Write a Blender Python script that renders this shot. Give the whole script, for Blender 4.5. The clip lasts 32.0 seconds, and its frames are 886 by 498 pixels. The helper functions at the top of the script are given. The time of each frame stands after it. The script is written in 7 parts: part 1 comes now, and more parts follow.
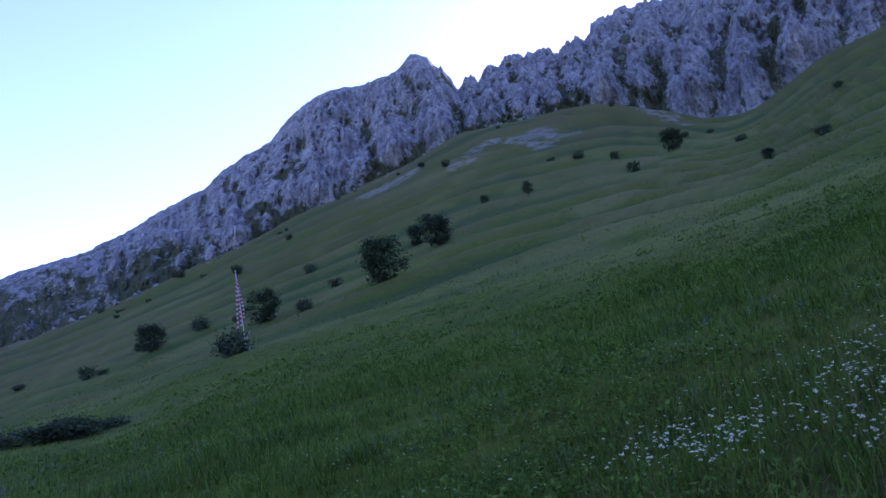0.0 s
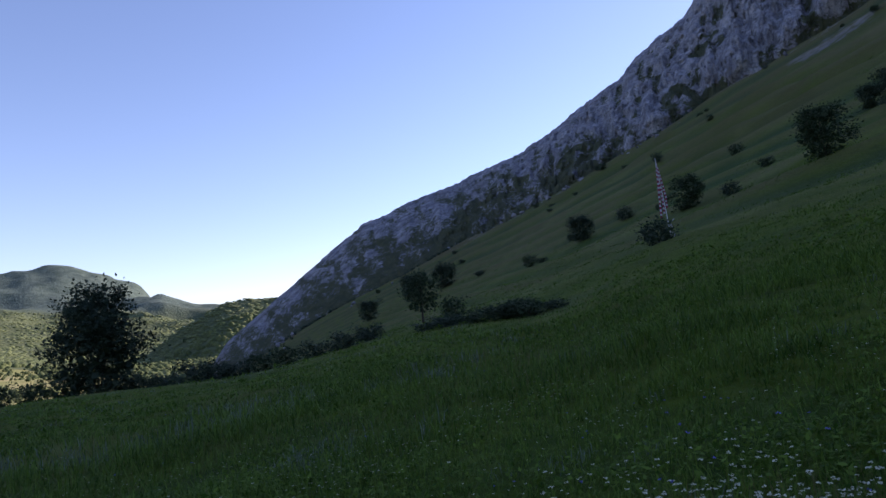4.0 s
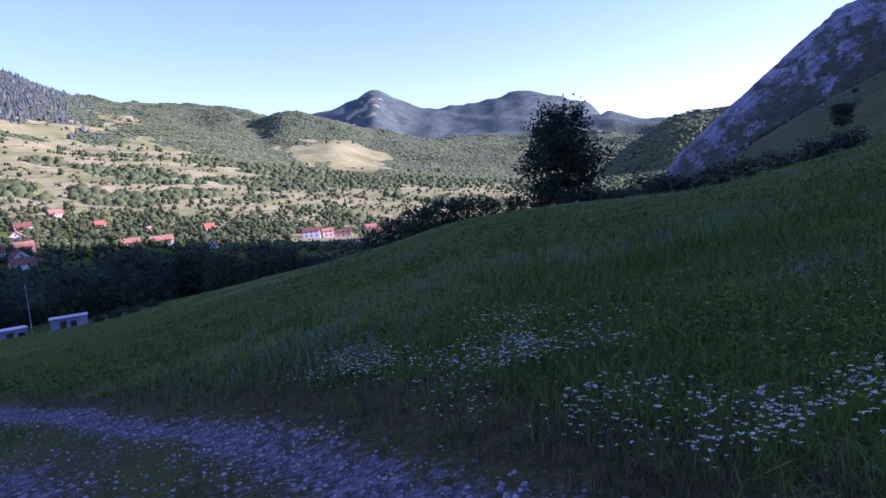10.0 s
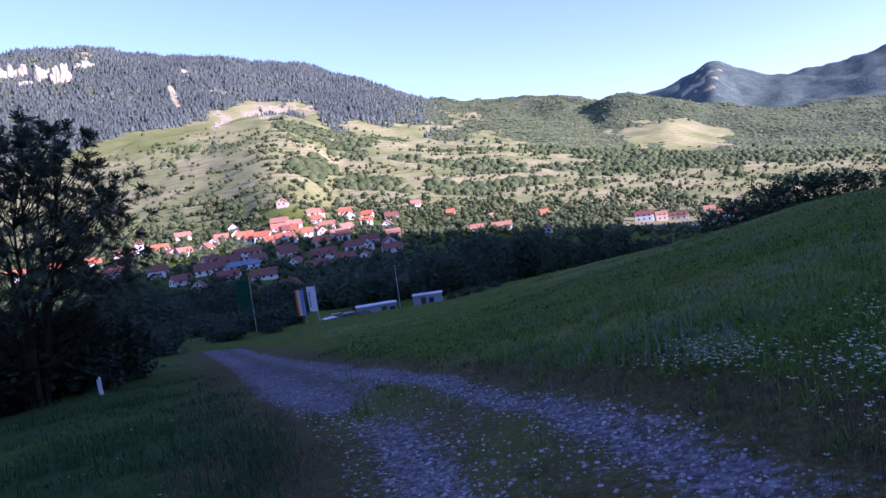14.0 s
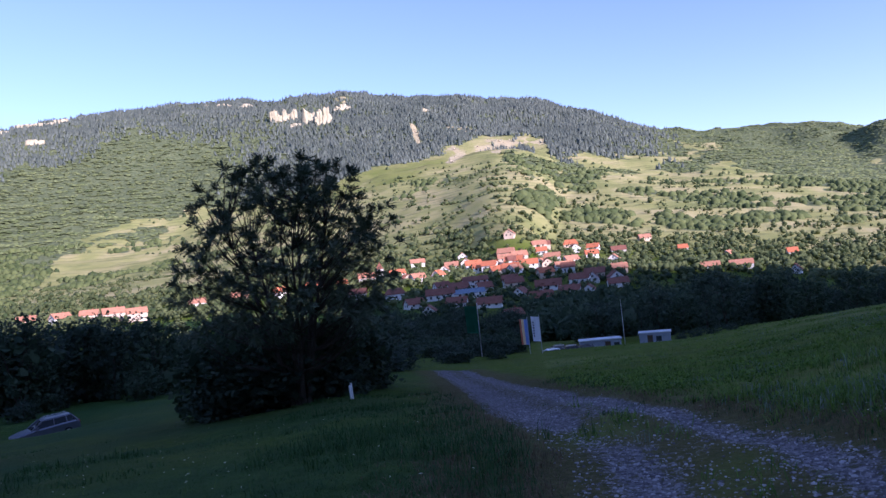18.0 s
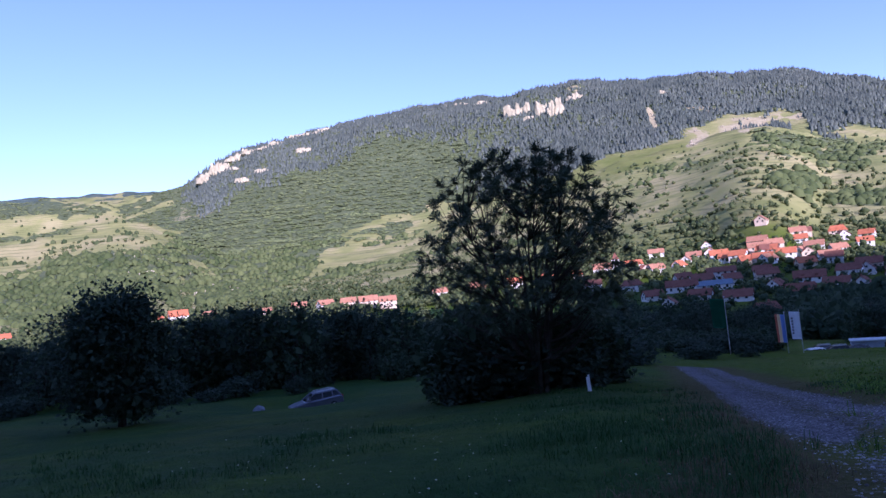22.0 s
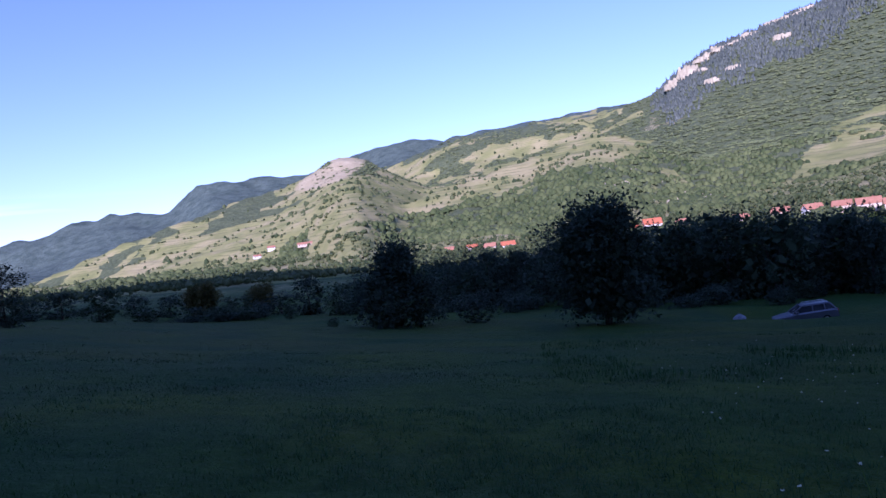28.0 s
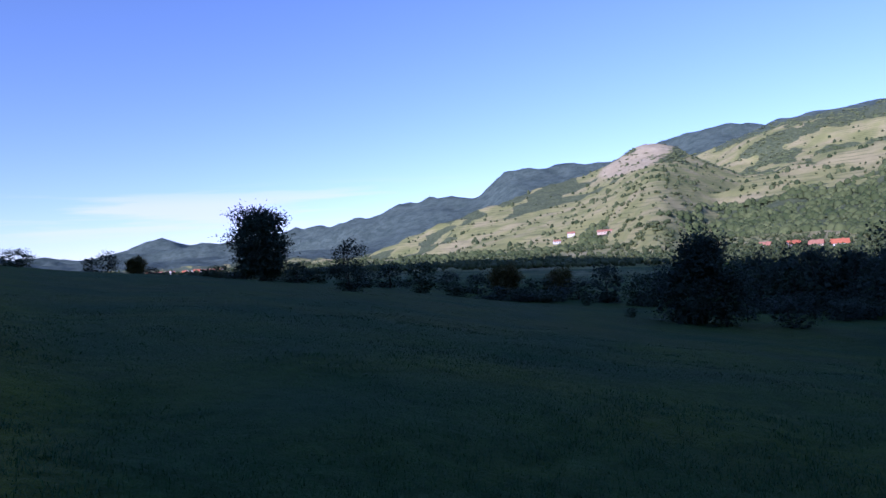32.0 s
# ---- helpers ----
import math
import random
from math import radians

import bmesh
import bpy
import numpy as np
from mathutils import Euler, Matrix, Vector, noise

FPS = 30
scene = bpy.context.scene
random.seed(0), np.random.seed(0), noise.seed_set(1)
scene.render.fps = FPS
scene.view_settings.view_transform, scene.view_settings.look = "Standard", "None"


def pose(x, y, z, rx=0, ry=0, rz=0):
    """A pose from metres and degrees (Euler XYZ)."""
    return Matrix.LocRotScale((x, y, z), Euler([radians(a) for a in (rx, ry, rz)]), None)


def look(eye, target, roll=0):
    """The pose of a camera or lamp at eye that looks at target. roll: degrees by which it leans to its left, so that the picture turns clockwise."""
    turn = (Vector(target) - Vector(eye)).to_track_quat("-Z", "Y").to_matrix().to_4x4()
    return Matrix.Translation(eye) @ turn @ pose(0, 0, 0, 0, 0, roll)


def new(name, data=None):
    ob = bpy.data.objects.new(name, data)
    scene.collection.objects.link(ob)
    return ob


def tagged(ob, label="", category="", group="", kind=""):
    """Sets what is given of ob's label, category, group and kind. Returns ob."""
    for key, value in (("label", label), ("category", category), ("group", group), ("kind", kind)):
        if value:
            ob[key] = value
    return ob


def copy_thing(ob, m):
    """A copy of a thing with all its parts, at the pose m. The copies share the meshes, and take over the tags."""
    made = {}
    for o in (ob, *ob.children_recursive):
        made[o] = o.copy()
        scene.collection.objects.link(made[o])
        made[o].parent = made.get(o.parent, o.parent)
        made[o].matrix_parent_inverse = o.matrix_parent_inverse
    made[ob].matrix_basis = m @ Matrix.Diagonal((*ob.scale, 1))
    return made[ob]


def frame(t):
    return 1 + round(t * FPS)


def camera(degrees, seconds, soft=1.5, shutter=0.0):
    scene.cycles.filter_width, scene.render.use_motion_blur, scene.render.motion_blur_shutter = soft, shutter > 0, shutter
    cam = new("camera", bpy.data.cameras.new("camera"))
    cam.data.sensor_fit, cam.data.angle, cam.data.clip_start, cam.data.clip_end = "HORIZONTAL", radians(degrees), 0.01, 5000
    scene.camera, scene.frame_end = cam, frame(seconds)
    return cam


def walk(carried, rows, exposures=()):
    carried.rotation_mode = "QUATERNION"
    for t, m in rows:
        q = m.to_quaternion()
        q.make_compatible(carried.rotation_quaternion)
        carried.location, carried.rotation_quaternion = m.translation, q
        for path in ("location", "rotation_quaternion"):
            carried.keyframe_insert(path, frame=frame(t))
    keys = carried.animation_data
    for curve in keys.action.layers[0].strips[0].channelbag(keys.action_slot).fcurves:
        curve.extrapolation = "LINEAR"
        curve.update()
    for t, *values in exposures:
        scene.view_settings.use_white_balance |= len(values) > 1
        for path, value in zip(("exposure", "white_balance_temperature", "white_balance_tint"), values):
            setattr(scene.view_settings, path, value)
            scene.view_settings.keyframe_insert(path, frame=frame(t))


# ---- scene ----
# ---- camera and walk ----
cam = camera(66.0, 32.0)
PATH = [
    (0.0, pose(0.000, -0.000, 1.600, 102.82, 6.78, 1.68)),
    (0.5, pose(0.010, -0.025, 1.596, 102.53, 6.79, 3.90)),
    (1.0, pose(0.005, -0.007, 1.603, 102.32, 7.19, 5.87)),
    (1.5, pose(0.022, 0.138, 1.623, 100.97, 8.11, 12.33)),
    (2.0, pose(0.001, 0.164, 1.624, 100.17, 5.78, 19.97)),
    (2.5, pose(-0.006, 0.147, 1.618, 99.28, 4.95, 26.07)),
    (3.0, pose(0.002, 0.055, 1.605, 98.84, 5.05, 31.38)),
    (3.5, pose(0.023, -0.034, 1.590, 98.64, 4.67, 33.49)),
    (4.0, pose(0.012, -0.009, 1.590, 96.95, 4.45, 36.23)),
    (4.5, pose(-0.035, -0.026, 1.597, 95.73, 4.88, 40.18)),
    (6.5, pose(-0.108, -0.318, 1.625, 87.73, 4.05, 46.88)),
    (7.0, pose(-0.177, -0.339, 1.619, 87.32, 4.14, 50.32)),
    (7.5, pose(-0.202, -0.367, 1.613, 87.62, 4.26, 54.96)),
    (8.0, pose(-0.216, -0.397, 1.607, 86.67, 3.91, 59.36)),
    (8.5, pose(-0.214, -0.404, 1.602, 86.27, 4.39, 60.69)),
    (9.0, pose(-0.223, -0.398, 1.597, 86.93, 5.30, 64.55)),
    (9.5, pose(-0.217, -0.438, 1.598, 86.45, 5.12, 68.35)),
    (10.0, pose(-0.225, -0.503, 1.595, 84.69, 5.68, 72.48)),
    (10.5, pose(-0.247, -0.588, 1.594, 83.53, 5.11, 74.75)),
    (11.0, pose(-0.243, -0.619, 1.591, 83.91, 6.66, 76.09)),
    (11.5, pose(-0.236, -0.650, 1.593, 85.66, 7.15, 79.25)),
    (12.0, pose(-0.208, -0.703, 1.593, 85.42, 6.57, 81.17)),
    (12.5, pose(-0.275, -0.721, 1.593, 86.13, 8.03, 86.38)),
    (13.0, pose(-0.275, -0.734, 1.598, 86.27, 7.47, 92.89)),
    (13.5, pose(-0.265, -0.742, 1.604, 86.52, 7.34, 96.49)),
    (14.0, pose(-0.277, -0.713, 1.607, 86.67, 7.94, 99.91)),
    (14.5, pose(-0.192, -0.728, 1.618, 87.25, 7.45, 102.68)),
    (16.5, pose(0.748, -0.507, 1.580, 89.78, 6.58, 109.27)),
    (17.0, pose(0.755, -0.510, 1.586, 90.58, 6.13, 112.11)),
    (17.5, pose(0.752, -0.518, 1.589, 91.24, 5.98, 115.21)),
    (18.0, pose(0.709, -0.575, 1.586, 91.67, 6.03, 118.76)),
    (18.5, pose(0.677, -0.611, 1.589, 92.10, 5.84, 121.58)),
    (19.0, pose(0.667, -0.637, 1.583, 92.60, 6.04, 125.14)),
    (19.5, pose(0.678, -0.639, 1.582, 92.77, 5.55, 126.12)),
    (20.0, pose(0.666, -0.654, 1.581, 92.81, 5.29, 127.60)),
    (20.5, pose(0.659, -0.659, 1.583, 93.06, 5.09, 129.41)),
    (21.0, pose(0.663, -0.675, 1.582, 93.26, 5.81, 132.73)),
    (21.5, pose(0.664, -0.689, 1.583, 93.49, 6.04, 135.82)),
    (22.0, pose(0.691, -0.685, 1.582, 92.96, 5.95, 138.33)),
    (22.5, pose(0.672, -0.694, 1.585, 92.79, 5.56, 140.33)),
    (23.0, pose(0.633, -0.751, 1.587, 93.27, 5.49, 145.22)),
    (23.5, pose(0.669, -0.732, 1.588, 93.41, 6.00, 149.86)),
    (24.0, pose(0.727, -0.713, 1.588, 92.49, 6.53, 151.73)),
    (24.5, pose(0.745, -0.707, 1.590, 92.04, 6.75, 153.29)),
    (26.5, pose(0.741, -0.881, 1.589, 91.01, 6.68, 166.14)),
    (27.0, pose(0.772, -0.889, 1.593, 90.42, 6.42, 170.30)),
    (27.5, pose(0.845, -0.807, 1.584, 89.80, 6.80, 173.98)),
    (28.0, pose(0.907, -0.638, 1.582, 89.74, 7.10, 176.73)),
    (28.5, pose(0.941, -0.514, 1.608, 90.05, 7.46, 179.17)),
    (29.0, pose(0.995, -0.435, 1.632, 90.57, 5.02, 182.16)),
    (29.5, pose(1.028, -0.376, 1.647, 90.21, 5.68, 187.11)),
    (30.0, pose(1.046, -0.320, 1.624, 90.42, 5.39, 190.96)),
    (30.5, pose(1.044, -0.275, 1.623, 90.61, 5.58, 193.49)),
    (31.0, pose(1.025, -0.233, 1.624, 90.94, 4.42, 195.17)),
    (31.5, pose(1.005, -0.190, 1.617, 90.21, 4.89, 199.01)),
    (32.0, pose(0.986, -0.148, 1.608, 91.05, 3.85, 201.53)),
]
EXPOSURES = [(0.0, 1.79, 5560, 44), (1.2, 1.65, 5580, 45), (2.5, 1.18, 6000, 38), (4.0, 0.86, 6190, 34), (6.5, 1.33, 5360, 58), (7.5, 1.3, 5270, 61), (9.0, 1.15, 5120, 62), (11.0, 1.18, 5220, 58), (13.0, 1.18, 5120, 56), (15.0, 1.34, 5400, 54), (17.0, 1.13, 5510, 44), (19.0, 0.98, 5410, 42), (23.0, 0.81, 5110, 49), (28.0, 0.62, 4980, 53), (30.0, 0.5, 4890, 49), (32.0, 0.42, 4880, 45)]
walk(cam, PATH, EXPOSURES)

# ---- sky and sun ----
SUN_YAW, SUN_EL = -18.0, 21.2          # bearing counter-clockwise from +y, and height, in degrees
world = bpy.data.worlds.new("sky")
scene.world = world
world.use_nodes = True
wn, wl = world.node_tree.nodes, world.node_tree.links
wn.clear()
sky = wn.new("ShaderNodeTexSky")
sky.sky_type, sky.sun_disc = "NISHITA", False
sky.sun_elevation, sky.sun_rotation = radians(SUN_EL), radians(-SUN_YAW)
sky.altitude, sky.air_density, sky.dust_density, sky.ozone_density = 600, 1.0, 0.2, 1.6
bgd = wn.new("ShaderNodeBackground")
bgd.inputs["Strength"].default_value = 0.12
wout = wn.new("ShaderNodeOutputWorld")
# thin streaks of cloud low over the end of the valley
wtc, wsep = wn.new("ShaderNodeTexCoord"), wn.new("ShaderNodeSeparateXYZ")
wl.new(wtc.outputs["Generated"], wsep.inputs[0])
wmap, wnoise = wn.new("ShaderNodeMapping"), wn.new("ShaderNodeTexNoise")
wmap.inputs["Scale"].default_value = (3.2, 3.2, 46.0)
wmap.inputs["Rotation"].default_value = (radians(1.2), 0, 0)
wnoise.inputs["Scale"].default_value, wnoise.inputs["Detail"].default_value, wnoise.inputs["Roughness"].default_value = 1.0, 5.0, 0.55
wl.new(wtc.outputs["Generated"], wmap.inputs[0])
wl.new(wmap.outputs[0], wnoise.inputs["Vector"])


def sky_ramp(src, stops):
    r = wn.new("ShaderNodeValToRGB")
    e = r.color_ramp.elements
    while len(e) < len(stops):
        e.new(0.5)
    for el, (p, v) in zip(e, stops):
        el.position, el.color = p, (v, v, v, 1)
    wl.new(src, r.inputs[0])
    return r.outputs[0]


def sky_math(op, a, b):
    m = wn.new("ShaderNodeMath")
    m.operation = op
    for i, v in enumerate((a, b)):
        if isinstance(v, float):
            m.inputs[i].default_value = v
        else:
            wl.new(v, m.inputs[i])
    return m.outputs[0]


wdot = wn.new("ShaderNodeVectorMath")
wdot.operation = "DOT_PRODUCT"
wdot.inputs[1].default_value = (-math.sin(radians(222)), math.cos(radians(222)), 0)
wl.new(wtc.outputs["Generated"], wdot.inputs[0])
streak = sky_math("MULTIPLY", sky_ramp(wnoise.outputs["Fac"], [(0.46, 0.0), (0.60, 1.0)]), sky_ramp(wsep.outputs["Z"], [(0.05, 0.0), (0.075, 1.0), (0.10, 1.0), (0.13, 0.0)]))
streak = sky_math("MULTIPLY", streak, sky_ramp(wdot.outputs["Value"], [(0.90, 0.0), (0.97, 0.6)]))
wmix = wn.new("ShaderNodeMix")
wmix.data_type = "RGBA"
wmix.inputs[7].default_value = (6.0, 6.0, 6.3, 1)
wl.new(streak, wmix.inputs[0])
wl.new(sky.outputs[0], wmix.inputs[6])
wl.new(wmix.outputs[2], bgd.inputs[0])
wl.new(bgd.outputs[0], wout.inputs[0])
sun_data = bpy.data.lights.new("sun", "SUN")
sun_data.energy, sun_data.angle, sun_data.color = 4.5, radians(0.5), (1.0, 0.9, 0.72)
sun = new("sun", sun_data)
_d = Vector((-math.sin(radians(SUN_YAW)) * math.cos(radians(SUN_EL)), math.cos(radians(SUN_YAW)) * math.cos(radians(SUN_EL)), math.sin(radians(SUN_EL))))
sun.matrix_world = look(_d * 900, (0, 0, 0))

# ---- the lie of the land ----
# bearings in degrees counter-clockwise from +y, seen from the stand on the track; slopes as angles over the eye
EYE = 1.6


def knots(rows, soft=1.6):
    """A line of the land by bearing, distance and angle over the eye, rounded off between its knots."""
    a = np.array(rows, float)
    b = np.arange(a[0, 0], a[-1, 0] + 0.01, 0.1)
    k = np.exp(-0.5 * (np.arange(-60, 61) * 0.1 / soft) ** 2)
    k /= k.sum()
    r, e = (np.convolve(np.pad(np.interp(b, a[:, 0], a[:, i]), 60, mode="edge"), k, "valid") for i in (1, 2))
    return b, r, EYE + r * np.tan(np.radians(e))


# near meadow: bearing, distance, angle
MEADOW = knots([(-100, 50, 9), (-60, 45, 14), (-36, 45, 13), (-24, 45, 11.5), (-10, 45, 9.5), (5, 42, 6.5), (17, 40, 4.4), (26, 38, 1.5), (38, 45, 0.4), (48, 52, -1.6),
                (56, 60, -2.6), (64, 85, -2.8), (72, 85, -3.3), (80, 85, -4.9), (90, 85, -6.3), (100, 95, -7.7), (110, 85, -8.0), (120, 50, -9.0), (130, 34, -9.4), (140, 45, -9.1), (150, 50, -8.6),
                (160, 50, -8.2), (170, 55, -7.4), (180, 60, -6.3), (190, 65, -5.0), (200, 65, -3.5), (210, 60, -1.9), (220, 85, -0.1), (232, 120, 1.3), (245, 70, 4), (260, 50, 9)])
# slope foot and valley floor
FLOOR = knots([(-100, 200, 15), (-60, 200, 19), (-36, 200, 17.5), (-20, 180, 17.2), (-8, 170, 16.2), (2, 150, 13.5), (12, 150, 10.5), (24, 150, 7.2), (36, 170, 2.5), (46, 200, -1.0),
               (56, 230, -5.5), (64, 260, -6.8), (72, 280, -6.8), (80, 280, -6.5), (90, 280, -6.0), (100, 270, -5.6), (110, 260, -5.2), (120, 260, -4.6), (130, 270, -4.4), (140, 280, -4.2),
               (150, 280, -3.6), (160, 290, -3.2), (170, 300, -2.6), (180, 300, -2.2), (190, 300, -2.0), (200, 300, -1.4), (210, 300, -0.7), (220, 300, -0.6), (232, 400, 0.2), (245, 200, 4), (260, 200, 15)])
# cliff foot and far side of the village
FOOT = knots([(-100, 520, 18), (-60, 520, 22), (-36, 470, 21.9), (-32, 465, 21.2), (-28, 460, 19.0), (-24, 460, 18.4), (-20, 470, 20.2), (-15, 490, 22.0), (-5, 510, 22.0), (-1.5, 520, 21.4), (3.5, 525, 19.2), (12, 540, 16.4), (18, 540, 13.6), (24, 540, 11.3), (31, 560, 8.4), (39, 560, 5.0), (45, 580, 2.6),
              (54, 600, -2.2), (64, 620, -3.6), (72, 620, -3.6), (80, 580, -3.1), (90, 560, -1.9), (100, 540, -0.6), (110, 520, 0.3), (120, 520, 0.2), (130, 540, 0.2), (140, 560, 0.0),
              (150, 560, -0.2), (160, 580, -0.5), (170, 600, -0.7), (180, 620, -0.6), (190, 700, -0.3), (200, 800, 0.0), (210, 900, 0.1), (220, 1000, 0.1), (232, 1000, 0.6), (245, 600, 4), (260, 520, 18)])
# lower hillsides
HILLSIDE = knots([(-100, 1200, 15), (-36, 1200, 15), (0, 1200, 13), (30, 1200, 6), (45, 1200, 1.0), (54, 1300, -0.6), (64, 1400, -0.6), (72, 1400, 0.4), (80, 1400, 1.6), (90, 1400, 3.6), (100, 1400, 5.6), (107, 1450, 7.6),
                  (114, 1500, 8.6), (122, 1500, 8.4), (130, 1480, 7.4), (140, 1420, 5.0), (148, 1300, 3.4), (156, 1400, 3.8), (165, 1450, 4.0), (175, 1500, 3.6), (185, 1600, 2.6), (195, 1900, 1.2), (205, 2200, 0.6),
                  (220, 2600, 0.5), (232, 2600, 0.9), (245, 1500, 5), (260, 1200, 15)])
# the sky's edge
RIM = knots([(-100, 2400, 9), (-36, 2400, 9), (0, 2400, 8), (30, 2400, 5), (45, 2600, 2.5), (60, 3300, 3.4), (80, 3200, 4.2), (88, 3000, 7.2), (96, 2900, 8.2), (100, 2800, 9.0), (104.5, 2700, 10.7), (109, 2650, 12.3), (113.5, 2600, 13.3), (119, 2550, 14.3), (125, 2550, 14.8),
             (131, 2550, 15.0), (137, 2550, 14.7), (142, 2500, 14.1), (148.5, 2450, 13.3), (153, 2400, 12.3), (156, 2350, 11.0), (158.5, 2500, 9.5), (163, 2900, 9.3), (170, 3000, 9.1), (175, 3000, 8.4), (182, 2900, 6.3), (190, 3000, 5.0),
             (200, 3300, 3.2), (210, 3600, 1.5), (232, 4000, 1.0), (245, 3000, 5), (260, 2400, 9)], 0.7)

# ridges that stand in front of the rim: knots (bearing, distance, angle), fall towards the valley, fall behind
RIDGES = []
RIDGES.append((knots([(56, 3600, 1), (60, 3600, 5.6), (65, 3600, 7.0), (70, 3600, 6.5), (74, 3600, 6.8), (76, 3600, 7.6), (77.5, 3600, 8.8), (79, 3600, 7.8), (80.5, 3600, 7.3), (84, 3600, 6.4), (92, 3600, 5)], 0.4), 0.32, 0.5))
RIDGES.append((knots([(46, 3000, 2.6), (54, 3100, 3.9), (58, 3100, 4.9), (63, 3100, 4.2), (70, 3100, 2)], 0.4), 0.3, 0.5))
RIDGES.append((knots([(66, 2200, 0.8), (70, 2200, 2.8), (76, 2200, 4.8), (81, 2200, 6.5), (85.5, 2200, 7.0), (90, 2300, 6.4), (96, 2300, 6.0)], 0.4), 0.27, 0.4))
RIDGES.append((knots([(44, 1500, 3.0), (50, 1500, 3.9), (52, 1500, 4.1), (54, 1500, 3.7), (57, 1500, 2.0), (60, 1500, 0.0), (64, 1500, -1.5)], 0.4), 0.36, 0.5))
RIDGES.append((knots([(104, 1450, 5.5), (108.5, 1450, 8.3), (111, 1450, 9.6), (114.5, 1450, 9.8), (117, 1450, 9.1), (122, 1450, 8.6), (127, 1450, 7.6), (131, 1450, 6)], 1.3), 0.24, 0.2))
RIDGES.append((knots([(152, 1500, 3.0), (157, 1500, 5.2), (160.5, 1450, 6.7), (163.5, 1450, 7.2), (168, 1400, 6.0), (173, 1350, 5.0), (179, 1300, 3.8), (184, 1250, 1.5)], 1.3), 0.2, 0.25))
RIDGES.append((knots([(172, 2200, 4.8), (178, 2150, 6.2), (181, 2100, 7.4), (183, 2100, 8.2), (184.6, 2100, 8.4), (187, 2080, 7.0), (190, 2050, 6.0), (194, 2000, 5.2), (200, 1950, 3.8), (204, 1950, 2.2), (209, 1950, 0.4), (212, 1950, -1)], 1.3), 0.2, 0.3))
RIDGES.append((knots([(168, 3700, 7), (173, 3700, 8.6), (177.7, 3700, 9.2), (182, 3700, 8.5), (186.5, 3700, 7.4), (191, 3700, 7.5), (195, 3700, 7.6), (196.5, 3700, 6.6), (198, 3700, 5.6), (202, 3700, 5.4), (206.5, 3800, 4.5), (210, 3900, 3.9), (216, 4000, 3.1), (222, 4100, 2.4), (230, 4100, 1.9), (240, 4100, 1.5)], 0.4), 0.35, 0.5))
RIDGES.append((knots([(210, 4500, 2.4), (217, 4500, 2.8), (221, 4500, 2.7), (223.4, 4500, 3.4), (226, 4500, 2.7), (230, 4500, 2.2), (236, 4500, 1.9), (244, 4500, 1)], 0.4), 0.35, 0.5))
BASE = (MEADOW, FLOOR, FOOT, HILLSIDE, RIM)

# the cart track: centre line in metres
TRACK = np.array([(16, 4.5), (9, 2.6), (3, 0.9), (-1.5, -0.2), (-5.5, -1.4), (-8.5, -2.6), (-12.5, -4.9), (-17, -7.9), (-24, -12.0), (-33, -17.4), (-43, -23.8), (-52, -30.5)])


def fbm(x, y, scale, octaves=4, seed=0.0, rough=0.5):
    """Smooth value noise on arrays."""
    out, amp, tot = np.zeros_like(x), 1.0, 0.0
    for o in range(octaves):
        f = 2 ** o / scale
        u, v = x * f + seed * 17.3 + o * 31.7, y * f - seed * 11.1 + o * 7.9
        i, j = np.floor(u), np.floor(v)
        a, b = u - i, v - j
        a, b = a * a * a * (a * (a * 6 - 15) + 10), b * b * b * (b * (b * 6 - 15) + 10)

        def h(p, q):
            n = np.sin(p * 127.1 + q * 311.7 + o * 3.7) * 43758.5453
            return (n - np.floor(n)) * 2 - 1
        out += amp * ((h(i, j) * (1 - a) + h(i + 1, j) * a) * (1 - b) + (h(i, j + 1) * (1 - a) + h(i + 1, j + 1) * a) * b)
        tot += amp
        amp *= rough
    return out / tot


def bearing(x, y):
    b = np.degrees(np.arctan2(-x, y))
    return np.where(b < -100, b + 360, b)


def smoothstep(a, b, x):
    t = np.clip((x - a) / (b - a), 0, 1)
    return t * t * (3 - 2 * t)


def track_gap(x, y):
    """Distance to the track's centre line and the signed offset from it."""
    best, side = np.full(x.shape, 1e9), np.zeros(x.shape)
    for (ax, ay), (bx, by) in zip(TRACK[:-1], TRACK[1:]):
        dx, dy = bx - ax, by - ay
        t = np.clip(((x - ax) * dx + (y - ay) * dy) / (dx * dx + dy * dy), 0, 1)
        px, py = x - ax - t * dx, y - ay - t * dy
        dd = np.hypot(px, py)
        s = np.sign(px * dy - py * dx)
        side = np.where(dd < best, s * dd, side)
        best = np.minimum(best, dd)
    return best, side


def lanes(s):
    """The two wheel tracks, by the offset from the centre line."""
    return np.exp(-((s + 0.45) / 0.42) ** 2) + np.exp(-((s - 1.45) / 0.38) ** 2)


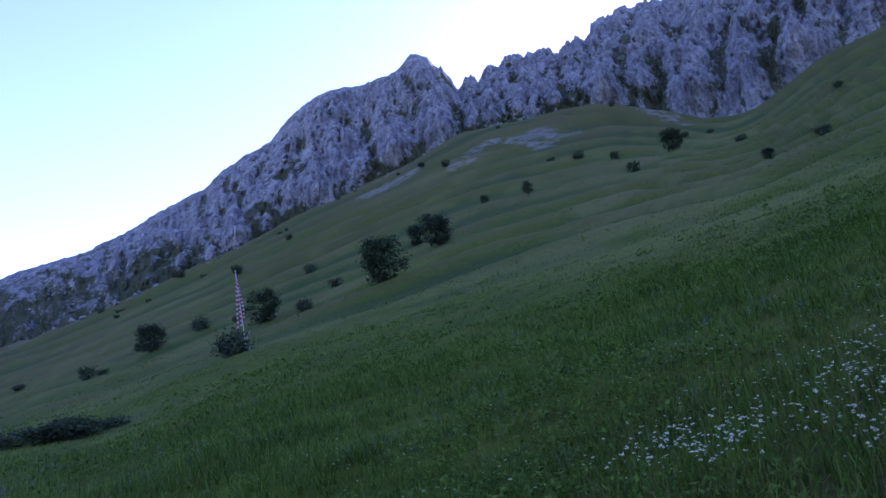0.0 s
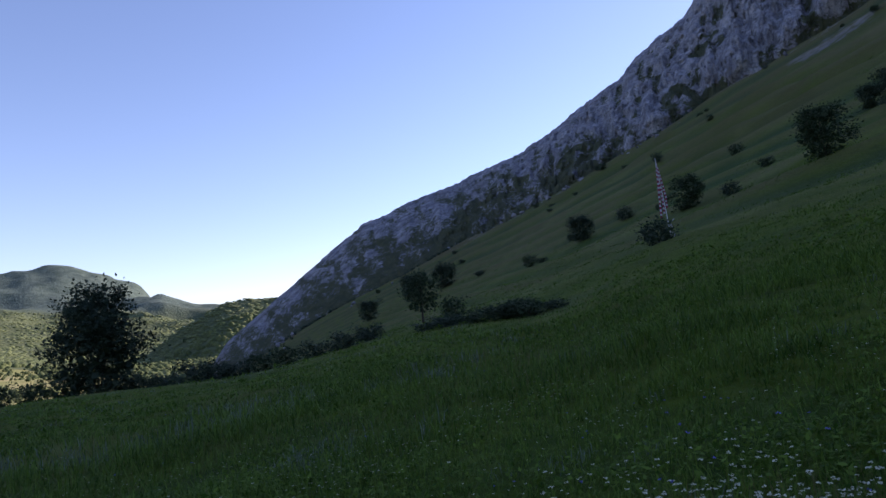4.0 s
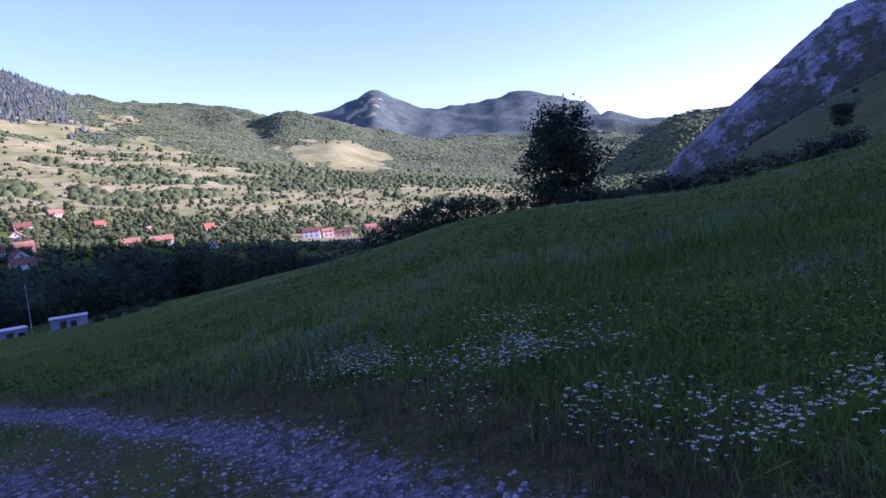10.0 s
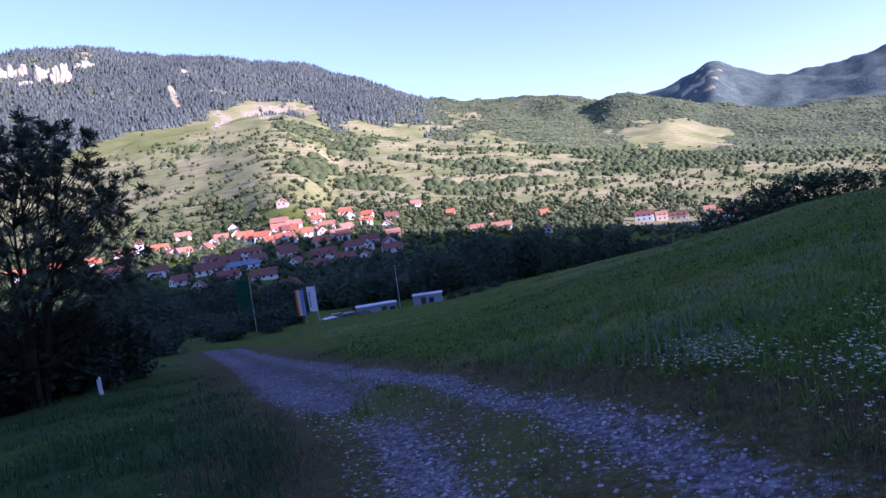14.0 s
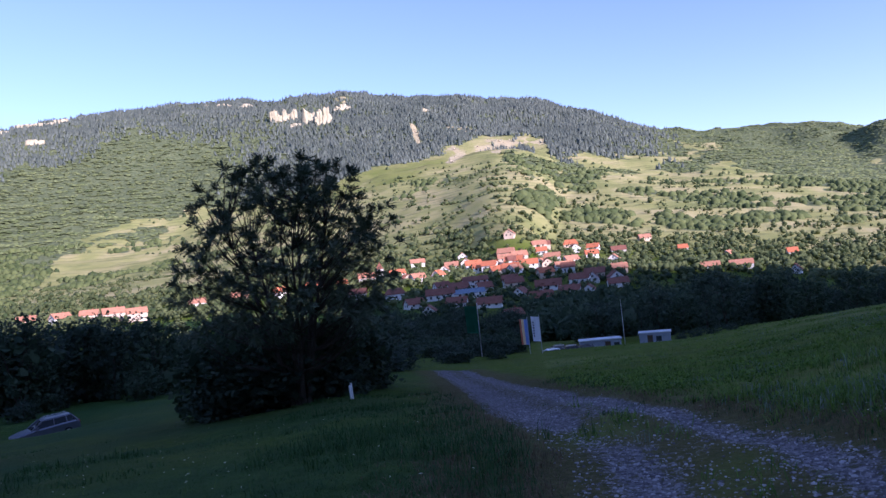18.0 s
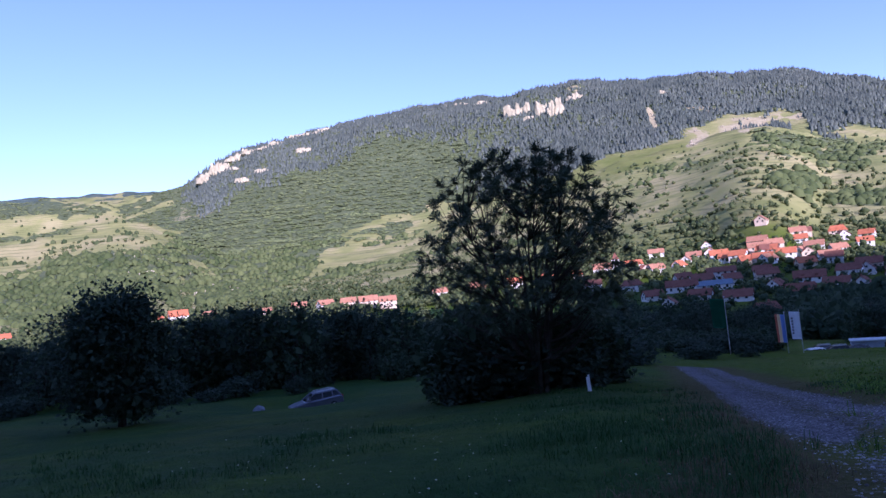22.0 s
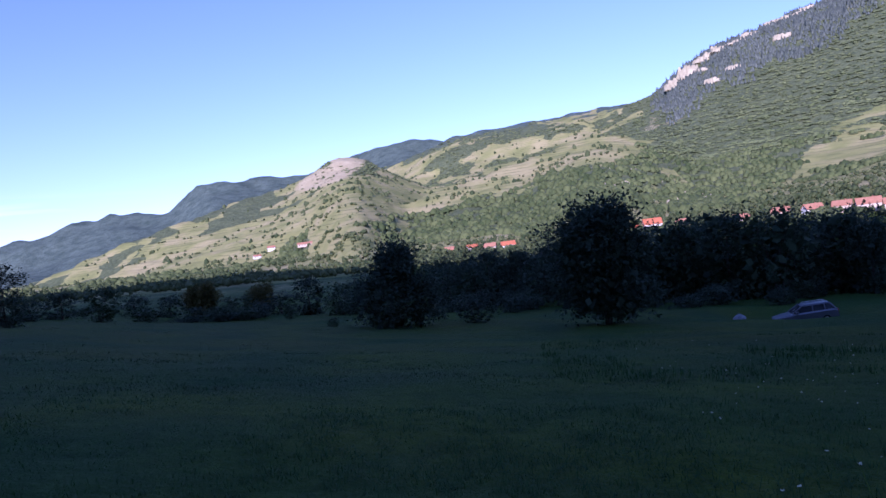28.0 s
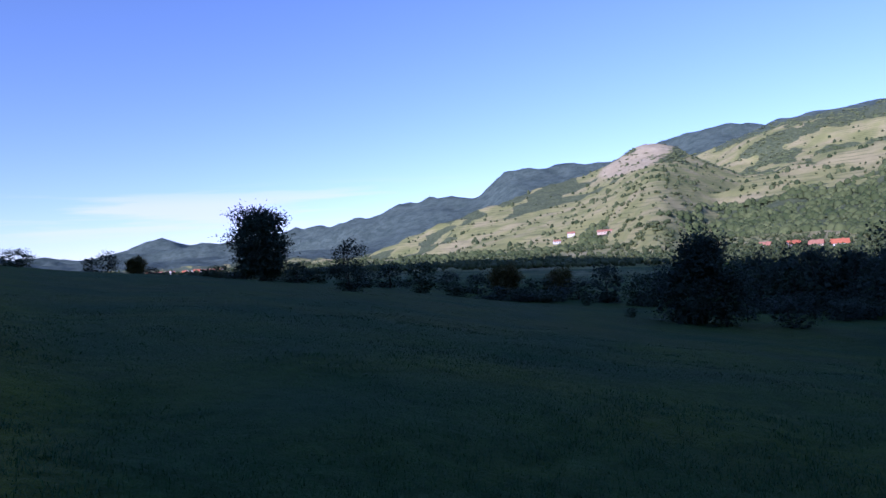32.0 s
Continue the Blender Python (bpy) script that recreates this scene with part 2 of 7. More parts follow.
def base_height(x, y):
    r, b = np.hypot(x, y), bearing(x, y)
    rs = [np.zeros_like(r)] + [np.interp(b, k[0], k[1]) for k in BASE] + [np.full_like(r, 5200.0)]
    zs = [np.zeros_like(r)] + [np.interp(b, k[0], k[2]) for k in BASE]
    zs.append(zs[-1] - 150)
    slopes = [(zs[i + 1] - zs[i]) / (rs[i + 1] - rs[i]) for i in range(len(rs) - 1)]
    tang = [slopes[0]] + [0.5 * (slopes[i] + slopes[i + 1]) for i in range(len(slopes) - 1)] + [slopes[-1]]
    out = zs[0].copy()
    for i in range(len(rs) - 1):
        h = rs[i + 1] - rs[i]
        t = np.clip((r - rs[i]) / h, 0, 1)
        v = (2 * t ** 3 - 3 * t ** 2 + 1) * zs[i] + (t ** 3 - 2 * t ** 2 + t) * h * tang[i] + (3 * t ** 2 - 2 * t ** 3) * zs[i + 1] + (t ** 3 - t ** 2) * h * tang[i + 1]
        out = np.where(r >= rs[i], v, out)
    return out


def terrace(x, y):
    """Phase of the old field terraces: uneven steps between the meadow and the cliffs' foot that wander along the slope."""
    r, b = np.hypot(x, y), bearing(x, y)
    el = np.degrees(np.arctan2(base_height(x, y) - EYE, np.maximum(r, 1)))
    lo, hi = (np.degrees(np.arctan2(np.interp(b, k[0], k[2]) - EYE, np.interp(b, k[0], k[1]))) for k in (MEADOW, FOOT))
    u = np.clip((el - lo) / np.maximum(hi - lo, 1), 0, 1.2)
    return 2 * np.pi * (5.5 * u + 5.5 * u * u + 0.9 * fbm(x, y, 170, 3, 63) + 0.45 * fbm(x, y, 50, 3, 3))


def height(x, y):
    """The ground's height on arrays of places."""
    x, y = np.asarray(x, float), np.asarray(y, float)
    r, b = np.hypot(x, y), bearing(x, y)
    z = base_height(x, y)
    for (kb, kr, kz), front, back in RIDGES:
        rc, zc = np.interp(b, kb, kr), np.interp(b, kb, kz)
        zc = np.where((b < kb[0]) | (b > kb[-1]), -400.0, zc)
        d = r - rc - 55 * fbm(x, y, 300, 3, 30)
        zr = zc - np.where(d < 0, -d * front, d * back) - 12 * (1 - np.exp(-np.abs(d) / 60))
        k = 14.0
        m = np.clip(0.5 + 0.5 * (zr - z) / k, 0, 1)
        z = z * (1 - m) + zr * m + k * m * (1 - m) * 0.5
    far = smoothstep(500, 1500, r)
    z = z + far * (fbm(x, y, 420, 4, 1) * 16 + fbm(x, y, 90, 3, 2) * 5) * smoothstep(5200, 2000, r * 0.8)
    gully = smoothstep(1500, 2300, r) * smoothstep(40, 50, b)
    z = z + gully * (14 - 60 * np.abs(fbm(x, y, 340, 3, 31)) + 9 * fbm(x, y, 70, 3, 32))
    # old field terraces on the slope and across the valley
    up = smoothstep(35, 80, r) * smoothstep(48, 34, b) * smoothstep(620, 420, r)
    wob = fbm(x, y, 70, 3, 3)
    z = z + up * (0.25 + 1.3 * smoothstep(-0.25, 0.35, fbm(x, y, 80, 3, 62))) * np.sin(terrace(x, y)) * np.clip(r / 150, 0.5, 2.2) + up * fbm(x, y, 25, 3, 4) * 0.5
    across = smoothstep(600, 900, r) * smoothstep(2300, 1700, r) * smoothstep(84, 96, b)
    z = z + across * 2.2 * np.sin(2 * np.pi * (z + 9 * wob) / 17)
    # meadow humps, the cut bank and the ruts of the track
    near = smoothstep(2.0, 7, r) * smoothstep(260, 120, r)
    z = z + near * (fbm(x, y, 9, 3, 5) * 0.16 + fbm(x, y, 2.3, 2, 6) * 0.09)
    z = z - 1.15 * np.exp(-(((b - 151.5) / 5) ** 2 + ((r - 58) / 5) ** 2)) - 1.9 * np.exp(-(((b - 105.5) / 6) ** 2 + ((r - 121) / 12) ** 2)) - 1.5 * np.exp(-(((b - 111) / 2) ** 2 + ((r - 112) / 7) ** 2))
    d, s = track_gap(x, y)
    z = z + smoothstep(1.5, 3.2, d) * smoothstep(16, 4, d) * np.where(s > 0, 0.03, -0.05) * (r < 80)
    z = z - 0.08 * smoothstep(2.4, 1.5, np.abs(s - 0.35)) - 0.05 * lanes(s)
    return z


def zat(x, y):
    return float(height(np.array([x]), np.array([y]))[0])


def spot(yaw, r):
    """The place on the ground at a bearing and a distance."""
    x, y = -math.sin(radians(yaw)) * r, math.cos(radians(yaw)) * r
    return Vector((x, y, zat(x, y)))

# ---- materials ----
def material(name, rough=0.9, spec=0.2):
    m = bpy.data.materials.new(name)
    m.use_nodes = True
    n = m.node_tree.nodes
    n.clear()
    out, bsdf = n.new("ShaderNodeOutputMaterial"), n.new("ShaderNodeBsdfPrincipled")
    bsdf.inputs["Roughness"].default_value = rough
    bsdf.inputs["Specular IOR Level"].default_value = spec
    m.node_tree.links.new(bsdf.outputs[0], out.inputs[0])
    return m, n, m.node_tree.links, bsdf


def noise_node(n, l, scale, detail=4.0, rough=0.55, coord="Object", stretch=None):
    tc, t = n.new("ShaderNodeTexCoord"), n.new("ShaderNodeTexNoise")
    t.inputs["Scale"].default_value, t.inputs["Detail"].default_value, t.inputs["Roughness"].default_value = scale, detail, rough
    if stretch:
        mp = n.new("ShaderNodeMapping")
        mp.inputs["Scale"].default_value = stretch
        l.new(tc.outputs[coord], mp.inputs[0])
        l.new(mp.outputs[0], t.inputs["Vector"])
    else:
        l.new(tc.outputs[coord], t.inputs["Vector"])
    return t.outputs["Fac"]


def ramp(n, l, fac, stops):
    r = n.new("ShaderNodeValToRGB")
    e = r.color_ramp.elements
    while len(e) < len(stops):
        e.new(0.5)
    for el, (p, c) in zip(e, stops):
        el.position, el.color = p, (*c, 1)
    l.new(fac, r.inputs[0])
    return r.outputs[0]


def mix(n, l, fac, a, b, mode="MIX"):
    m = n.new("ShaderNodeMix")
    m.data_type, m.blend_type = "RGBA", mode
    for key, v in (("Factor", fac), ("A", a), ("B", b)):
        s = [i for i in m.inputs if i.name == key and i.type == ("VALUE" if key == "Factor" else "RGBA")][0]
        if isinstance(v, (int, float)):
            s.default_value = v
        elif isinstance(v, tuple):
            s.default_value = (*v, 1)
        else:
            l.new(v, s)
    return [o for o in m.outputs if o.type == "RGBA"][0]


def attr(n, name):
    a = n.new("ShaderNodeAttribute")
    a.attribute_name = name
    return a.outputs["Fac"]


def math_node(n, l, op, a, b=0.0, clamp=False):
    m = n.new("ShaderNodeMath")
    m.operation, m.use_clamp = op, clamp
    for i, v in enumerate((a, b)):
        if isinstance(v, (int, float)):
            m.inputs[i].default_value = v
        else:
            l.new(v, m.inputs[i])
    return m.outputs[0]


def bump(n, l, bsdf, fac, strength, distance):
    b = n.new("ShaderNodeBump")
    b.inputs["Strength"].default_value, b.inputs["Distance"].default_value = strength, distance
    l.new(fac, b.inputs["Height"])
    l.new(b.outputs[0], bsdf.inputs["Normal"])


def plain(name, lo, hi, scale=6.0, rough=0.8, spec=0.2, relief=0.0, metal=0.0, stretch=None):
    """A surface of two shades of one colour, mottled at two scales."""
    m, n, l, b = material(name, rough, spec)
    f = noise_node(n, l, scale, 6, 0.65, stretch=stretch)
    g = noise_node(n, l, scale * 0.17, 3)
    c = ramp(n, l, math_node(n, l, "ADD", math_node(n, l, "MULTIPLY", f, 0.6), math_node(n, l, "MULTIPLY", g, 0.4)), [(0.35, lo), (0.65, hi)])
    l.new(c, b.inputs["Base Color"])
    b.inputs["Metallic"].default_value = metal
    if relief:
        bump(n, l, b, f, 0.6, relief)
    return m


def leafy(name, lo, hi, scale=0.6, trans=0.25, grain=0.5):
    """Foliage: shade from leaf to leaf and from clump to clump, a little light through the leaf."""
    m, n, l, b = material(name, 0.75, 0.12)
    geo = n.new("ShaderNodeNewGeometry")
    f = noise_node(n, l, scale, 3)
    v = math_node(n, l, "ADD", math_node(n, l, "MULTIPLY", geo.outputs["Random Per Island"], grain), math_node(n, l, "MULTIPLY", f, 1 - grain))
    c = ramp(n, l, v, [(0.25, lo), (0.75, hi)])
    l.new(c, b.inputs["Base Color"])
    if trans:
        t, ad = n.new("ShaderNodeBsdfTranslucent"), n.new("ShaderNodeMixShader")
        ad.inputs[0].default_value = trans
        l.new(c, t.inputs[0])
        l.new(b.outputs[0], ad.inputs[1])
        l.new(t.outputs[0], ad.inputs[2])
        l.new(ad.outputs[0], [x for x in n if x.type == "OUTPUT_MATERIAL"][0].inputs[0])
    return m


def ground_material():
    m, n, l, b = material("meadow_and_earth", 0.95, 0.1)
    fine, mid, wide = noise_node(n, l, 3.0, 6, 0.7), noise_node(n, l, 0.12, 5), noise_node(n, l, 0.012, 5)
    grass = ramp(n, l, fine, [(0.3, (0.046, 0.084, 0.004)), (0.7, (0.104, 0.150, 0.010))])
    grass = mix(n, l, math_node(n, l, "MULTIPLY", ramp(n, l, mid, [(0.45, (0, 0, 0)), (0.7, (1, 1, 1))]), 0.6), grass, (0.105, 0.112, 0.026))
    rough = noise_node(n, l, 0.9, 8, 0.78)
    grass = mix(n, l, ramp(n, l, rough, [(0.36, (0.7, 0.7, 0.7)), (0.52, (0, 0, 0))]), grass, (0.022, 0.050, 0.006))
    grass = mix(n, l, ramp(n, l, rough, [(0.56, (0, 0, 0)), (0.70, (0.7, 0.7, 0.7))]), grass, (0.125, 0.135, 0.034))
    pale = ramp(n, l, wide, [(0.32, (0.190, 0.212, 0.068)), (0.48, (0.282, 0.282, 0.104)), (0.64, (0.385, 0.340, 0.165))])
    pale = mix(n, l, math_node(n, l, "MULTIPLY", mid, 0.35), pale, (0.17, 0.17, 0.08))
    c = mix(n, l, attr(n, "pale"), grass, pale)
    # darkest green, carries the open field's shade in its colour
    deep = ramp(n, l, fine, [(0.3, (0.008, 0.040, 0.009)), (0.7, (0.023, 0.078, 0.018))])
    c = mix(n, l, attr(n, "dark_grass"), c, deep)
    sweep = noise_node(n, l, 0.30, 6, 0.68, stretch=(0.3, 1.0, 1.0))
    worn = ramp(n, l, fine, [(0.3, (0.024, 0.060, 0.015)), (0.7, (0.048, 0.096, 0.026))])
    c = mix(n, l, math_node(n, l, "MULTIPLY", math_node(n, l, "MULTIPLY", ramp(n, l, sweep, [(0.44, (0, 0, 0)), (0.60, (1, 1, 1))]), attr(n, "dark_grass")), 0.38), c, worn)
    pos, sepz = n.new("ShaderNodeNewGeometry"), n.new("ShaderNodeSeparateXYZ")
    l.new(pos.outputs["Position"], sepz.inputs[0])
    lev = math_node(n, l, "ADD", math_node(n, l, "MULTIPLY", sepz.outputs["Z"], 0.95), math_node(n, l, "MULTIPLY", wide, 14.0))
    bank = ramp(n, l, math_node(n, l, "SINE", lev), [(0.55, (0, 0, 0)), (0.9, (1, 1, 1))])
    bank = math_node(n, l, "MULTIPLY", math_node(n, l, "MULTIPLY", bank, attr(n, "pale")), ramp(n, l, noise_node(n, l, 0.02, 4), [(0.42, (0, 0, 0)), (0.56, (0.5, 0.5, 0.5))]))
    c = mix(n, l, bank, c, (0.085, 0.105, 0.045))
    dry = ramp(n, l, noise_node(n, l, 9, 8, 0.8), [(0.34, (0.032, 0.027, 0.013)), (0.5, (0.084, 0.066, 0.030)), (0.68, (0.165, 0.130, 0.062))])
    c = mix(n, l, attr(n, "dry"), c, dry)
    crowns = n.new("ShaderNodeTexVoronoi")
    crowns.inputs["Scale"].default_value = 0.13
    tcw = n.new("ShaderNodeTexCoord")
    l.new(tcw.outputs["Object"], crowns.inputs["Vector"])
    # darker colour for the shade between neighbouring tree tops
    crown_gaps = ramp(n, l, noise_node(n, l, 0.05, 6, 0.7), [(0.3, (0.064, 0.084, 0.040)), (0.7, (0.112, 0.132, 0.064))])
    tops = ramp(n, l, noise_node(n, l, 0.05, 6, 0.7), [(0.3, (0.088, 0.112, 0.052)), (0.7, (0.150, 0.172, 0.084))])
    # bluish distance haze of the farthest ridges, put into their wood colour
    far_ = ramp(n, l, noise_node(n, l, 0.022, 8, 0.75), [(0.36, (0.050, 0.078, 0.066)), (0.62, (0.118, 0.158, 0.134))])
    tops = mix(n, l, attr(n, "haze_tint"), tops, far_)
    shade = n.new("ShaderNodeSeparateColor")
    l.new(crowns.outputs["Color"], shade.inputs[0])
    tops = mix(n, l, math_node(n, l, "MULTIPLY", shade.outputs[0], 0.55), tops, (0.060, 0.082, 0.052))
    # shade in the gaps between crowns is put into the colour
    wood = mix(n, l, ramp(n, l, crowns.outputs["Distance"], [(0.38, (0, 0, 0)), (0.75, (1, 1, 1))]), tops, mix(n, l, attr(n, "haze_tint"), crown_gaps, far_))
    edge_w = math_node(n, l, "ADD", attr(n, "forest"), math_node(n, l, "MULTIPLY", math_node(n, l, "SUBTRACT", noise_node(n, l, 0.06, 5, 0.7), 0.5), 0.9))
    c = mix(n, l, ramp(n, l, edge_w, [(0.44, (0, 0, 0)), (0.56, (1, 1, 1))]), c, wood)
    stone = ramp(n, l, noise_node(n, l, 0.06, 7, 0.7), [(0.3, (0.11, 0.108, 0.110)), (0.7, (0.23, 0.222, 0.218))])
    stone = mix(n, l, ramp(n, l, noise_node(n, l, 0.35, 6, 0.8), [(0.36, (0.8, 0.8, 0.8)), (0.52, (0, 0, 0))]), stone, (0.10, 0.10, 0.09))
    stone = mix(n, l, math_node(n, l, "MULTIPLY", attr(n, "pale"), 0.8), stone, ramp(n, l, noise_node(n, l, 0.04, 6, 0.75), [(0.3, (0.38, 0.31, 0.17)), (0.7, (0.58, 0.49, 0.30))]))
    edge_r = math_node(n, l, "ADD", attr(n, "rock"), math_node(n, l, "MULTIPLY", math_node(n, l, "SUBTRACT", noise_node(n, l, 0.20, 8, 0.8), 0.5), 2.0))
    c = mix(n, l, ramp(n, l, edge_r, [(0.40, (0, 0, 0)), (0.60, (0.9, 0.9, 0.9))]), c, stone)
    peb = n.new("ShaderNodeTexVoronoi")
    tc = n.new("ShaderNodeTexCoord")
    peb.inputs["Scale"].default_value = 16
    l.new(tc.outputs["Object"], peb.inputs["Vector"])
    cell = n.new("ShaderNodeSeparateColor")
    l.new(peb.outputs["Color"], cell.inputs[0])
    grav = mix(n, l, 0.5, ramp(n, l, noise_node(n, l, 9, 5, 0.7), [(0.3, (0.045, 0.040, 0.042)), (0.68, (0.22, 0.205, 0.215))]), ramp(n, l, cell.outputs[0], [(0.0, (0.1, 0.1, 0.1)), (1.0, (0.95, 0.93, 0.92))]), "OVERLAY")
    edge = math_node(n, l, "ADD", attr(n, "gravel"), math_node(n, l, "MULTIPLY", math_node(n, l, "SUBTRACT", noise_node(n, l, 4.5, 9, 0.82), 0.5), 1.9))
    c = mix(n, l, ramp(n, l, edge, [(0.42, (0, 0, 0)), (0.62, (1, 1, 1))]), c, grav)
    l.new(c, b.inputs["Base Color"])
    near = math_node(n, l, "ADD", math_node(n, l, "ADD", math_node(n, l, "MULTIPLY", fine, 0.08), math_node(n, l, "MULTIPLY", rough, 0.35)), math_node(n, l, "MULTIPLY", peb.outputs["Distance"], 0.03))
    tall = math_node(n, l, "MULTIPLY", math_node(n, l, "MULTIPLY", crowns.outputs["Distance"], -2.2), attr(n, "forest"))
    bump(n, l, b, math_node(n, l, "ADD", near, tall), 0.8, 1.0)
    return m


def limestone_material():
    m, n, l, b = material("limestone", 0.95, 0.1)
    f, g = noise_node(n, l, 0.09, 8, 0.7, stretch=(1, 1, 0.35)), noise_node(n, l, 0.018, 5, 0.6)
    streak = noise_node(n, l, 0.25, 6, 0.75, stretch=(1, 1, 0.12))
    grit = noise_node(n, l, 0.40, 6, 0.8)
    c = ramp(n, l, f, [(0.33, (0.10, 0.105, 0.128)), (0.5, (0.265, 0.27, 0.315)), (0.66, (0.44, 0.44, 0.48))])
    c = mix(n, l, math_node(n, l, "MULTIPLY", ramp(n, l, streak, [(0.5, (0, 0, 0)), (0.75, (1, 1, 1))]), 0.45), c, (0.42, 0.385, 0.37))
    c = mix(n, l, ramp(n, l, grit, [(0.38, (0.8, 0.8, 0.8)), (0.50, (0, 0, 0))]), c, (0.075, 0.08, 0.085))
    green = ramp(n, l, noise_node(n, l, 0.15, 5, 0.7), [(0.3, (0.042, 0.056, 0.036)), (0.7, (0.098, 0.108, 0.060))])
    edge = math_node(n, l, "ADD", attr(n, "turf"), math_node(n, l, "MULTIPLY", math_node(n, l, "SUBTRACT", noise_node(n, l, 0.30, 7, 0.8), 0.5), 2.1))
    c = mix(n, l, ramp(n, l, edge, [(0.40, (0, 0, 0)), (0.58, (1, 1, 1))]), c, green)
    l.new(c, b.inputs["Base Color"])
    bump(n, l, b, math_node(n, l, "ADD", f, math_node(n, l, "MULTIPLY", streak, 0.5)), 0.9, 5.0)
    return m


GROUND, LIMESTONE = ground_material(), limestone_material()

# ---- large structure: ground and rock wall ----
def grid_mesh(name, xs, ys, zs, mat, attrs=None, wrap=False, smooth=True):
    """A sheet from 2D arrays of places, smooth shaded."""
    h, w = xs.shape
    me = bpy.data.meshes.new(name)
    idx = np.arange(h * w).reshape(h, w)
    cols = np.arange(w if wrap else w - 1)
    a, b_, c, d = idx[:-1][:, cols], idx[:-1][:, (cols + 1) % w], idx[1:][:, (cols + 1) % w], idx[1:][:, cols]
    q = np.stack([a, d, c, b_], -1).reshape(-1, 4)
    me.vertices.add(h * w)
    me.vertices.foreach_set("co", np.stack([xs, ys, zs], -1).astype(np.float32).ravel())
    me.loops.add(q.size)
    me.loops.foreach_set("vertex_index", q.astype(np.int32).ravel())
    me.polygons.add(len(q))
    me.polygons.foreach_set("loop_start", (np.arange(len(q)) * 4).astype(np.int32))
    me.polygons.foreach_set("loop_total", np.full(len(q), 4, np.int32))
    me.polygons.foreach_set("use_smooth", np.full(len(q), smooth))
    for k, v in (attrs or {}).items():
        at = me.attributes.new(k, "FLOAT", "POINT")
        at.data.foreach_set("value", v.astype(np.float32).ravel())
    me.materials.append(mat)
    me.update()
    me.validate()
    return me


def oval(b, e, cb, ce, wb, we, tilt=0.0):
    """A patch of the hillside round a bearing and an angle over the eye; tilt: rise in its angle for each degree of bearing."""
    return smoothstep(1.25, 0.85, np.hypot((b - cb) / wb, (e - ce - tilt * (b - cb)) / we))


# where the woods of the far side begin, by bearing and angle over the eye
WOODS_FROM = np.array([(44, -4), (56, -2.6), (64, -1.0), (70, -0.2), (78, 0.4), (84, 1.1), (87, 2.3), (93, 4.2), (95, 5.5), (100, 7.1), (105, 7.9), (108.6, 8.2), (110, 10.2), (115, 10.4), (117, 10.0), (121, 9.2), (125, 8.7), (128, 7.9),
                       (134, 7.0), (140, 6.2), (145, 4.4), (148, 3.4), (150, 1.6), (158, 1.1), (165, 1.8), (172, 2.2), (178, 2.4), (184, 2.6)])
SPUR_FROM = np.array([(158, 5.9), (160, 5.1), (162, 4.8), (167, 5.0), (170.4, 3.9), (177, 3.1), (181, 2.9), (186, 2.4)])


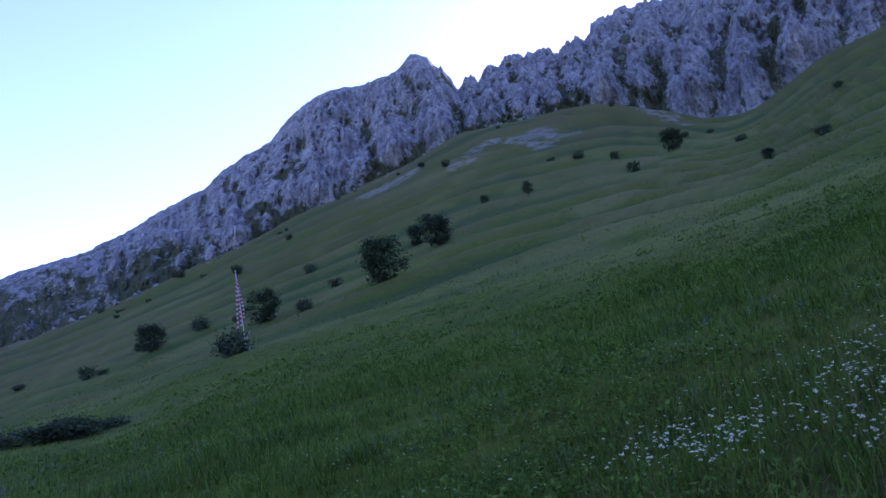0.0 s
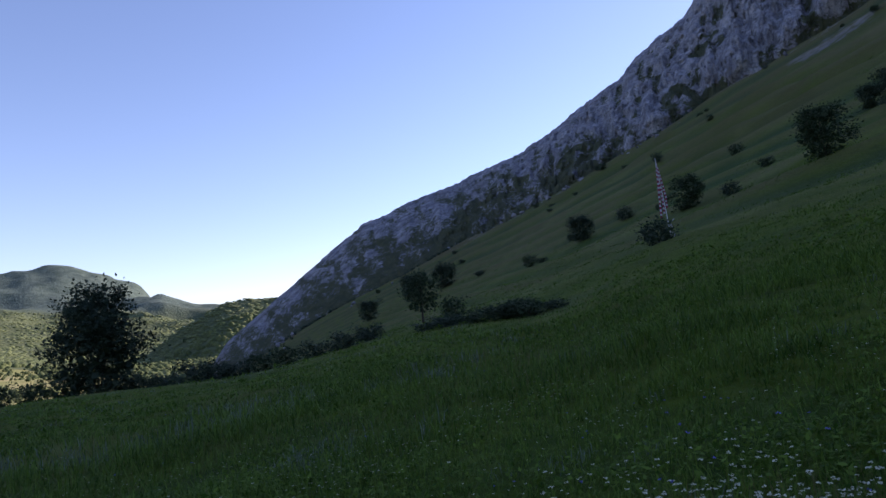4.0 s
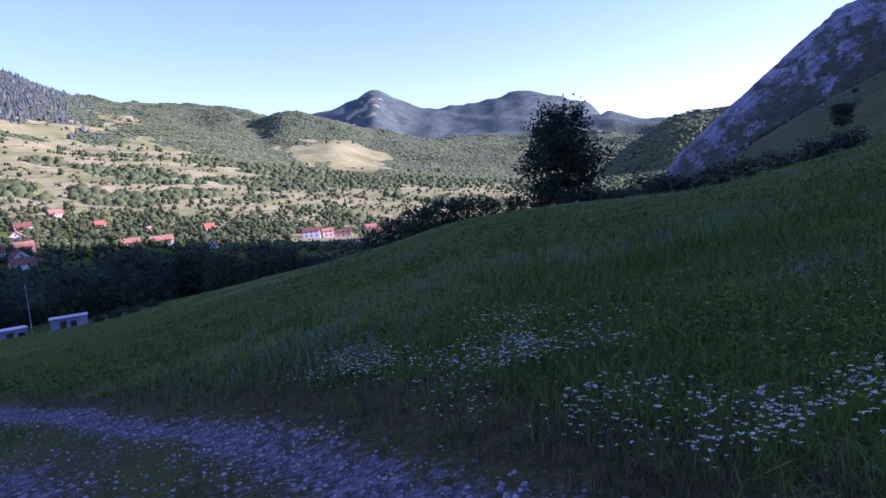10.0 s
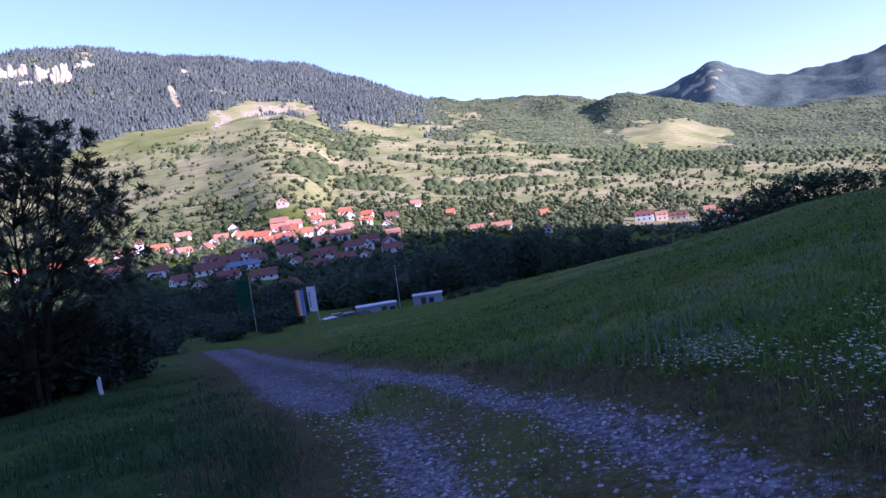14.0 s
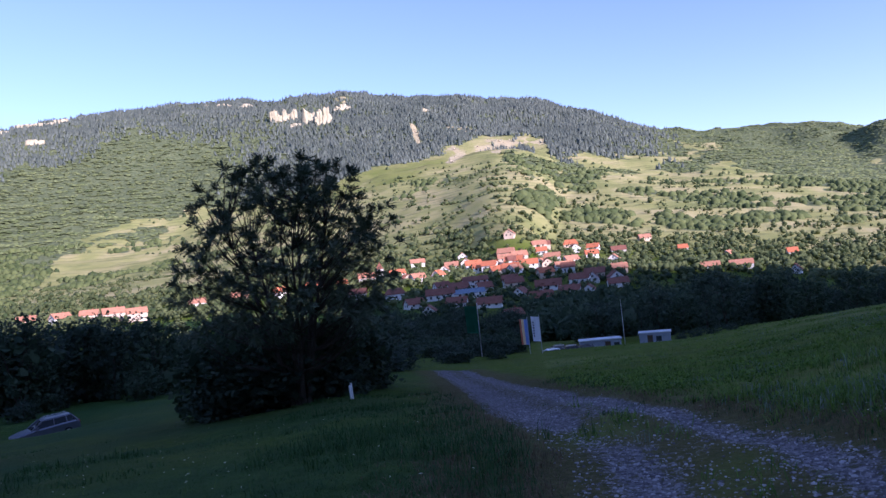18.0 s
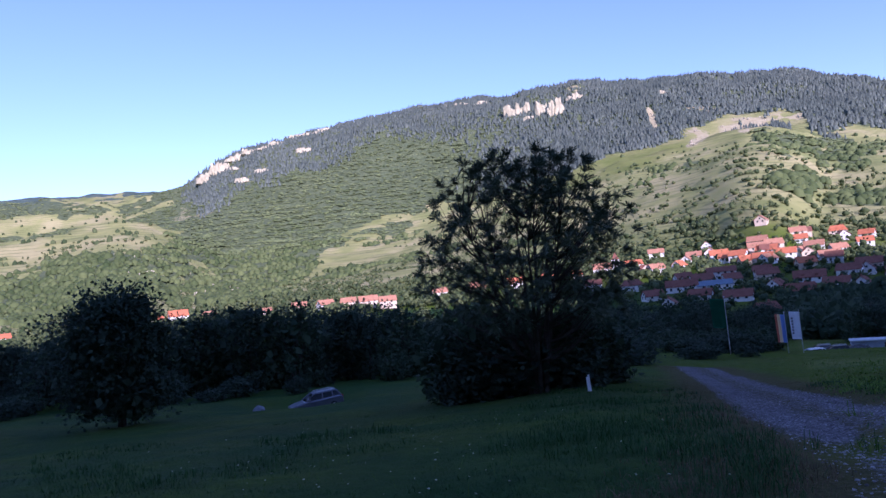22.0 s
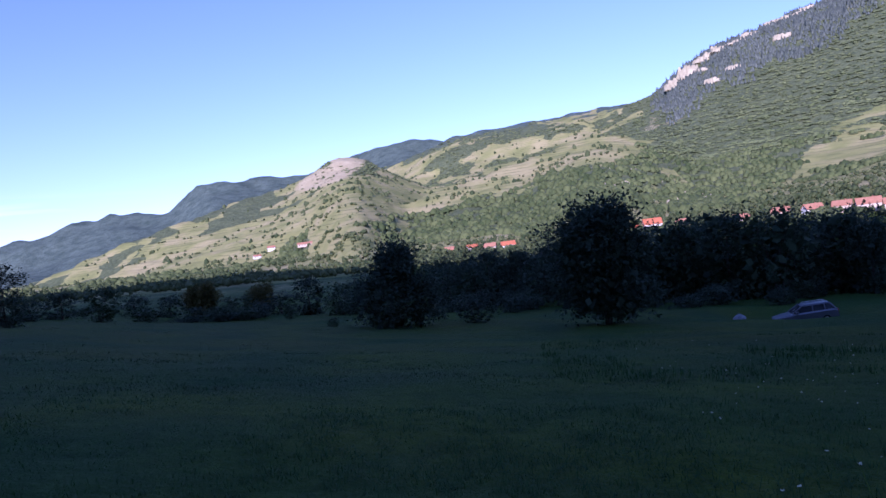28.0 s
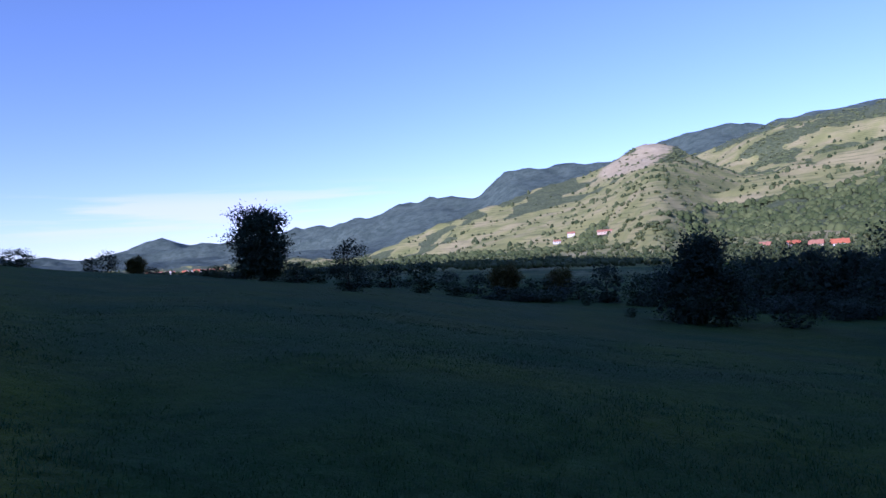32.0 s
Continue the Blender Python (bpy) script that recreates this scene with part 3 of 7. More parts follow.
def zones(x, y):
    """What covers the ground: shares of gravel, dry turf, pale pasture, wood and bare rock."""
    r, b = np.hypot(x, y), bearing(x, y)
    d, s = track_gap(x, y)
    z = height(x, y)
    el = np.degrees(np.arctan2(z - EYE, np.maximum(r, 1)))
    n1, n2 = fbm(x, y, 160, 4, 7), fbm(x, y, 60, 3, 8)
    e = np.abs(s - 0.35)
    island = np.exp(-((x + 11.2) / 1.5) ** 2 - ((y + 4.3) / 0.7) ** 2) + 0.6 * np.exp(-((x + 7.4) / 1.4) ** 2 - ((y + 1.6) / 0.35) ** 2)
    gravel = np.clip(smoothstep(2.1, 1.45, e) * (0.30 + 0.36 * lanes(s) + 0.22 * smoothstep(11.5, 15, r)) - 0.7 * island, 0, 1) * (r < 60)
    steps = np.sin(terrace(x, y))
    slope = smoothstep(40, 90, r) * (b < 57)
    upper = smoothstep(120, 420, r)
    dry = smoothstep(4.0, 2.2, e) * (0.75 - 0.6 * np.clip(island, 0, 1)) * (r < 60) + 0.10 * smoothstep(0.15, 0.55, fbm(x, y, 6, 3, 54)) * (r < 110) * (b > 112) + 0.10 * smoothstep(0.0, 0.4, fbm(x * 0.5, y, 9, 3, 67)) * smoothstep(16, 28, r) * smoothstep(110, 95, r) * (b > 125) + (0.08 + 0.24 * upper + 0.20 * smoothstep(-0.1, 0.5, n2) + 0.34 * smoothstep(0.2, 0.9, steps)) * slope
    pale = np.maximum(smoothstep(480, 640, r), 0.7 * smoothstep(430, 460, r) * smoothstep(74, 76, b) * smoothstep(88, 86, b)) * (b > 56)
    pale = np.maximum(pale, slope * (0.02 + 0.13 * smoothstep(0.1, 0.9, steps) + 0.06 * n2) + 0.22 * (r < 300) * (b < 112) * smoothstep(0.0, 0.4, fbm(x, y, 14, 3, 14)))
    strip = np.sin(2 * np.pi * (z + 0.02 * x + 1.5 * fbm(x, y, 90, 2, 78)) / 2.6)
    pale = np.maximum(pale, smoothstep(190, 250, r) * smoothstep(180, 186, b) * (0.55 + 0.45 * smoothstep(-0.2, 0.4, strip)))
    # woods: the long mountain, the hills at the valley's end, belts between the pastures
    ee, bb = el + 0.7 * n2 + 0.3 * n1 + 0.3 * fbm(x, y, 22, 2, 73), b + 2.6 * fbm(x, y, 80, 4, 71)
    forest = smoothstep(-0.2, 0.2, ee - np.interp(b, WOODS_FROM[:, 0], WOODS_FROM[:, 1])) * smoothstep(640, 740, r) * (b > 44) * (b < 184)
    spur = smoothstep(-0.2, 0.2, ee - np.interp(b, SPUR_FROM[:, 0], SPUR_FROM[:, 1])) * smoothstep(157.5, 159.5, bb) * (r < 1750)
    back = smoothstep(0.0, 0.16, fbm(x, y, 120, 4, 72) + 0.22 * smoothstep(7.2, 8.6, el) * smoothstep(178, 168, b) + 0.5 * smoothstep(161, 158, bb) + 0.10 * smoothstep(188, 180, b)) * (b > 156)
    forest = np.where((r > 1700) & (b > 156), back, forest * (1 - spur))
    forest = np.maximum(forest, smoothstep(2450, 2700, r) * (b > 160))
    clear = np.maximum(oval(bb, ee, 80.9, 3.2, 4.0, 1.15, 0.2), oval(bb, ee, 142.8, 5.5, 3.6, 0.45, -0.22))
    clear = np.maximum(clear, np.maximum(oval(b, el, 144.8, 3.0, 3.6, 0.75), oval(bb, ee, 164.2, 8.8, 2.4, 0.35)))
    clear = np.maximum(clear, np.maximum(0.7 * oval(bb, ee, 97.2, 7.2, 1.4, 0.5), oval(bb, ee, 91.0, 3.0, 3.6, 0.42, 0.28)))
    forest = forest * (1 - np.clip(clear, 0, 1))
    forest = forest * (1 - 0.65 * oval(bb, ee, 158.6, 3.3, 3.6, 1.1) * smoothstep(-0.25, 0.15, n2))
    clump = np.maximum(oval(bb, ee, 110.6, 8.0, 2.2, 0.6, 0.37), np.maximum(oval(bb, ee, 110.2, 4.7, 2.0, 1.2), oval(bb, ee, 107.0, 6.4, 1.6, 1.0, 0.5)))
    forest = np.maximum(forest, clump * (r > 700))
    mixed = smoothstep(2.4, 0.6, np.abs(el - 2.2)) * smoothstep(104, 96, b)
    belt = smoothstep(0.16, 0.32, fbm(x, y, 110, 4, 9) + 0.18 * mixed - 0.3 * smoothstep(107, 110, b) * smoothstep(129, 126, b)) * smoothstep(560, 720, r) * (b > 56) * (b < 158) * 0.9
    forest = np.maximum(forest, belt * (1 - np.clip(clear, 0, 1)))
    bands = smoothstep(0.06, 0.22, fbm(x * 0.7, y * 0.7 + z * 2.6, 120, 4, 33) + 0.16 * n2) * smoothstep(157, 160, b) * smoothstep(214, 204, b) * smoothstep(650, 760, r) * smoothstep(2300, 1900, r) * (1 - spur)
    forest = np.maximum(forest, 0.8 * bands)
    young = smoothstep(116.5, 118, b) * smoothstep(130, 127, b) * smoothstep(1.1, 0.8, np.abs(ee - np.interp(b, WOODS_FROM[:, 0], WOODS_FROM[:, 1]) + 0.75) / 0.8)
    pale = pale * (1 - 0.45 * young)
    # how much haze is painted into the woods: only the farthest ridges
    haze_tint = np.maximum(smoothstep(2400, 2700, r) * smoothstep(157, 162, b), smoothstep(2600, 2900, r) * (b < 100))
    rim = smoothstep(0.25, 0.45, fbm(x, y, 55, 4, 10)) * smoothstep(12.6, 13.3, el) * smoothstep(122.5, 125, b) * smoothstep(131.5, 130, b)
    rim = np.maximum(rim, 0.5 * smoothstep(0.2, 0.4, fbm(x, y, 35, 4, 11)) * smoothstep(0.9, 0.4, np.abs(el - np.interp(b, [134, 142, 148, 153, 157], [14.2, 13.6, 12.8, 11.8, 9.6]))) * smoothstep(134, 140, b) * smoothstep(158, 156.5, b))
    scar = smoothstep(0.34, 0.14, np.abs(b - 119.9 - 0.23 * (el - 11.4))) * smoothstep(1.0, 0.75, np.abs(el - 11.4))
    scar = np.maximum(scar, 0.7 * oval(bb, ee, 78.1, 7.0, 0.55, 0.75, -0.9) + 0.6 * oval(bb, ee, 115.1, 11.3, 0.6, 0.3))
    knob = oval(bb, ee, 113.0, 9.6, 3.4, 0.34) * (r > 1200) * (r < 1800)
    ridge_top = np.maximum(knob, oval(b, el, 116.8, 9.1, 0.8, 0.35, -0.5) * (r < 1800))
    fort = np.maximum(0.68 * oval(b, el, 185.3, 7.0, 3.0, 0.75, -0.28), 0.95 * oval(b, el, 184.2, 8.0, 0.9, 0.4)) * (r > 1500) * (r < 2400)
    pit = oval(bb, ee, 158.3, 7.3, 1.2, 0.5, 0.25) * (r > 1500) + 0.7 * oval(b, el, 153.1, 10.5, 1.9, 0.32, -0.5)
    rock = np.clip(0.7 * rim + scar * (r > 1700) + 0.7 * ridge_top + fort + 0.45 * pit, 0, 1)
    screes = np.maximum(np.maximum(oval(b, el, -9.8, 20.7, 3.4, 0.8), oval(b, el, -3.4, 20.2, 2.6, 0.7, -0.35)), np.maximum(oval(b, el, 3.4, 18.8, 3.8, 0.4, -0.33), oval(b, el, -20.0, 20.2, 2.0, 0.55, 0.5)))
    scree = np.clip(np.maximum(screes * (0.85 + 1.2 * fbm(x, y, 14, 4, 74)), smoothstep(0.10, 0.40, fbm(x, y, 20, 4, 12) + 0.40 * smoothstep(380, 520, r) - 0.12) * smoothstep(260, 480, r) * smoothstep(50, 30, b) * 0.75), 0, 1) * (r > 250) * (b < 50)
    # field's deep shade painted as dark grass; terrace banks' shadow and growth; loose patches
    dark_grass = smoothstep(112, 130, b) * (r < 420) * (0.70 + 0.3 * n2 + 0.5 * fbm(x, y, 3.5, 3, 55)) * smoothstep(240, 230, b) + slope * (0.10 + 0.80 * smoothstep(0.0, -0.7, steps)) * (0.35 + 0.65 * smoothstep(-0.3, 0.2, fbm(x, y, 60, 3, 62))) * smoothstep(560, 400, r) + 0.3 * smoothstep(0.1, 0.5, fbm(x, y, 5, 3, 51)) * (r < 60) * (b < 112)
    return dict(haze_tint=haze_tint, dark_grass=np.clip(dark_grass, 0, 1), gravel=gravel, dry=np.clip(dry, 0, 1), pale=np.clip(pale, 0, 1), forest=np.clip(forest * (1 - rock), 0, 1), rock=np.clip(np.maximum(rock, scree * 0.62), 0, 1))


yaws = np.concatenate([np.linspace(-46, 242, 900, endpoint=False), np.linspace(242, 314, 44, endpoint=False)])
rings = np.concatenate([[0.001, 0.3], np.geomspace(0.6, 1150, 220), np.linspace(1180, 2700, 100), np.linspace(2750, 4950, 50)])
YY, RR = np.meshgrid(np.radians(yaws), rings)
gx, gy = -np.sin(YY) * RR + 0.9 * np.exp(-RR / 3), np.cos(YY) * RR + 0.7 * np.exp(-RR / 3)
gz = height(gx, gy)
sunk = smoothstep(540, 600, RR) * smoothstep(900, 780, RR) * (bearing(gx, gy) < 57)
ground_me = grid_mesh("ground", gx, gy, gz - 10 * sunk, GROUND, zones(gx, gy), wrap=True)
ground = tagged(new("ground", ground_me), "grassy hillside and broad farmed valley with wooded hills", "ground", kind="structure")

# the limestone wall over the slope
SKYLINE = [(-70, 33), (-48, 33), (-36, 31.5), (-28, 30.0), (-21.5, 28.9), (-18.3, 29.0), (-15.5, 28.5), (-14.9, 27.3), (-14.1, 27.8), (-12.5, 27.4), (-12.1, 26.8), (-11.6, 27.4), (-7.4, 27.4), (-7.0, 26.6), (-6.2, 27.0), (-5.6, 26.8), (-5.0, 25.7), (-4.4, 26.5), (-3.8, 26.4), (-3.0, 25.2),
           (-2.4, 26.6), (-1.9, 27.3), (-1.2, 27.7), (-0.6, 28.4), (0.1, 28.7), (1.0, 28.8), (2.5, 27.7), (5.2, 26.9), (8.2, 26.6), (9.8, 26.2), (12.4, 24.5), (14, 22.8), (18, 20.7), (19.4, 19.3), (22.5, 17.7), (25.4, 15.9), (28.6, 14.2), (31.2, 13.5), (34, 12.3), (37, 11.5), (42.4, 9.4), (46.3, 6.5), (49.6, 3.8), (53.7, 0.5), (57, -4.5), (62, -9)]
CREST = knots([(b, np.interp(b, [-36, -10, 10, 40], [720, 705, 720, 740]), e) for b, e in SKYLINE], 0.16)
wu, wv = np.meshgrid(np.linspace(-46, 60, 960), np.linspace(0, 1.25, 165))
fr, fz = np.interp(wu, FOOT[0], FOOT[1]), np.interp(wu, FOOT[0], FOOT[2])
cr, cz = np.interp(wu, CREST[0], CREST[1]), np.interp(wu, CREST[0], CREST[2])
arc = np.radians(wu) * 620
v01 = np.clip(wv, 0, 1)
teeth = 1 - np.abs(fbm(arc, arc * 0 + 5, 9, 4, 20, 0.6)) * 3
jag = np.where(wu < -1.5, teeth * 5, fbm(arc, arc * 0 + 5, 12, 4, 34, 0.7) * 3.5)
wall_z = (fz - 14) + (cz - fz + 14) * v01 + jag * smoothstep(0.8, 1, v01) * smoothstep(54, 44, wu)
wall_r = (fr - 6) + (cr - fr + 6) * (0.75 * v01 + 0.25 * v01 ** 1.6)
crag = smoothstep(0.02, 0.20, wv) * smoothstep(1.0, 0.90, v01) * smoothstep(50, 26, wu)
gs = np.random.default_rng(12)
wob = fbm(arc, wall_z, 24, 4, 21, 0.6) * 6


def pinnacles(rows):
    """Pointed buttresses, each widening downwards from its apex: place along the wall, apex height, height, half width at its foot, depth."""
    out = np.zeros_like(arc)
    for a, apex, tall, half, deep in rows:
        drop = apex - wall_z
        t = np.clip(drop / tall, 0, 1)
        face = 1 - np.abs(arc - a + wob * 0.6) / (1.5 + half * t ** 0.8)
        out = np.maximum(out, np.clip(face, 0, 1) ** 0.6 * deep * (0.25 + 0.75 * t) * smoothstep(-1, 2, drop) * smoothstep(tall * 1.9, tall * 1.1, drop))
    return out


def level(b, e):
    return EYE + np.interp(b, FOOT[0], FOOT[1]) * math.tan(radians(e)) * 1.12


great = pinnacles([(radians(b) * 620, level(b, top), level(b, top) - level(b, low), half * 10.8, deep) for b, top, low, half, deep in
                   ((3.6, 23.6, 20.0, 1.7, 26), (10.4, 21.8, 17.6, 2.2, 26), (-5.7, 24.2, 21.8, 1.0, 18), (-11.2, 24.8, 22.2, 1.2, 20), (-15.4, 26.8, 22.0, 1.9, 30), (-22.5, 24.9, 20.2, 2.0, 30), (-26.6, 24.2, 18.8, 1.9, 28),
                    (-8.4, 25.2, 22.2, 1.2, 18), (-0.6, 27.6, 22.0, 2.2, 26), (-31.0, 26.0, 20.5, 2.4, 30), (17.6, 18.4, 14.2, 2.4, 20), (24.0, 14.6, 11.4, 1.6, 12), (-18.6, 27.2, 23.2, 1.6, 22))])
rows = []
for k in range(300):
    ua, hv = gs.uniform(-46, 44), gs.uniform(0.12, 1.0) ** 0.8
    base_, rise_ = np.interp(ua, FOOT[0], FOOT[2]), np.interp(ua, CREST[0], CREST[2]) - np.interp(ua, FOOT[0], FOOT[2])
    tall = max(rise_, 14) * gs.uniform(0.10, 0.26)
    rows.append((radians(ua) * 620, base_ + max(rise_, 8) * hv, tall, tall * gs.uniform(0.22, 0.42), tall * gs.uniform(0.25, 0.45)))
spires = np.maximum(great, pinnacles(rows))
cracks = np.abs(fbm(arc, wall_z * 0.4, 13, 4, 23))
buttress = spires * 1.15 - 3.0 * smoothstep(0.12, 0.0, cracks) + fbm(arc, wall_z, 40, 4, 27, 0.6) * 9 + fbm(arc, wall_z * 0.6, 8, 4, 24, 0.65) * 3 + (0.35 - np.abs(fbm(arc + wob * 0.5, wall_z * 0.3, 15, 4, 36, 0.6))) * 17 + (0.3 - np.abs(fbm(arc, wall_z * 0.8, 6, 3, 37, 0.6))) * 6
wall_r = wall_r - crag * buttress - smoothstep(0.02, 0.12, wv) * smoothstep(1.0, 0.9, v01) * (1 - crag) * (fbm(arc, wall_z, 7, 4, 29, 0.65) * 4.5)
back = np.clip(wv - 1, 0, 1) * 4
wall_r, wall_z = wall_r + back * 300, wall_z - back * 190
# turf and scrub keep to the gullies between the buttresses and to the foot
hollow = np.apply_along_axis(lambda q: np.convolve(np.pad(q, 12, mode="edge"), np.ones(25) / 25, "valid"), 1, buttress) - buttress
turf = 0.62 * smoothstep(-0.5, 4.0, hollow) * smoothstep(-0.4, 0.1, fbm(arc, wall_z * 1.3, 40, 4, 25)) * smoothstep(1.0, 0.85, v01)
turf = np.maximum(turf, smoothstep(0.34, 0.02, v01 - 0.55 * fbm(arc * 0.6, wall_z, 34, 4, 28) - 0.3 * fbm(arc, wall_z, 9, 3, 35)) * 0.8 * smoothstep(20, 6, spires))
ramble = smoothstep(12, 30, wu)
turf = np.maximum(turf, ramble * np.clip(0.86 - 0.62 * v01 + 0.55 * fbm(arc, wall_z, 14, 4, 26, 0.65), 0, 0.95))
wa = np.radians(wu)
cliff_me = grid_mesh("rock_wall", -np.sin(wa) * wall_r, np.cos(wa) * wall_r, wall_z, LIMESTONE, {"turf": turf}, smooth=False)
tagged(new("rock_wall", cliff_me), "grey limestone mountain wall with spires and grassy ledges", "cliff", kind="structure")

# ---- tools for things ----
def link(name, me, parent=None, label="", mat=None):
    if mat is not None:
        me.materials.append(mat)
    ob = new(name, me)
    if parent is not None:
        ob.parent = parent
    if label:
        ob["label"] = label
    return ob


def part(name, bm, mat, parent=None, label="", smooth=False):
    """Links a bmesh as one mesh object under a thing or a part."""
    me = bpy.data.meshes.new(name)
    if smooth:
        for f in bm.faces:
            f.smooth = True
    bm.to_mesh(me)
    bm.free()
    return link(name, me, parent, label, mat)


def thing(name, place, turn=0.0, label="", category="", group="", kind=""):
    ob = new(name)
    ob.empty_display_size = 0.2
    ob.matrix_basis = pose(*place, 0, 0, turn)
    return tagged(ob, label, category, group, kind)


def soup(name, verts, faces, mat, parent=None, smooth=False, label=""):
    """A mesh from arrays of vertices and of equal-sided faces."""
    me = bpy.data.meshes.new(name)
    verts, faces = np.asarray(verts, np.float32), np.asarray(faces, np.int32)
    n, k = faces.shape
    me.vertices.add(len(verts))
    me.vertices.foreach_set("co", verts.ravel())
    me.loops.add(n * k)
    me.loops.foreach_set("vertex_index", faces.ravel())
    me.polygons.add(n)
    me.polygons.foreach_set("loop_start", (np.arange(n) * k).astype(np.int32))
    me.polygons.foreach_set("loop_total", np.full(n, k, np.int32))
    if smooth:
        me.polygons.foreach_set("use_smooth", np.ones(n, bool))
    me.update()
    return link(name, me, parent, label, mat)


def box(bm, x0, y0, z0, x1, y1, z1, m=None):
    r = bmesh.ops.create_cube(bm, size=1)
    for v in r["verts"]:
        v.co = Vector(((x0 + x1) / 2 + v.co.x * (x1 - x0), (y0 + y1) / 2 + v.co.y * (y1 - y0), (z0 + z1) / 2 + v.co.z * (z1 - z0)))
        if m is not None:
            v.co = m @ v.co
    return r["verts"]


def rod(bm, a, b, r0, r1=None, sides=8):
    a, b = Vector(a), Vector(b)
    m = Matrix.Translation((a + b) / 2) @ (b - a).to_track_quat("Z", "Y").to_matrix().to_4x4()
    bmesh.ops.create_cone(bm, cap_ends=True, segments=sides, radius1=r0, radius2=r0 if r1 is None else r1, depth=(b - a).length, matrix=m)


def tubes(paths, sides=6):
    """Tapered limbs: each path is an array of places with radii; returns vertices and quads."""
    vs, fs, base = [], [], 0
    ang = np.arange(sides) * 2 * np.pi / sides
    for p, rad in paths:
        p = np.asarray(p, float)
        t = np.gradient(p, axis=0)
        t /= np.linalg.norm(t, axis=1, keepdims=True) + 1e-9
        ref = np.where(np.abs(t[:, 2:3]) > 0.9, [[1.0, 0, 0]], [[0, 0, 1.0]])
        u = np.cross(t, ref)
        u /= np.linalg.norm(u, axis=1, keepdims=True) + 1e-9
        w = np.cross(t, u)
        ring = p[:, None] + np.asarray(rad)[:, None, None] * (np.cos(ang)[None, :, None] * u[:, None] + np.sin(ang)[None, :, None] * w[:, None])
        vs.append(ring.reshape(-1, 3))
        for i in range(len(p) - 1):
            for s in range(sides):
                fs.append((base + i * sides + s, base + i * sides + (s + 1) % sides, base + (i + 1) * sides + (s + 1) % sides, base + (i + 1) * sides + s))
        base += len(p) * sides
    return np.concatenate(vs), np.array(fs)


def blades(places, dirs, ups, length, width):
    """Pointed leaves: a rhombus each, from place along dir, turned so that it faces ups; returns vertices and triangles."""
    n = len(places)
    dirs = dirs / (np.linalg.norm(dirs, axis=1, keepdims=True) + 1e-9)
    side = np.cross(dirs, ups)
    side /= np.linalg.norm(side, axis=1, keepdims=True) + 1e-9
    nor = np.cross(side, dirs)
    L, W = np.asarray(length).reshape(-1, 1), np.asarray(width).reshape(-1, 1)
    v = np.stack([places, places + dirs * L * 0.45 + side * W * 0.5 - nor * W * 0.12, places + dirs * L, places + dirs * L * 0.45 - side * W * 0.5 - nor * W * 0.12], 1).reshape(-1, 3)
    i = np.arange(n)[:, None] * 4
    return v, np.concatenate([i + [[0, 1, 2]], i + [[0, 2, 3]]])

# ---- trees ----
BARK = plain("bark", (0.035, 0.028, 0.022), (0.09, 0.075, 0.06), 9, 0.95, 0.1, 0.02, stretch=(1, 1, 0.25))
LEAF_ASH = leafy("ash_leaves", (0.052, 0.076, 0.048), (0.125, 0.155, 0.092), 0.5)
LEAF_DARK = leafy("dark_leaves", (0.025, 0.044, 0.032), (0.062, 0.090, 0.056), 0.4)
LEAF_MID = leafy("broad_leaves", (0.027, 0.050, 0.028), (0.066, 0.098, 0.052), 0.4)
# yellow-green leaves, lightened in the colour to look lit by the low sun
LEAF_GOLD = leafy("sunlit_yellow_leaves", (0.05, 0.055, 0.018), (0.14, 0.12, 0.035), 0.5)


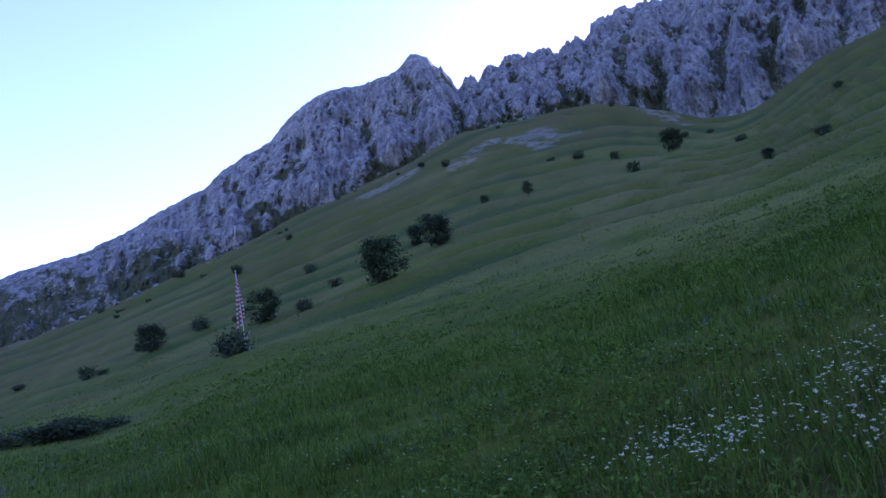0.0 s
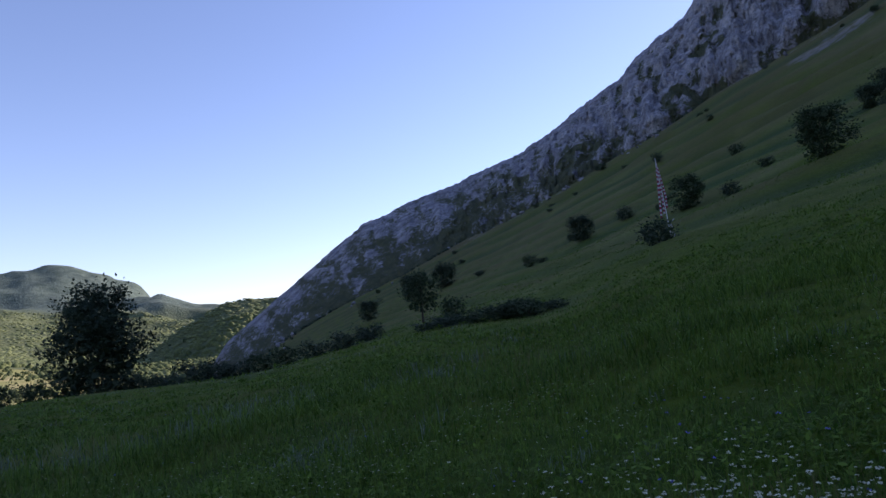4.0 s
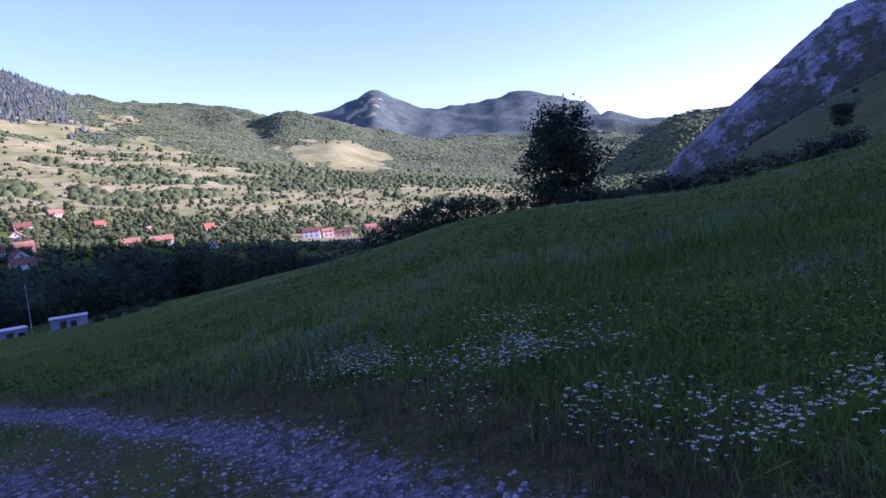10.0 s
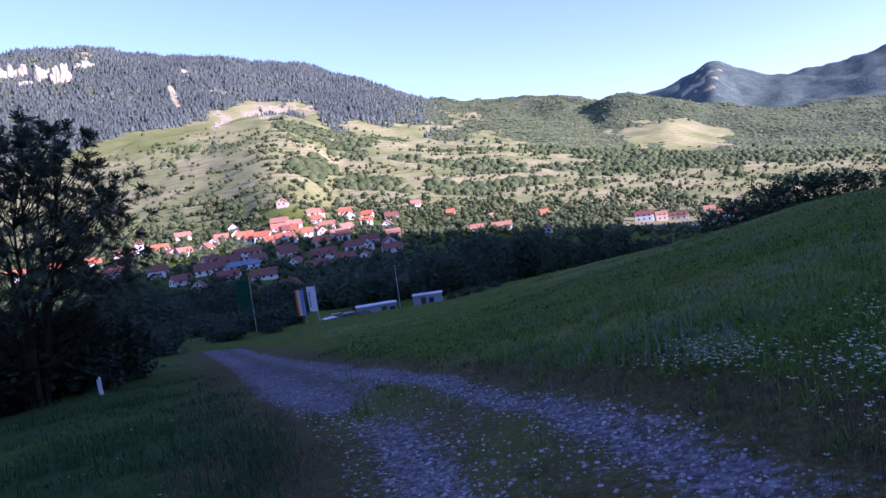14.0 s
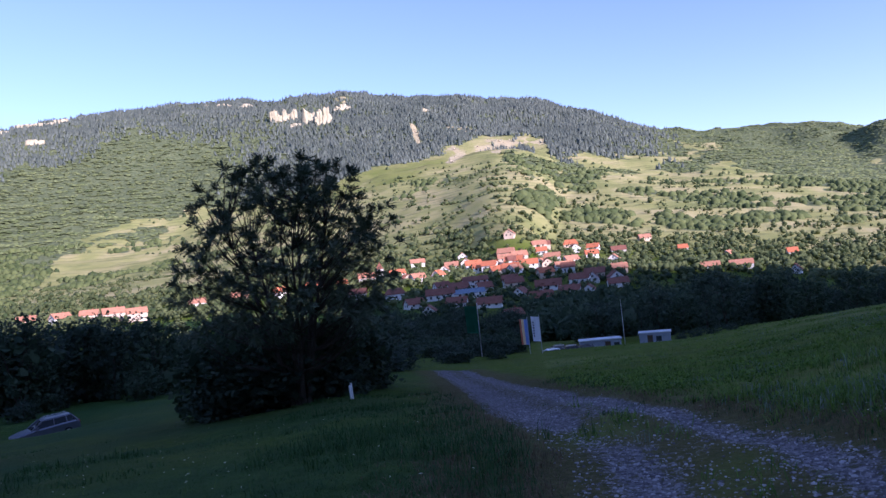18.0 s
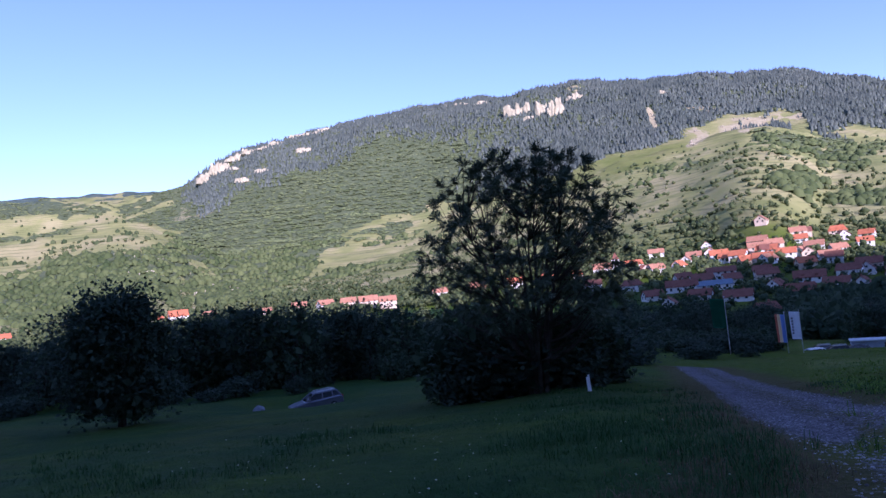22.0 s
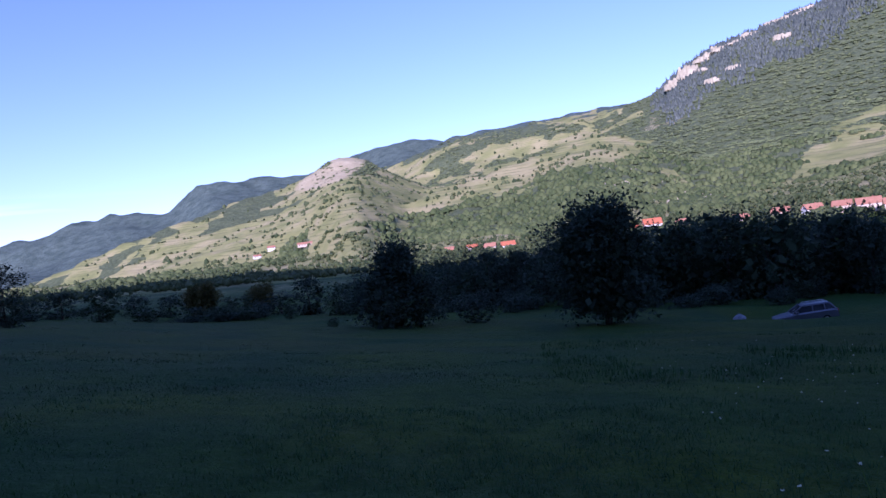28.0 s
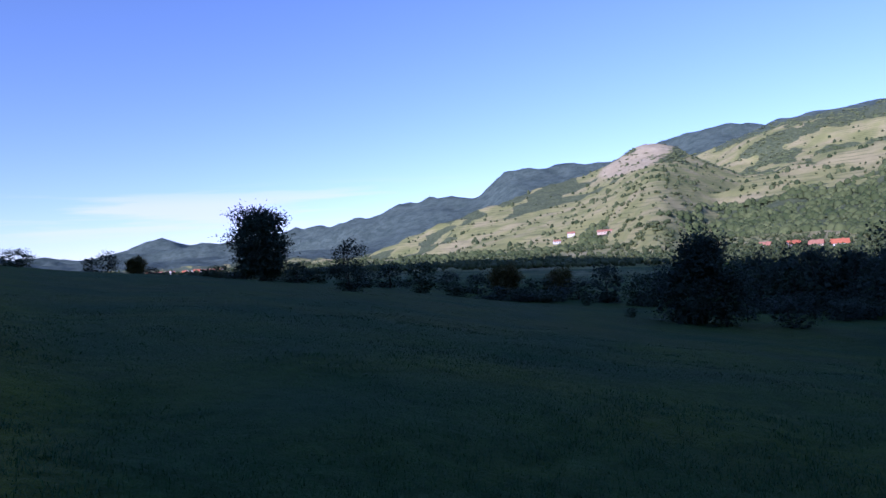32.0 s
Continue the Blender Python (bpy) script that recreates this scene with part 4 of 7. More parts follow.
def grown(rng, height, width, low, stems, shape, limbs=0, twigs=5):
    """Limbs and the tips that carry leaves. shape: share of the crown's width at a height from 0 to 1."""
    paths, tips = [], []
    for s in range(stems):
        lean = rng.normal(0, 0.07 if stems == 1 else (0.22 if stems < 5 else 0.11), 2)
        foot = np.array([rng.normal(0, 0.12 * (stems > 1)), rng.normal(0, 0.12 * (stems > 1)), -0.25])
        top = np.array([lean[0] * height * 0.7, lean[1] * height * 0.7, height * rng.uniform(0.78, 0.93)])
        t = np.linspace(0, 1, 9)[:, None]
        stem = foot + (top - foot) * t + np.cumsum(rng.normal(0, 0.012 * height, (9, 3)), 0) * t
        r0 = height * 0.020 / math.sqrt(stems)
        paths.append((stem, r0 * (1.25 - 1.15 * t[:, 0])))
        for k in range(limbs or int(15 / stems ** 0.4)):
            h = rng.uniform(low, 0.97)
            q = stem[0] + (stem[-1] - stem[0]) * h
            q = np.array([np.interp(h, t[:, 0], stem[:, c]) for c in range(3)])
            a = rng.uniform(0, 2 * np.pi)
            hh = min(q[2] / height, 1)
            reach = 0.5 * width * np.interp(hh, *shape) * rng.uniform(0.65, 1.08)
            end = np.array([math.cos(a) * reach, math.sin(a) * reach, q[2] + reach * rng.uniform(0.05, 0.75)])
            end[2] = min(end[2], height * rng.uniform(0.93, 1.02))
            u = np.linspace(0, 1, 6)[:, None]
            limb = q + (end - q) * u + np.array([0, 0, 1.0]) * (np.sin(u * np.pi) * reach * 0.10) + rng.normal(0, 0.015 * width, (6, 3)) * u
            rl = r0 * 0.42 * (1 - 0.6 * h)
            paths.append((limb, rl * (1.1 - u[:, 0])))
            for j in range(twigs):
                v = rng.uniform(0.35, 1.0)
                p = np.array([np.interp(v, u[:, 0], limb[:, c]) for c in range(3)])
                d = rng.normal(0, 1, 3) + (end - q) / (np.linalg.norm(end - q) + 1e-6) * 0.8
                e = p + d / np.linalg.norm(d) * reach * rng.uniform(0.15, 0.42)
                paths.append((np.linspace(p, e, 3), np.array([rl * 0.35, rl * 0.2, rl * 0.05])))
                tips += [e, (e + p) / 2]
            tips.append(end)
        tips.append(stem[-1])
    return paths, np.array(tips)


def foliage(rng, tips, per, spread, leaf, fronds=False):
    n = len(tips) * per
    c = np.repeat(tips, per, 0) + rng.normal(0, spread, (n, 3)) * [1, 1, 0.8]
    d = rng.normal(0, 1, (n, 3)) * [1, 1, 0.6] + (c - np.repeat(tips, per, 0)) / spread * 0.7
    up = rng.normal(0, 0.5, (n, 3)) + [0, 0, 1]
    size = leaf * rng.uniform(0.6, 1.3, n)
    if not fronds:
        return blades(c, d, up, size, size * 0.62)
    # pinnate leaf: pairs of leaflets along a drooping rib, and one at its end
    d[:, 2] = np.abs(d[:, 2]) * 0.5 - 0.1
    d /= np.linalg.norm(d, axis=1, keepdims=True)
    side = np.cross(d, up)
    side /= np.linalg.norm(side, axis=1, keepdims=True)
    vs, fs, base = [], [], 0
    for k, (along, out) in enumerate([(0.15, 1), (0.15, -1), (0.40, 1), (0.40, -1), (0.65, 1), (0.65, -1), (0.85, 0)]):
        p = c + d * (size * along)[:, None] - np.array([0, 0, 1.0]) * (size * along ** 2 * 0.35)[:, None]
        dd = d * 0.7 + side * out * 0.9 - np.array([0, 0, 0.25])
        v, f = blades(p, dd, up, size * 0.55, size * 0.2)
        vs.append(v)
        fs.append(f + base)
        base += len(v)
    return np.concatenate(vs), np.concatenate(fs)


ROUND = ([0, 0.15, 0.3, 0.6, 0.85, 1], [0.5, 0.8, 1.0, 1.0, 0.7, 0.25])
OVAL = ([0, 0.15, 0.35, 0.6, 0.85, 1], [0.55, 0.8, 1.0, 0.92, 0.55, 0.15])
BROAD = ([0, 0.2, 0.45, 0.7, 0.9, 1], [0.6, 0.9, 1.05, 0.95, 0.6, 0.3])
TIER = ([0, 0.2, 0.45, 0.6, 0.75, 1], [0.8, 1.0, 0.95, 0.6, 0.5, 0.15])




def clumps(rng, height, width, low, shape, n, per, leaf, inner=4):
    """Leaf clumps through the crown's body, mostly towards its skin."""
    u = low + (0.96 - low) * rng.uniform(0, 1, n) ** (1.15 if inner < 1 else 1.0)
    a = rng.uniform(0, 2 * np.pi, n)
    q = 0.5 * width * np.interp(u, *shape) * rng.uniform(0.15, 0.95, n) ** 0.6
    c = np.stack([np.cos(a) * q, np.sin(a) * q, u * height], 1)
    s = np.repeat(rng.uniform(0.05, 0.10, n) * width, per)
    p = np.repeat(c, per, 0) + rng.normal(0, 1, (n * per, 3)) * s[:, None] * [1, 1, 0.75]
    d = rng.normal(0, 1, (n * per, 3)) + (p - np.repeat(c, per, 0)) / s[:, None] * 0.6
    size = leaf * rng.uniform(0.6, 1.3, n * per)
    v, f = blades(p, d, rng.normal(0, 0.6, (n * per, 3)) + [0, 0, 1], size, size * 0.75)
    # the dim inside of the crown: larger sprays
    k = int(n * inner)
    u, a = rng.uniform(low, 0.88, k), rng.uniform(0, 2 * np.pi, k)
    q = 0.5 * width * np.interp(u, *shape) * rng.uniform(0, 0.68, k) ** 0.5
    p = np.stack([np.cos(a) * q, np.sin(a) * q, u * height], 1)
    w, g = blades(p, rng.normal(0, 1, (k, 3)), rng.normal(0, 1, (k, 3)), np.full(k, leaf * 2.6), np.full(k, leaf * 2.0))
    return np.concatenate([v, w]), np.concatenate([f, g + len(v)])


def tree(name, seed, height, width, low=0.2, stems=1, shape=ROUND, per=14, spread=0.4, leaf=0.3, leaves=None, fronds=False, label="", category="tree", group="", body=0, limbs=0, twigs=5):
    rng = np.random.default_rng(seed)
    ob = thing(name, (0, 0, 0), 0, label, category, group)
    paths, tips = grown(rng, height, width, low, stems, shape, limbs, twigs)
    v, f = tubes(paths, 3 if limbs else 5)
    soup("trunk", v, f, BARK, ob, True)
    v, f = foliage(rng, tips, per, spread, leaf, fronds)
    if body:
        v2, f2 = clumps(rng, height, width, max(low * 0.8, 0.03), shape, body, 34, leaf * (0.55 if fronds else 1), 0.15 if fronds else 4)
        v, f = np.concatenate([v, v2]), np.concatenate([f, f2 + len(v)])
    # draw the crown to its full height and width
    hi = np.percentile(v[:, 2], 99.7)
    v[:, 2] *= height / hi
    soup("crown", v, f, leaves or LEAF_MID, ob)
    return ob


def stand(ob, yaw, r, turn=0.0, size=1.0, sink=0.05, label=""):
    """Puts a thing on the ground at a bearing and a distance."""
    p = spot(yaw, r)
    ob.matrix_basis = pose(p.x, p.y, p.z - sink, 0, 0, turn) @ Matrix.Diagonal((size, size, size, 1))
    if label:
        ob["label"] = label
    return ob


def again(ob, yaw, r, turn=0.0, size=(1, 1, 1), label="", sink=0.05):
    p = spot(yaw, r)
    c = copy_thing(ob, pose(p.x, p.y, p.z - sink, 0, 0, turn))
    c.scale = size
    if label:
        c["label"] = label
    return c




def ash_tree(seed, height, width):
    """A many-stemmed ash: a dome of separate sprays of pinnate leaves on rising limbs, with light between them."""
    g = np.random.default_rng(seed)
    ob = thing("ash_tree", (0, 0, 0), 0, "broad ash tree with feathery leaves and several stems", "tree")
    prof = ([0, 0.28, 0.36, 0.48, 0.62, 0.77, 0.88, 0.95, 1], [0.50, 0.70, 0.92, 1.0, 1.0, 0.90, 0.74, 0.56, 0.28])
    stems, paths = [], []
    for k in range(7):
        a = k * 0.9 + g.uniform(-0.3, 0.3)
        reach = width * g.uniform(0.10, 0.26) if k else 0.3
        t = np.linspace(0, 1, 10)[:, None]
        foot = np.array([math.cos(a) * 0.35, math.sin(a) * 0.35, -0.3])
        head = np.array([math.cos(a) * reach, math.sin(a) * reach, height * g.uniform(0.68, 0.86)])
        p = foot + (head - foot) * np.concatenate([t ** 1.25, t ** 1.25, t], 1) + np.cumsum(g.normal(0, 0.05, (10, 3)), 0) * t
        stems.append(p)
        paths.append((p, 0.15 * (1.15 - t[:, 0])))
    tips = []
    while len(tips) < 450:
        u = g.uniform(0.30, 1.0)
        a, q = g.uniform(0, 2 * np.pi), g.uniform(0.05, 1.0) ** 0.55
        side = 1 + 0.10 * math.sin(3 * a + 9 * u) + 0.08 * math.sin(5 * a + 2)
        rad = 0.5 * width * np.interp(u, *prof) * q * side
        p = np.array([math.cos(a) * rad, math.sin(a) * rad, u * height * (0.97 if q < 0.6 else 1.0)])
        if all(np.sum((p - o) ** 2) > 0.17 for o in tips):
            tips.append(p)
    tips = np.array(tips)
    for p in tips:
        want = p[2] - 0.35 * np.hypot(p[0], p[1]) - 0.8
        near = min((st[np.argmin(np.abs(st[:, 2] - want))] for st in stems), key=lambda o: np.sum((p - o) ** 2))
        u = np.linspace(0, 1, 5)[:, None]
        bow = np.sin(u * np.pi) * np.linalg.norm(p - near) * 0.10
        paths.append((near + (p - near) * u - np.array([0, 0, 1.0]) * bow, 0.034 * (1.2 - u[:, 0])))
    v, f = tubes(paths, 5)
    soup("trunk", v, f, BARK, ob, True)
    per = 20
    n = len(tips) * per
    c = np.repeat(tips, per, 0)
    out = c - [0, 0, height * 0.45]
    out /= np.linalg.norm(out, axis=1, keepdims=True)
    d = out * 0.75 + g.normal(0, 0.75, (n, 3)) + [0, 0, 0.30]
    d /= np.linalg.norm(d, axis=1, keepdims=True)
    c = c + d * g.uniform(-0.15, 0.12, (n, 1))
    up = g.normal(0, 0.45, (n, 3)) + [0, 0, 1]
    side = np.cross(d, up)
    side /= np.linalg.norm(side, axis=1, keepdims=True)
    size = g.uniform(0.30, 0.54, n)
    vs, fs, base = [], [], 0
    for along in (0.22, 0.40, 0.58, 0.76, 0.90):
        for sg in (1, -1) if along < 0.9 else (0,):
            p = c + d * (size * along)[:, None] - np.array([0, 0, 1.0]) * (size * along ** 2 * 0.30)[:, None]
            v, f = blades(p, d * 0.75 + side * sg * 0.8 - np.array([0, 0, 0.30]), up, size * 0.37, size * 0.15)
            vs.append(v)
            fs.append(f + base)
            base += len(v)
    soup("crown", np.concatenate(vs), np.concatenate(fs), LEAF_ASH, ob)
    return ob


stand(ash_tree(9, 11.9, 11.0), 132.9, 34)
stand(tree("tall_tree", 5, 12.4, 10.0, 0.06, 4, OVAL, 20, 0.42, 0.40, LEAF_DARK, False, "tall dense dark green tree on the meadow's edge", body=110), 62.8, 84)
stand(tree("round_tree", 8, 9.2, 7.4, 0.12, 3, ROUND, 18, 0.42, 0.28, LEAF_DARK, False, "round dense tree with a short forked trunk", body=230), 165.2, 50)
stand(tree("bushy_tree", 11, 7.2, 7.8, 0.04, 3, TIER, 20, 0.38, 0.26, LEAF_DARK, False, "dark bushy tree with a narrow upper crown", body=150), 182.0, 57)
stand(tree("meadow_tree", 13, 8.4, 6.6, 0.10, 2, ROUND, 22, 0.36, 0.26, LEAF_DARK, False, "dense rounded tree on the crest of the meadow", body=230), 216.9, 80)
stand(tree("upright_shrub", 17, 4.4, 3.3, 0.03, 5, OVAL, 9, 0.2, 0.2, LEAF_DARK, False, "upright shrub with twiggy shoots", "shrub"), 210.3, 57)

small = [tree("field_tree", 21, 4.2, 4.0, 0.1, 2, ROUND, 16, 0.28, 0.22, LEAF_DARK, False, "small dark tree on the open slope", "tree", "trees on the slope", body=24),
         tree("field_tree", 22, 4.4, 4.6, 0.06, 3, BROAD, 16, 0.3, 0.22, LEAF_MID, False, "small spreading tree on the open slope", "tree", "trees on the slope", body=24),
         tree("field_tree", 23, 5.2, 3.6, 0.3, 1, ROUND, 7, 0.3, 0.22, LEAF_MID, False, "thin tree with an open crown on the slope", "tree", "trees on the slope", body=24)]
bush = [tree("bush", 31, 1.8, 2.6, 0.02, 4, BROAD, 8, 0.2, 0.19, LEAF_DARK, False, "low dark bush in the grass", "bush", "bushes", body=13, limbs=4, twigs=2),
        tree("bush", 32, 2.2, 2.8, 0.02, 4, ROUND, 8, 0.22, 0.20, LEAF_MID, False, "low leafy bush in the grass", "bush", "bushes", body=13, limbs=4, twigs=2)]
hedge = [tree("hedge_tree", 41, 9, 7.5, 0.06, 2, ROUND, 9, 0.5, 0.42, LEAF_DARK, False, "dark tree in the belt below the meadow", "tree", "trees of the belt", body=27, limbs=6, twigs=2),
         tree("hedge_tree", 42, 8.5, 8.0, 0.04, 3, BROAD, 8, 0.5, 0.42, LEAF_MID, False, "broad dark tree in the belt below the meadow", "tree", "trees of the belt", body=27, limbs=6, twigs=2),
         tree("hedge_tree", 43, 10, 6.5, 0.06, 1, OVAL, 12, 0.5, 0.42, LEAF_DARK, False, "slender dark tree in the belt below the meadow", "tree", "trees of the belt", body=27, limbs=6, twigs=2)]
gold = tree("sunlit_yellow_tree", 51, 4.6, 4.4, 0.05, 3, ROUND, 22, 0.35, 0.25, LEAF_GOLD, False, "yellow-green tree catching the low sun", "tree", "sunlit trees", body=60)

# (kind, bearing, distance, turn, size)
SLOPE = [(small[1], 5.4, 89, 40, 1.4), (small[0], 0.4, 133, 120, 1.55), (small[0], 2.2, 150, 10, 1.2), (small[0], -20.3, 197, 80, 1.55), (small[2], -7.8, 166, 30, 0.8), (small[0], -27.0, 94, 0, 0.4),
         (small[0], 24.0, 130, 60, 1.25), (small[1], 15.6, 112, 200, 1.22), (bush[0], 18.0, 61, 0, 1.3), (small[0], 42.3, 250, 0, 1.9), (small[2], 37.8, 62, 90, 0.92), (small[0], 38.5, 260, 33, 2.4), (small[0], 35.8, 231, 250, 2.1),
         (bush[1], 35.2, 51, 20, 0.8), (bush[0], 12.2, 110, 0, 1.2), (bush[0], 9.5, 130, 70, 1.0), (bush[1], -4.0, 190, 10, 1.2), (bush[0], -12.5, 230, 0, 1.6), (bush[1], -15.5, 210, 0, 1.3), (bush[0], 20.4, 140, 0, 1.5), (bush[1], 28.5, 130, 0, 1.1)]
used = set()
for ob, yaw, r, turn, size in SLOPE:
    if ob.name in used:
        again(ob, yaw, r, turn, (size, size, size))
    else:
        used.add(ob.name)
        stand(ob, yaw, r, turn, size)
rng = np.random.default_rng(77)
for i in range(46):
    yaw, r = rng.uniform(-38, 44), rng.uniform(110, 470)
    s = rng.uniform(0.5, 1.1) * (1 + r / 500)
    again(bush[i % 2], yaw, r, rng.uniform(0, 360), (s, s, s * rng.uniform(0.7, 1.1)), "scattered dark bush high on the slope")

for yaw, r, s in ((98.2, 108, 0.7), (99.4, 112, 0.8), (100.6, 110, 0.6), (96.8, 106, 0.6), (115.6, 82, 0.9)):
    again(bush[int(r) % 2], yaw, r, yaw * 31, (s * 1.3, s * 1.3, s), "low dark bush on the far edge of the meadow")
for i in range(20):
    yaw = rng.uniform(113.6, 125)
    r = rng.uniform(95, 106) if i % 2 else np.interp(yaw, [113, 117, 119, 125], [100, 96, 76, 62]) * rng.uniform(0.95, 1.1)
    s = rng.uniform(0.9, 1.6)
    again(bush[i % 2], yaw, r, rng.uniform(0, 360), (s * 1.3, s * 1.3, s), "dark shrub in the thicket behind the flags")
# shrubs along the meadow's edge, and the bushes round the tall tree
for i in range(16):
    yaw = rng.uniform(26.5, 38)
    s = rng.uniform(0.35, 0.6)
    again(bush[i % 2], yaw, np.interp(yaw, [25, 31, 38], [35, 37, 41]) + rng.uniform(-2, 3), rng.uniform(0, 360), (s * 1.3, s * 1.3, s * 0.75), "low shrub in the band along the meadow's edge")
for yaw, r, s, h in [(56.3, 70, 1.5, 1.25), (54.6, 72, 1.4, 1.1), (52.8, 74, 1.3, 1.0), (51.0, 70, 1.2, 0.8), (49, 68, 1.2, 0.75), (46.8, 64, 1.1, 0.75), (44.6, 60, 1.0, 0.75), (42.3, 58, 0.95, 0.7), (58.7, 82, 1.4, 1.1), (67, 86, 1.2, 1.0), (69.2, 84, 1.3, 1.1), (71.2, 84, 1.5, 1.3), (73.2, 86, 1.8, 1.5),
                     (75.2, 88, 1.9, 1.6), (77.2, 92, 1.7, 1.4), (79, 96, 1.6, 1.2), (60.5, 83, 1.3, 1.0), (65, 84, 1.4, 1.2)]:
    again(bush[int(yaw) % 2], yaw, r, yaw * 37, (s, s, h * 1.25), "dark bush in the row on the meadow's edge")

# the dark belt below the meadow: bearing, distance, height of the tops over the eye in degrees
BELT = ([78, 82, 86, 90, 94, 98, 102, 104, 108, 113, 118, 123, 128, 134, 138, 141, 147, 154, 161, 168, 174, 178], [150, 150, 150, 150, 145, 140, 140, 150, 165, 150, 130, 110, 90, 85, 85, 85, 82, 82, 84, 88, 92, 95],
        [-5.0, -4.7, -3.7, -2.8, -2.4, -2.4, -3.0, -4.2, -4.6, -4.6, -4.8, -4.0, -3.0, -2.2, -1.9, -1.7, -0.7, 0.1, -0.5, -0.1, -0.1, -0.6])
first = {h.name: False for h in hedge}
for i in range(128):
    yaw = 78 + 100 * (i + rng.uniform(0, 1)) / 128
    r = np.interp(yaw, BELT[0], BELT[1]) * rng.uniform(0.92, 1.35 if yaw < 130 else 1.18)
    p = spot(yaw, r)
    top = EYE + r * math.tan(radians(np.interp(yaw, BELT[0], BELT[2]) + 0.3 - abs(rng.normal(0, 0.9))))
    h = hedge[i % 3]
    s = max((top - p.z) / (9, 8.5, 10)[i % 3], 0.35)
    w = min(max(s, 0.75), 1.3) * rng.uniform(0.85, 1.1)
    if first[h.name]:
        again(h, yaw, r, rng.uniform(0, 360), (w, w, s))
    else:
        first[h.name] = True
        stand(h, yaw, r)
        h.scale = (w, w, s)
# a second rank where the belt is deep, between the meadow and the first houses
for i in range(76):
    yaw, r = rng.uniform(103, 129), rng.uniform(132, 235)
    w, s = rng.uniform(0.7, 1.1), rng.uniform(0.5, 0.95)
    again(hedge[i % 3], yaw, r, rng.uniform(0, 360), (w, w, s), "dark tree in the thicket above the first houses")
# lower undergrowth in front of the belt, and the thicket under the ash
for i in range(46):
    yaw = rng.uniform(118, 180)
    r = np.interp(yaw, BELT[0], BELT[1]) * rng.uniform(0.80, 0.95)
    s = rng.uniform(0.8, 1.5)
    again(bush[i % 2], yaw, r, rng.uniform(0, 360), (s * 1.2, s * 1.2, s * rng.uniform(0.7, 1.3)), "dark undergrowth at the foot of the belt")
for i in range(34):
    yaw, r = rng.uniform(127.5, 139.8), rng.uniform(34.5, 41)
    s = rng.uniform(1.2, 1.95)
    again(bush[i % 2], yaw, r, rng.uniform(0, 360), (s, s, s * 1.05), "dense dark shrub in the thicket under the ash")
# the looser row towards the end of the meadow
ROW = [(184.5, 85, 0.55), (186.5, 88, 0.6), (189.2, 86, 0.78), (191, 95, 0.6), (194.2, 96, 0.55), (199.2, 92, 0.45), (201.5, 95, 0.5), (204.5, 76, 0.55), (206.5, 90, 0.45), (208.5, 95, 0.45), (212.8, 95, 0.32), (214.6, 90, 0.42), (218.6, 84, 0.35), (219.8, 95, 0.32), (229.6, 118, 0.36), (228.4, 116, 0.42),
       (234, 90, 0.4), (236, 92, 0.45), (224.6, 125, 0.28), (226.2, 122, 0.3), (197.6, 78, 0.28), (193, 76, 0.28), (190.6, 72, 0.26), (178.4, 62, 0.3), (176, 60, 0.3), (187.2, 62, 0.14), (222.0, 130, 0.22)]
for i, (yaw, r, s) in enumerate(ROW):
    s = s * (0.78 if yaw > 186 else 1.0)
    w = s * rng.uniform(1.1, 1.9)
    again(hedge[(i * 7) % 3], yaw + rng.uniform(-0.5, 0.5), r * rng.uniform(0.95, 1.12), rng.uniform(0, 360), (w, w, s * rng.uniform(0.7, 1.1)), "dark bushy tree in the loose row past the meadow")
for i in range(26):
    yaw, r = rng.uniform(178, 222), rng.uniform(74, 108)
    s = rng.uniform(0.5, 1.0)
    again(bush[i % 2], yaw, r, rng.uniform(0, 360), (s * 1.5, s * 1.5, s * rng.uniform(0.5, 1.1)), "low bush in the loose row past the meadow")
stand(gold, 197.0, 100)
again(gold, 192.6, 105, 50, (0.9, 0.9, 1.0))
again(gold, 226.0, 128, 10, (0.7, 0.7, 0.7))

# ---- woods and hedgerows across the valley ----
LEAF_FAR = leafy("hedgerow_leaves", (0.040, 0.062, 0.024), (0.110, 0.132, 0.054), 0.01, 0.1)
LEAF_WOOD = leafy("woodland_leaves", (0.092, 0.120, 0.044), (0.168, 0.196, 0.084), 0.005, 0.0, 0.28)
_t = (1 + 5 ** 0.5) / 2
ICO = np.array([(-1, _t, 0), (1, _t, 0), (-1, -_t, 0), (1, -_t, 0), (0, -1, _t), (0, 1, _t), (0, -1, -_t), (0, 1, -_t), (_t, 0, -1), (_t, 0, 1), (-_t, 0, -1), (-_t, 0, 1)]) / math.hypot(1, _t)
ICO_F = np.array([(i, j, k) for i in range(12) for j in range(i + 1, 12) for k in range(j + 1, 12)
                  if max(np.linalg.norm(ICO[i] - ICO[j]), np.linalg.norm(ICO[j] - ICO[k]), np.linalg.norm(ICO[i] - ICO[k])) < 1.2])
for _i, (a_, b_, c_) in enumerate(ICO_F):
    if np.dot(np.cross(ICO[b_] - ICO[a_], ICO[c_] - ICO[a_]), ICO[a_]) < 0:
        ICO_F[_i] = (a_, c_, b_)


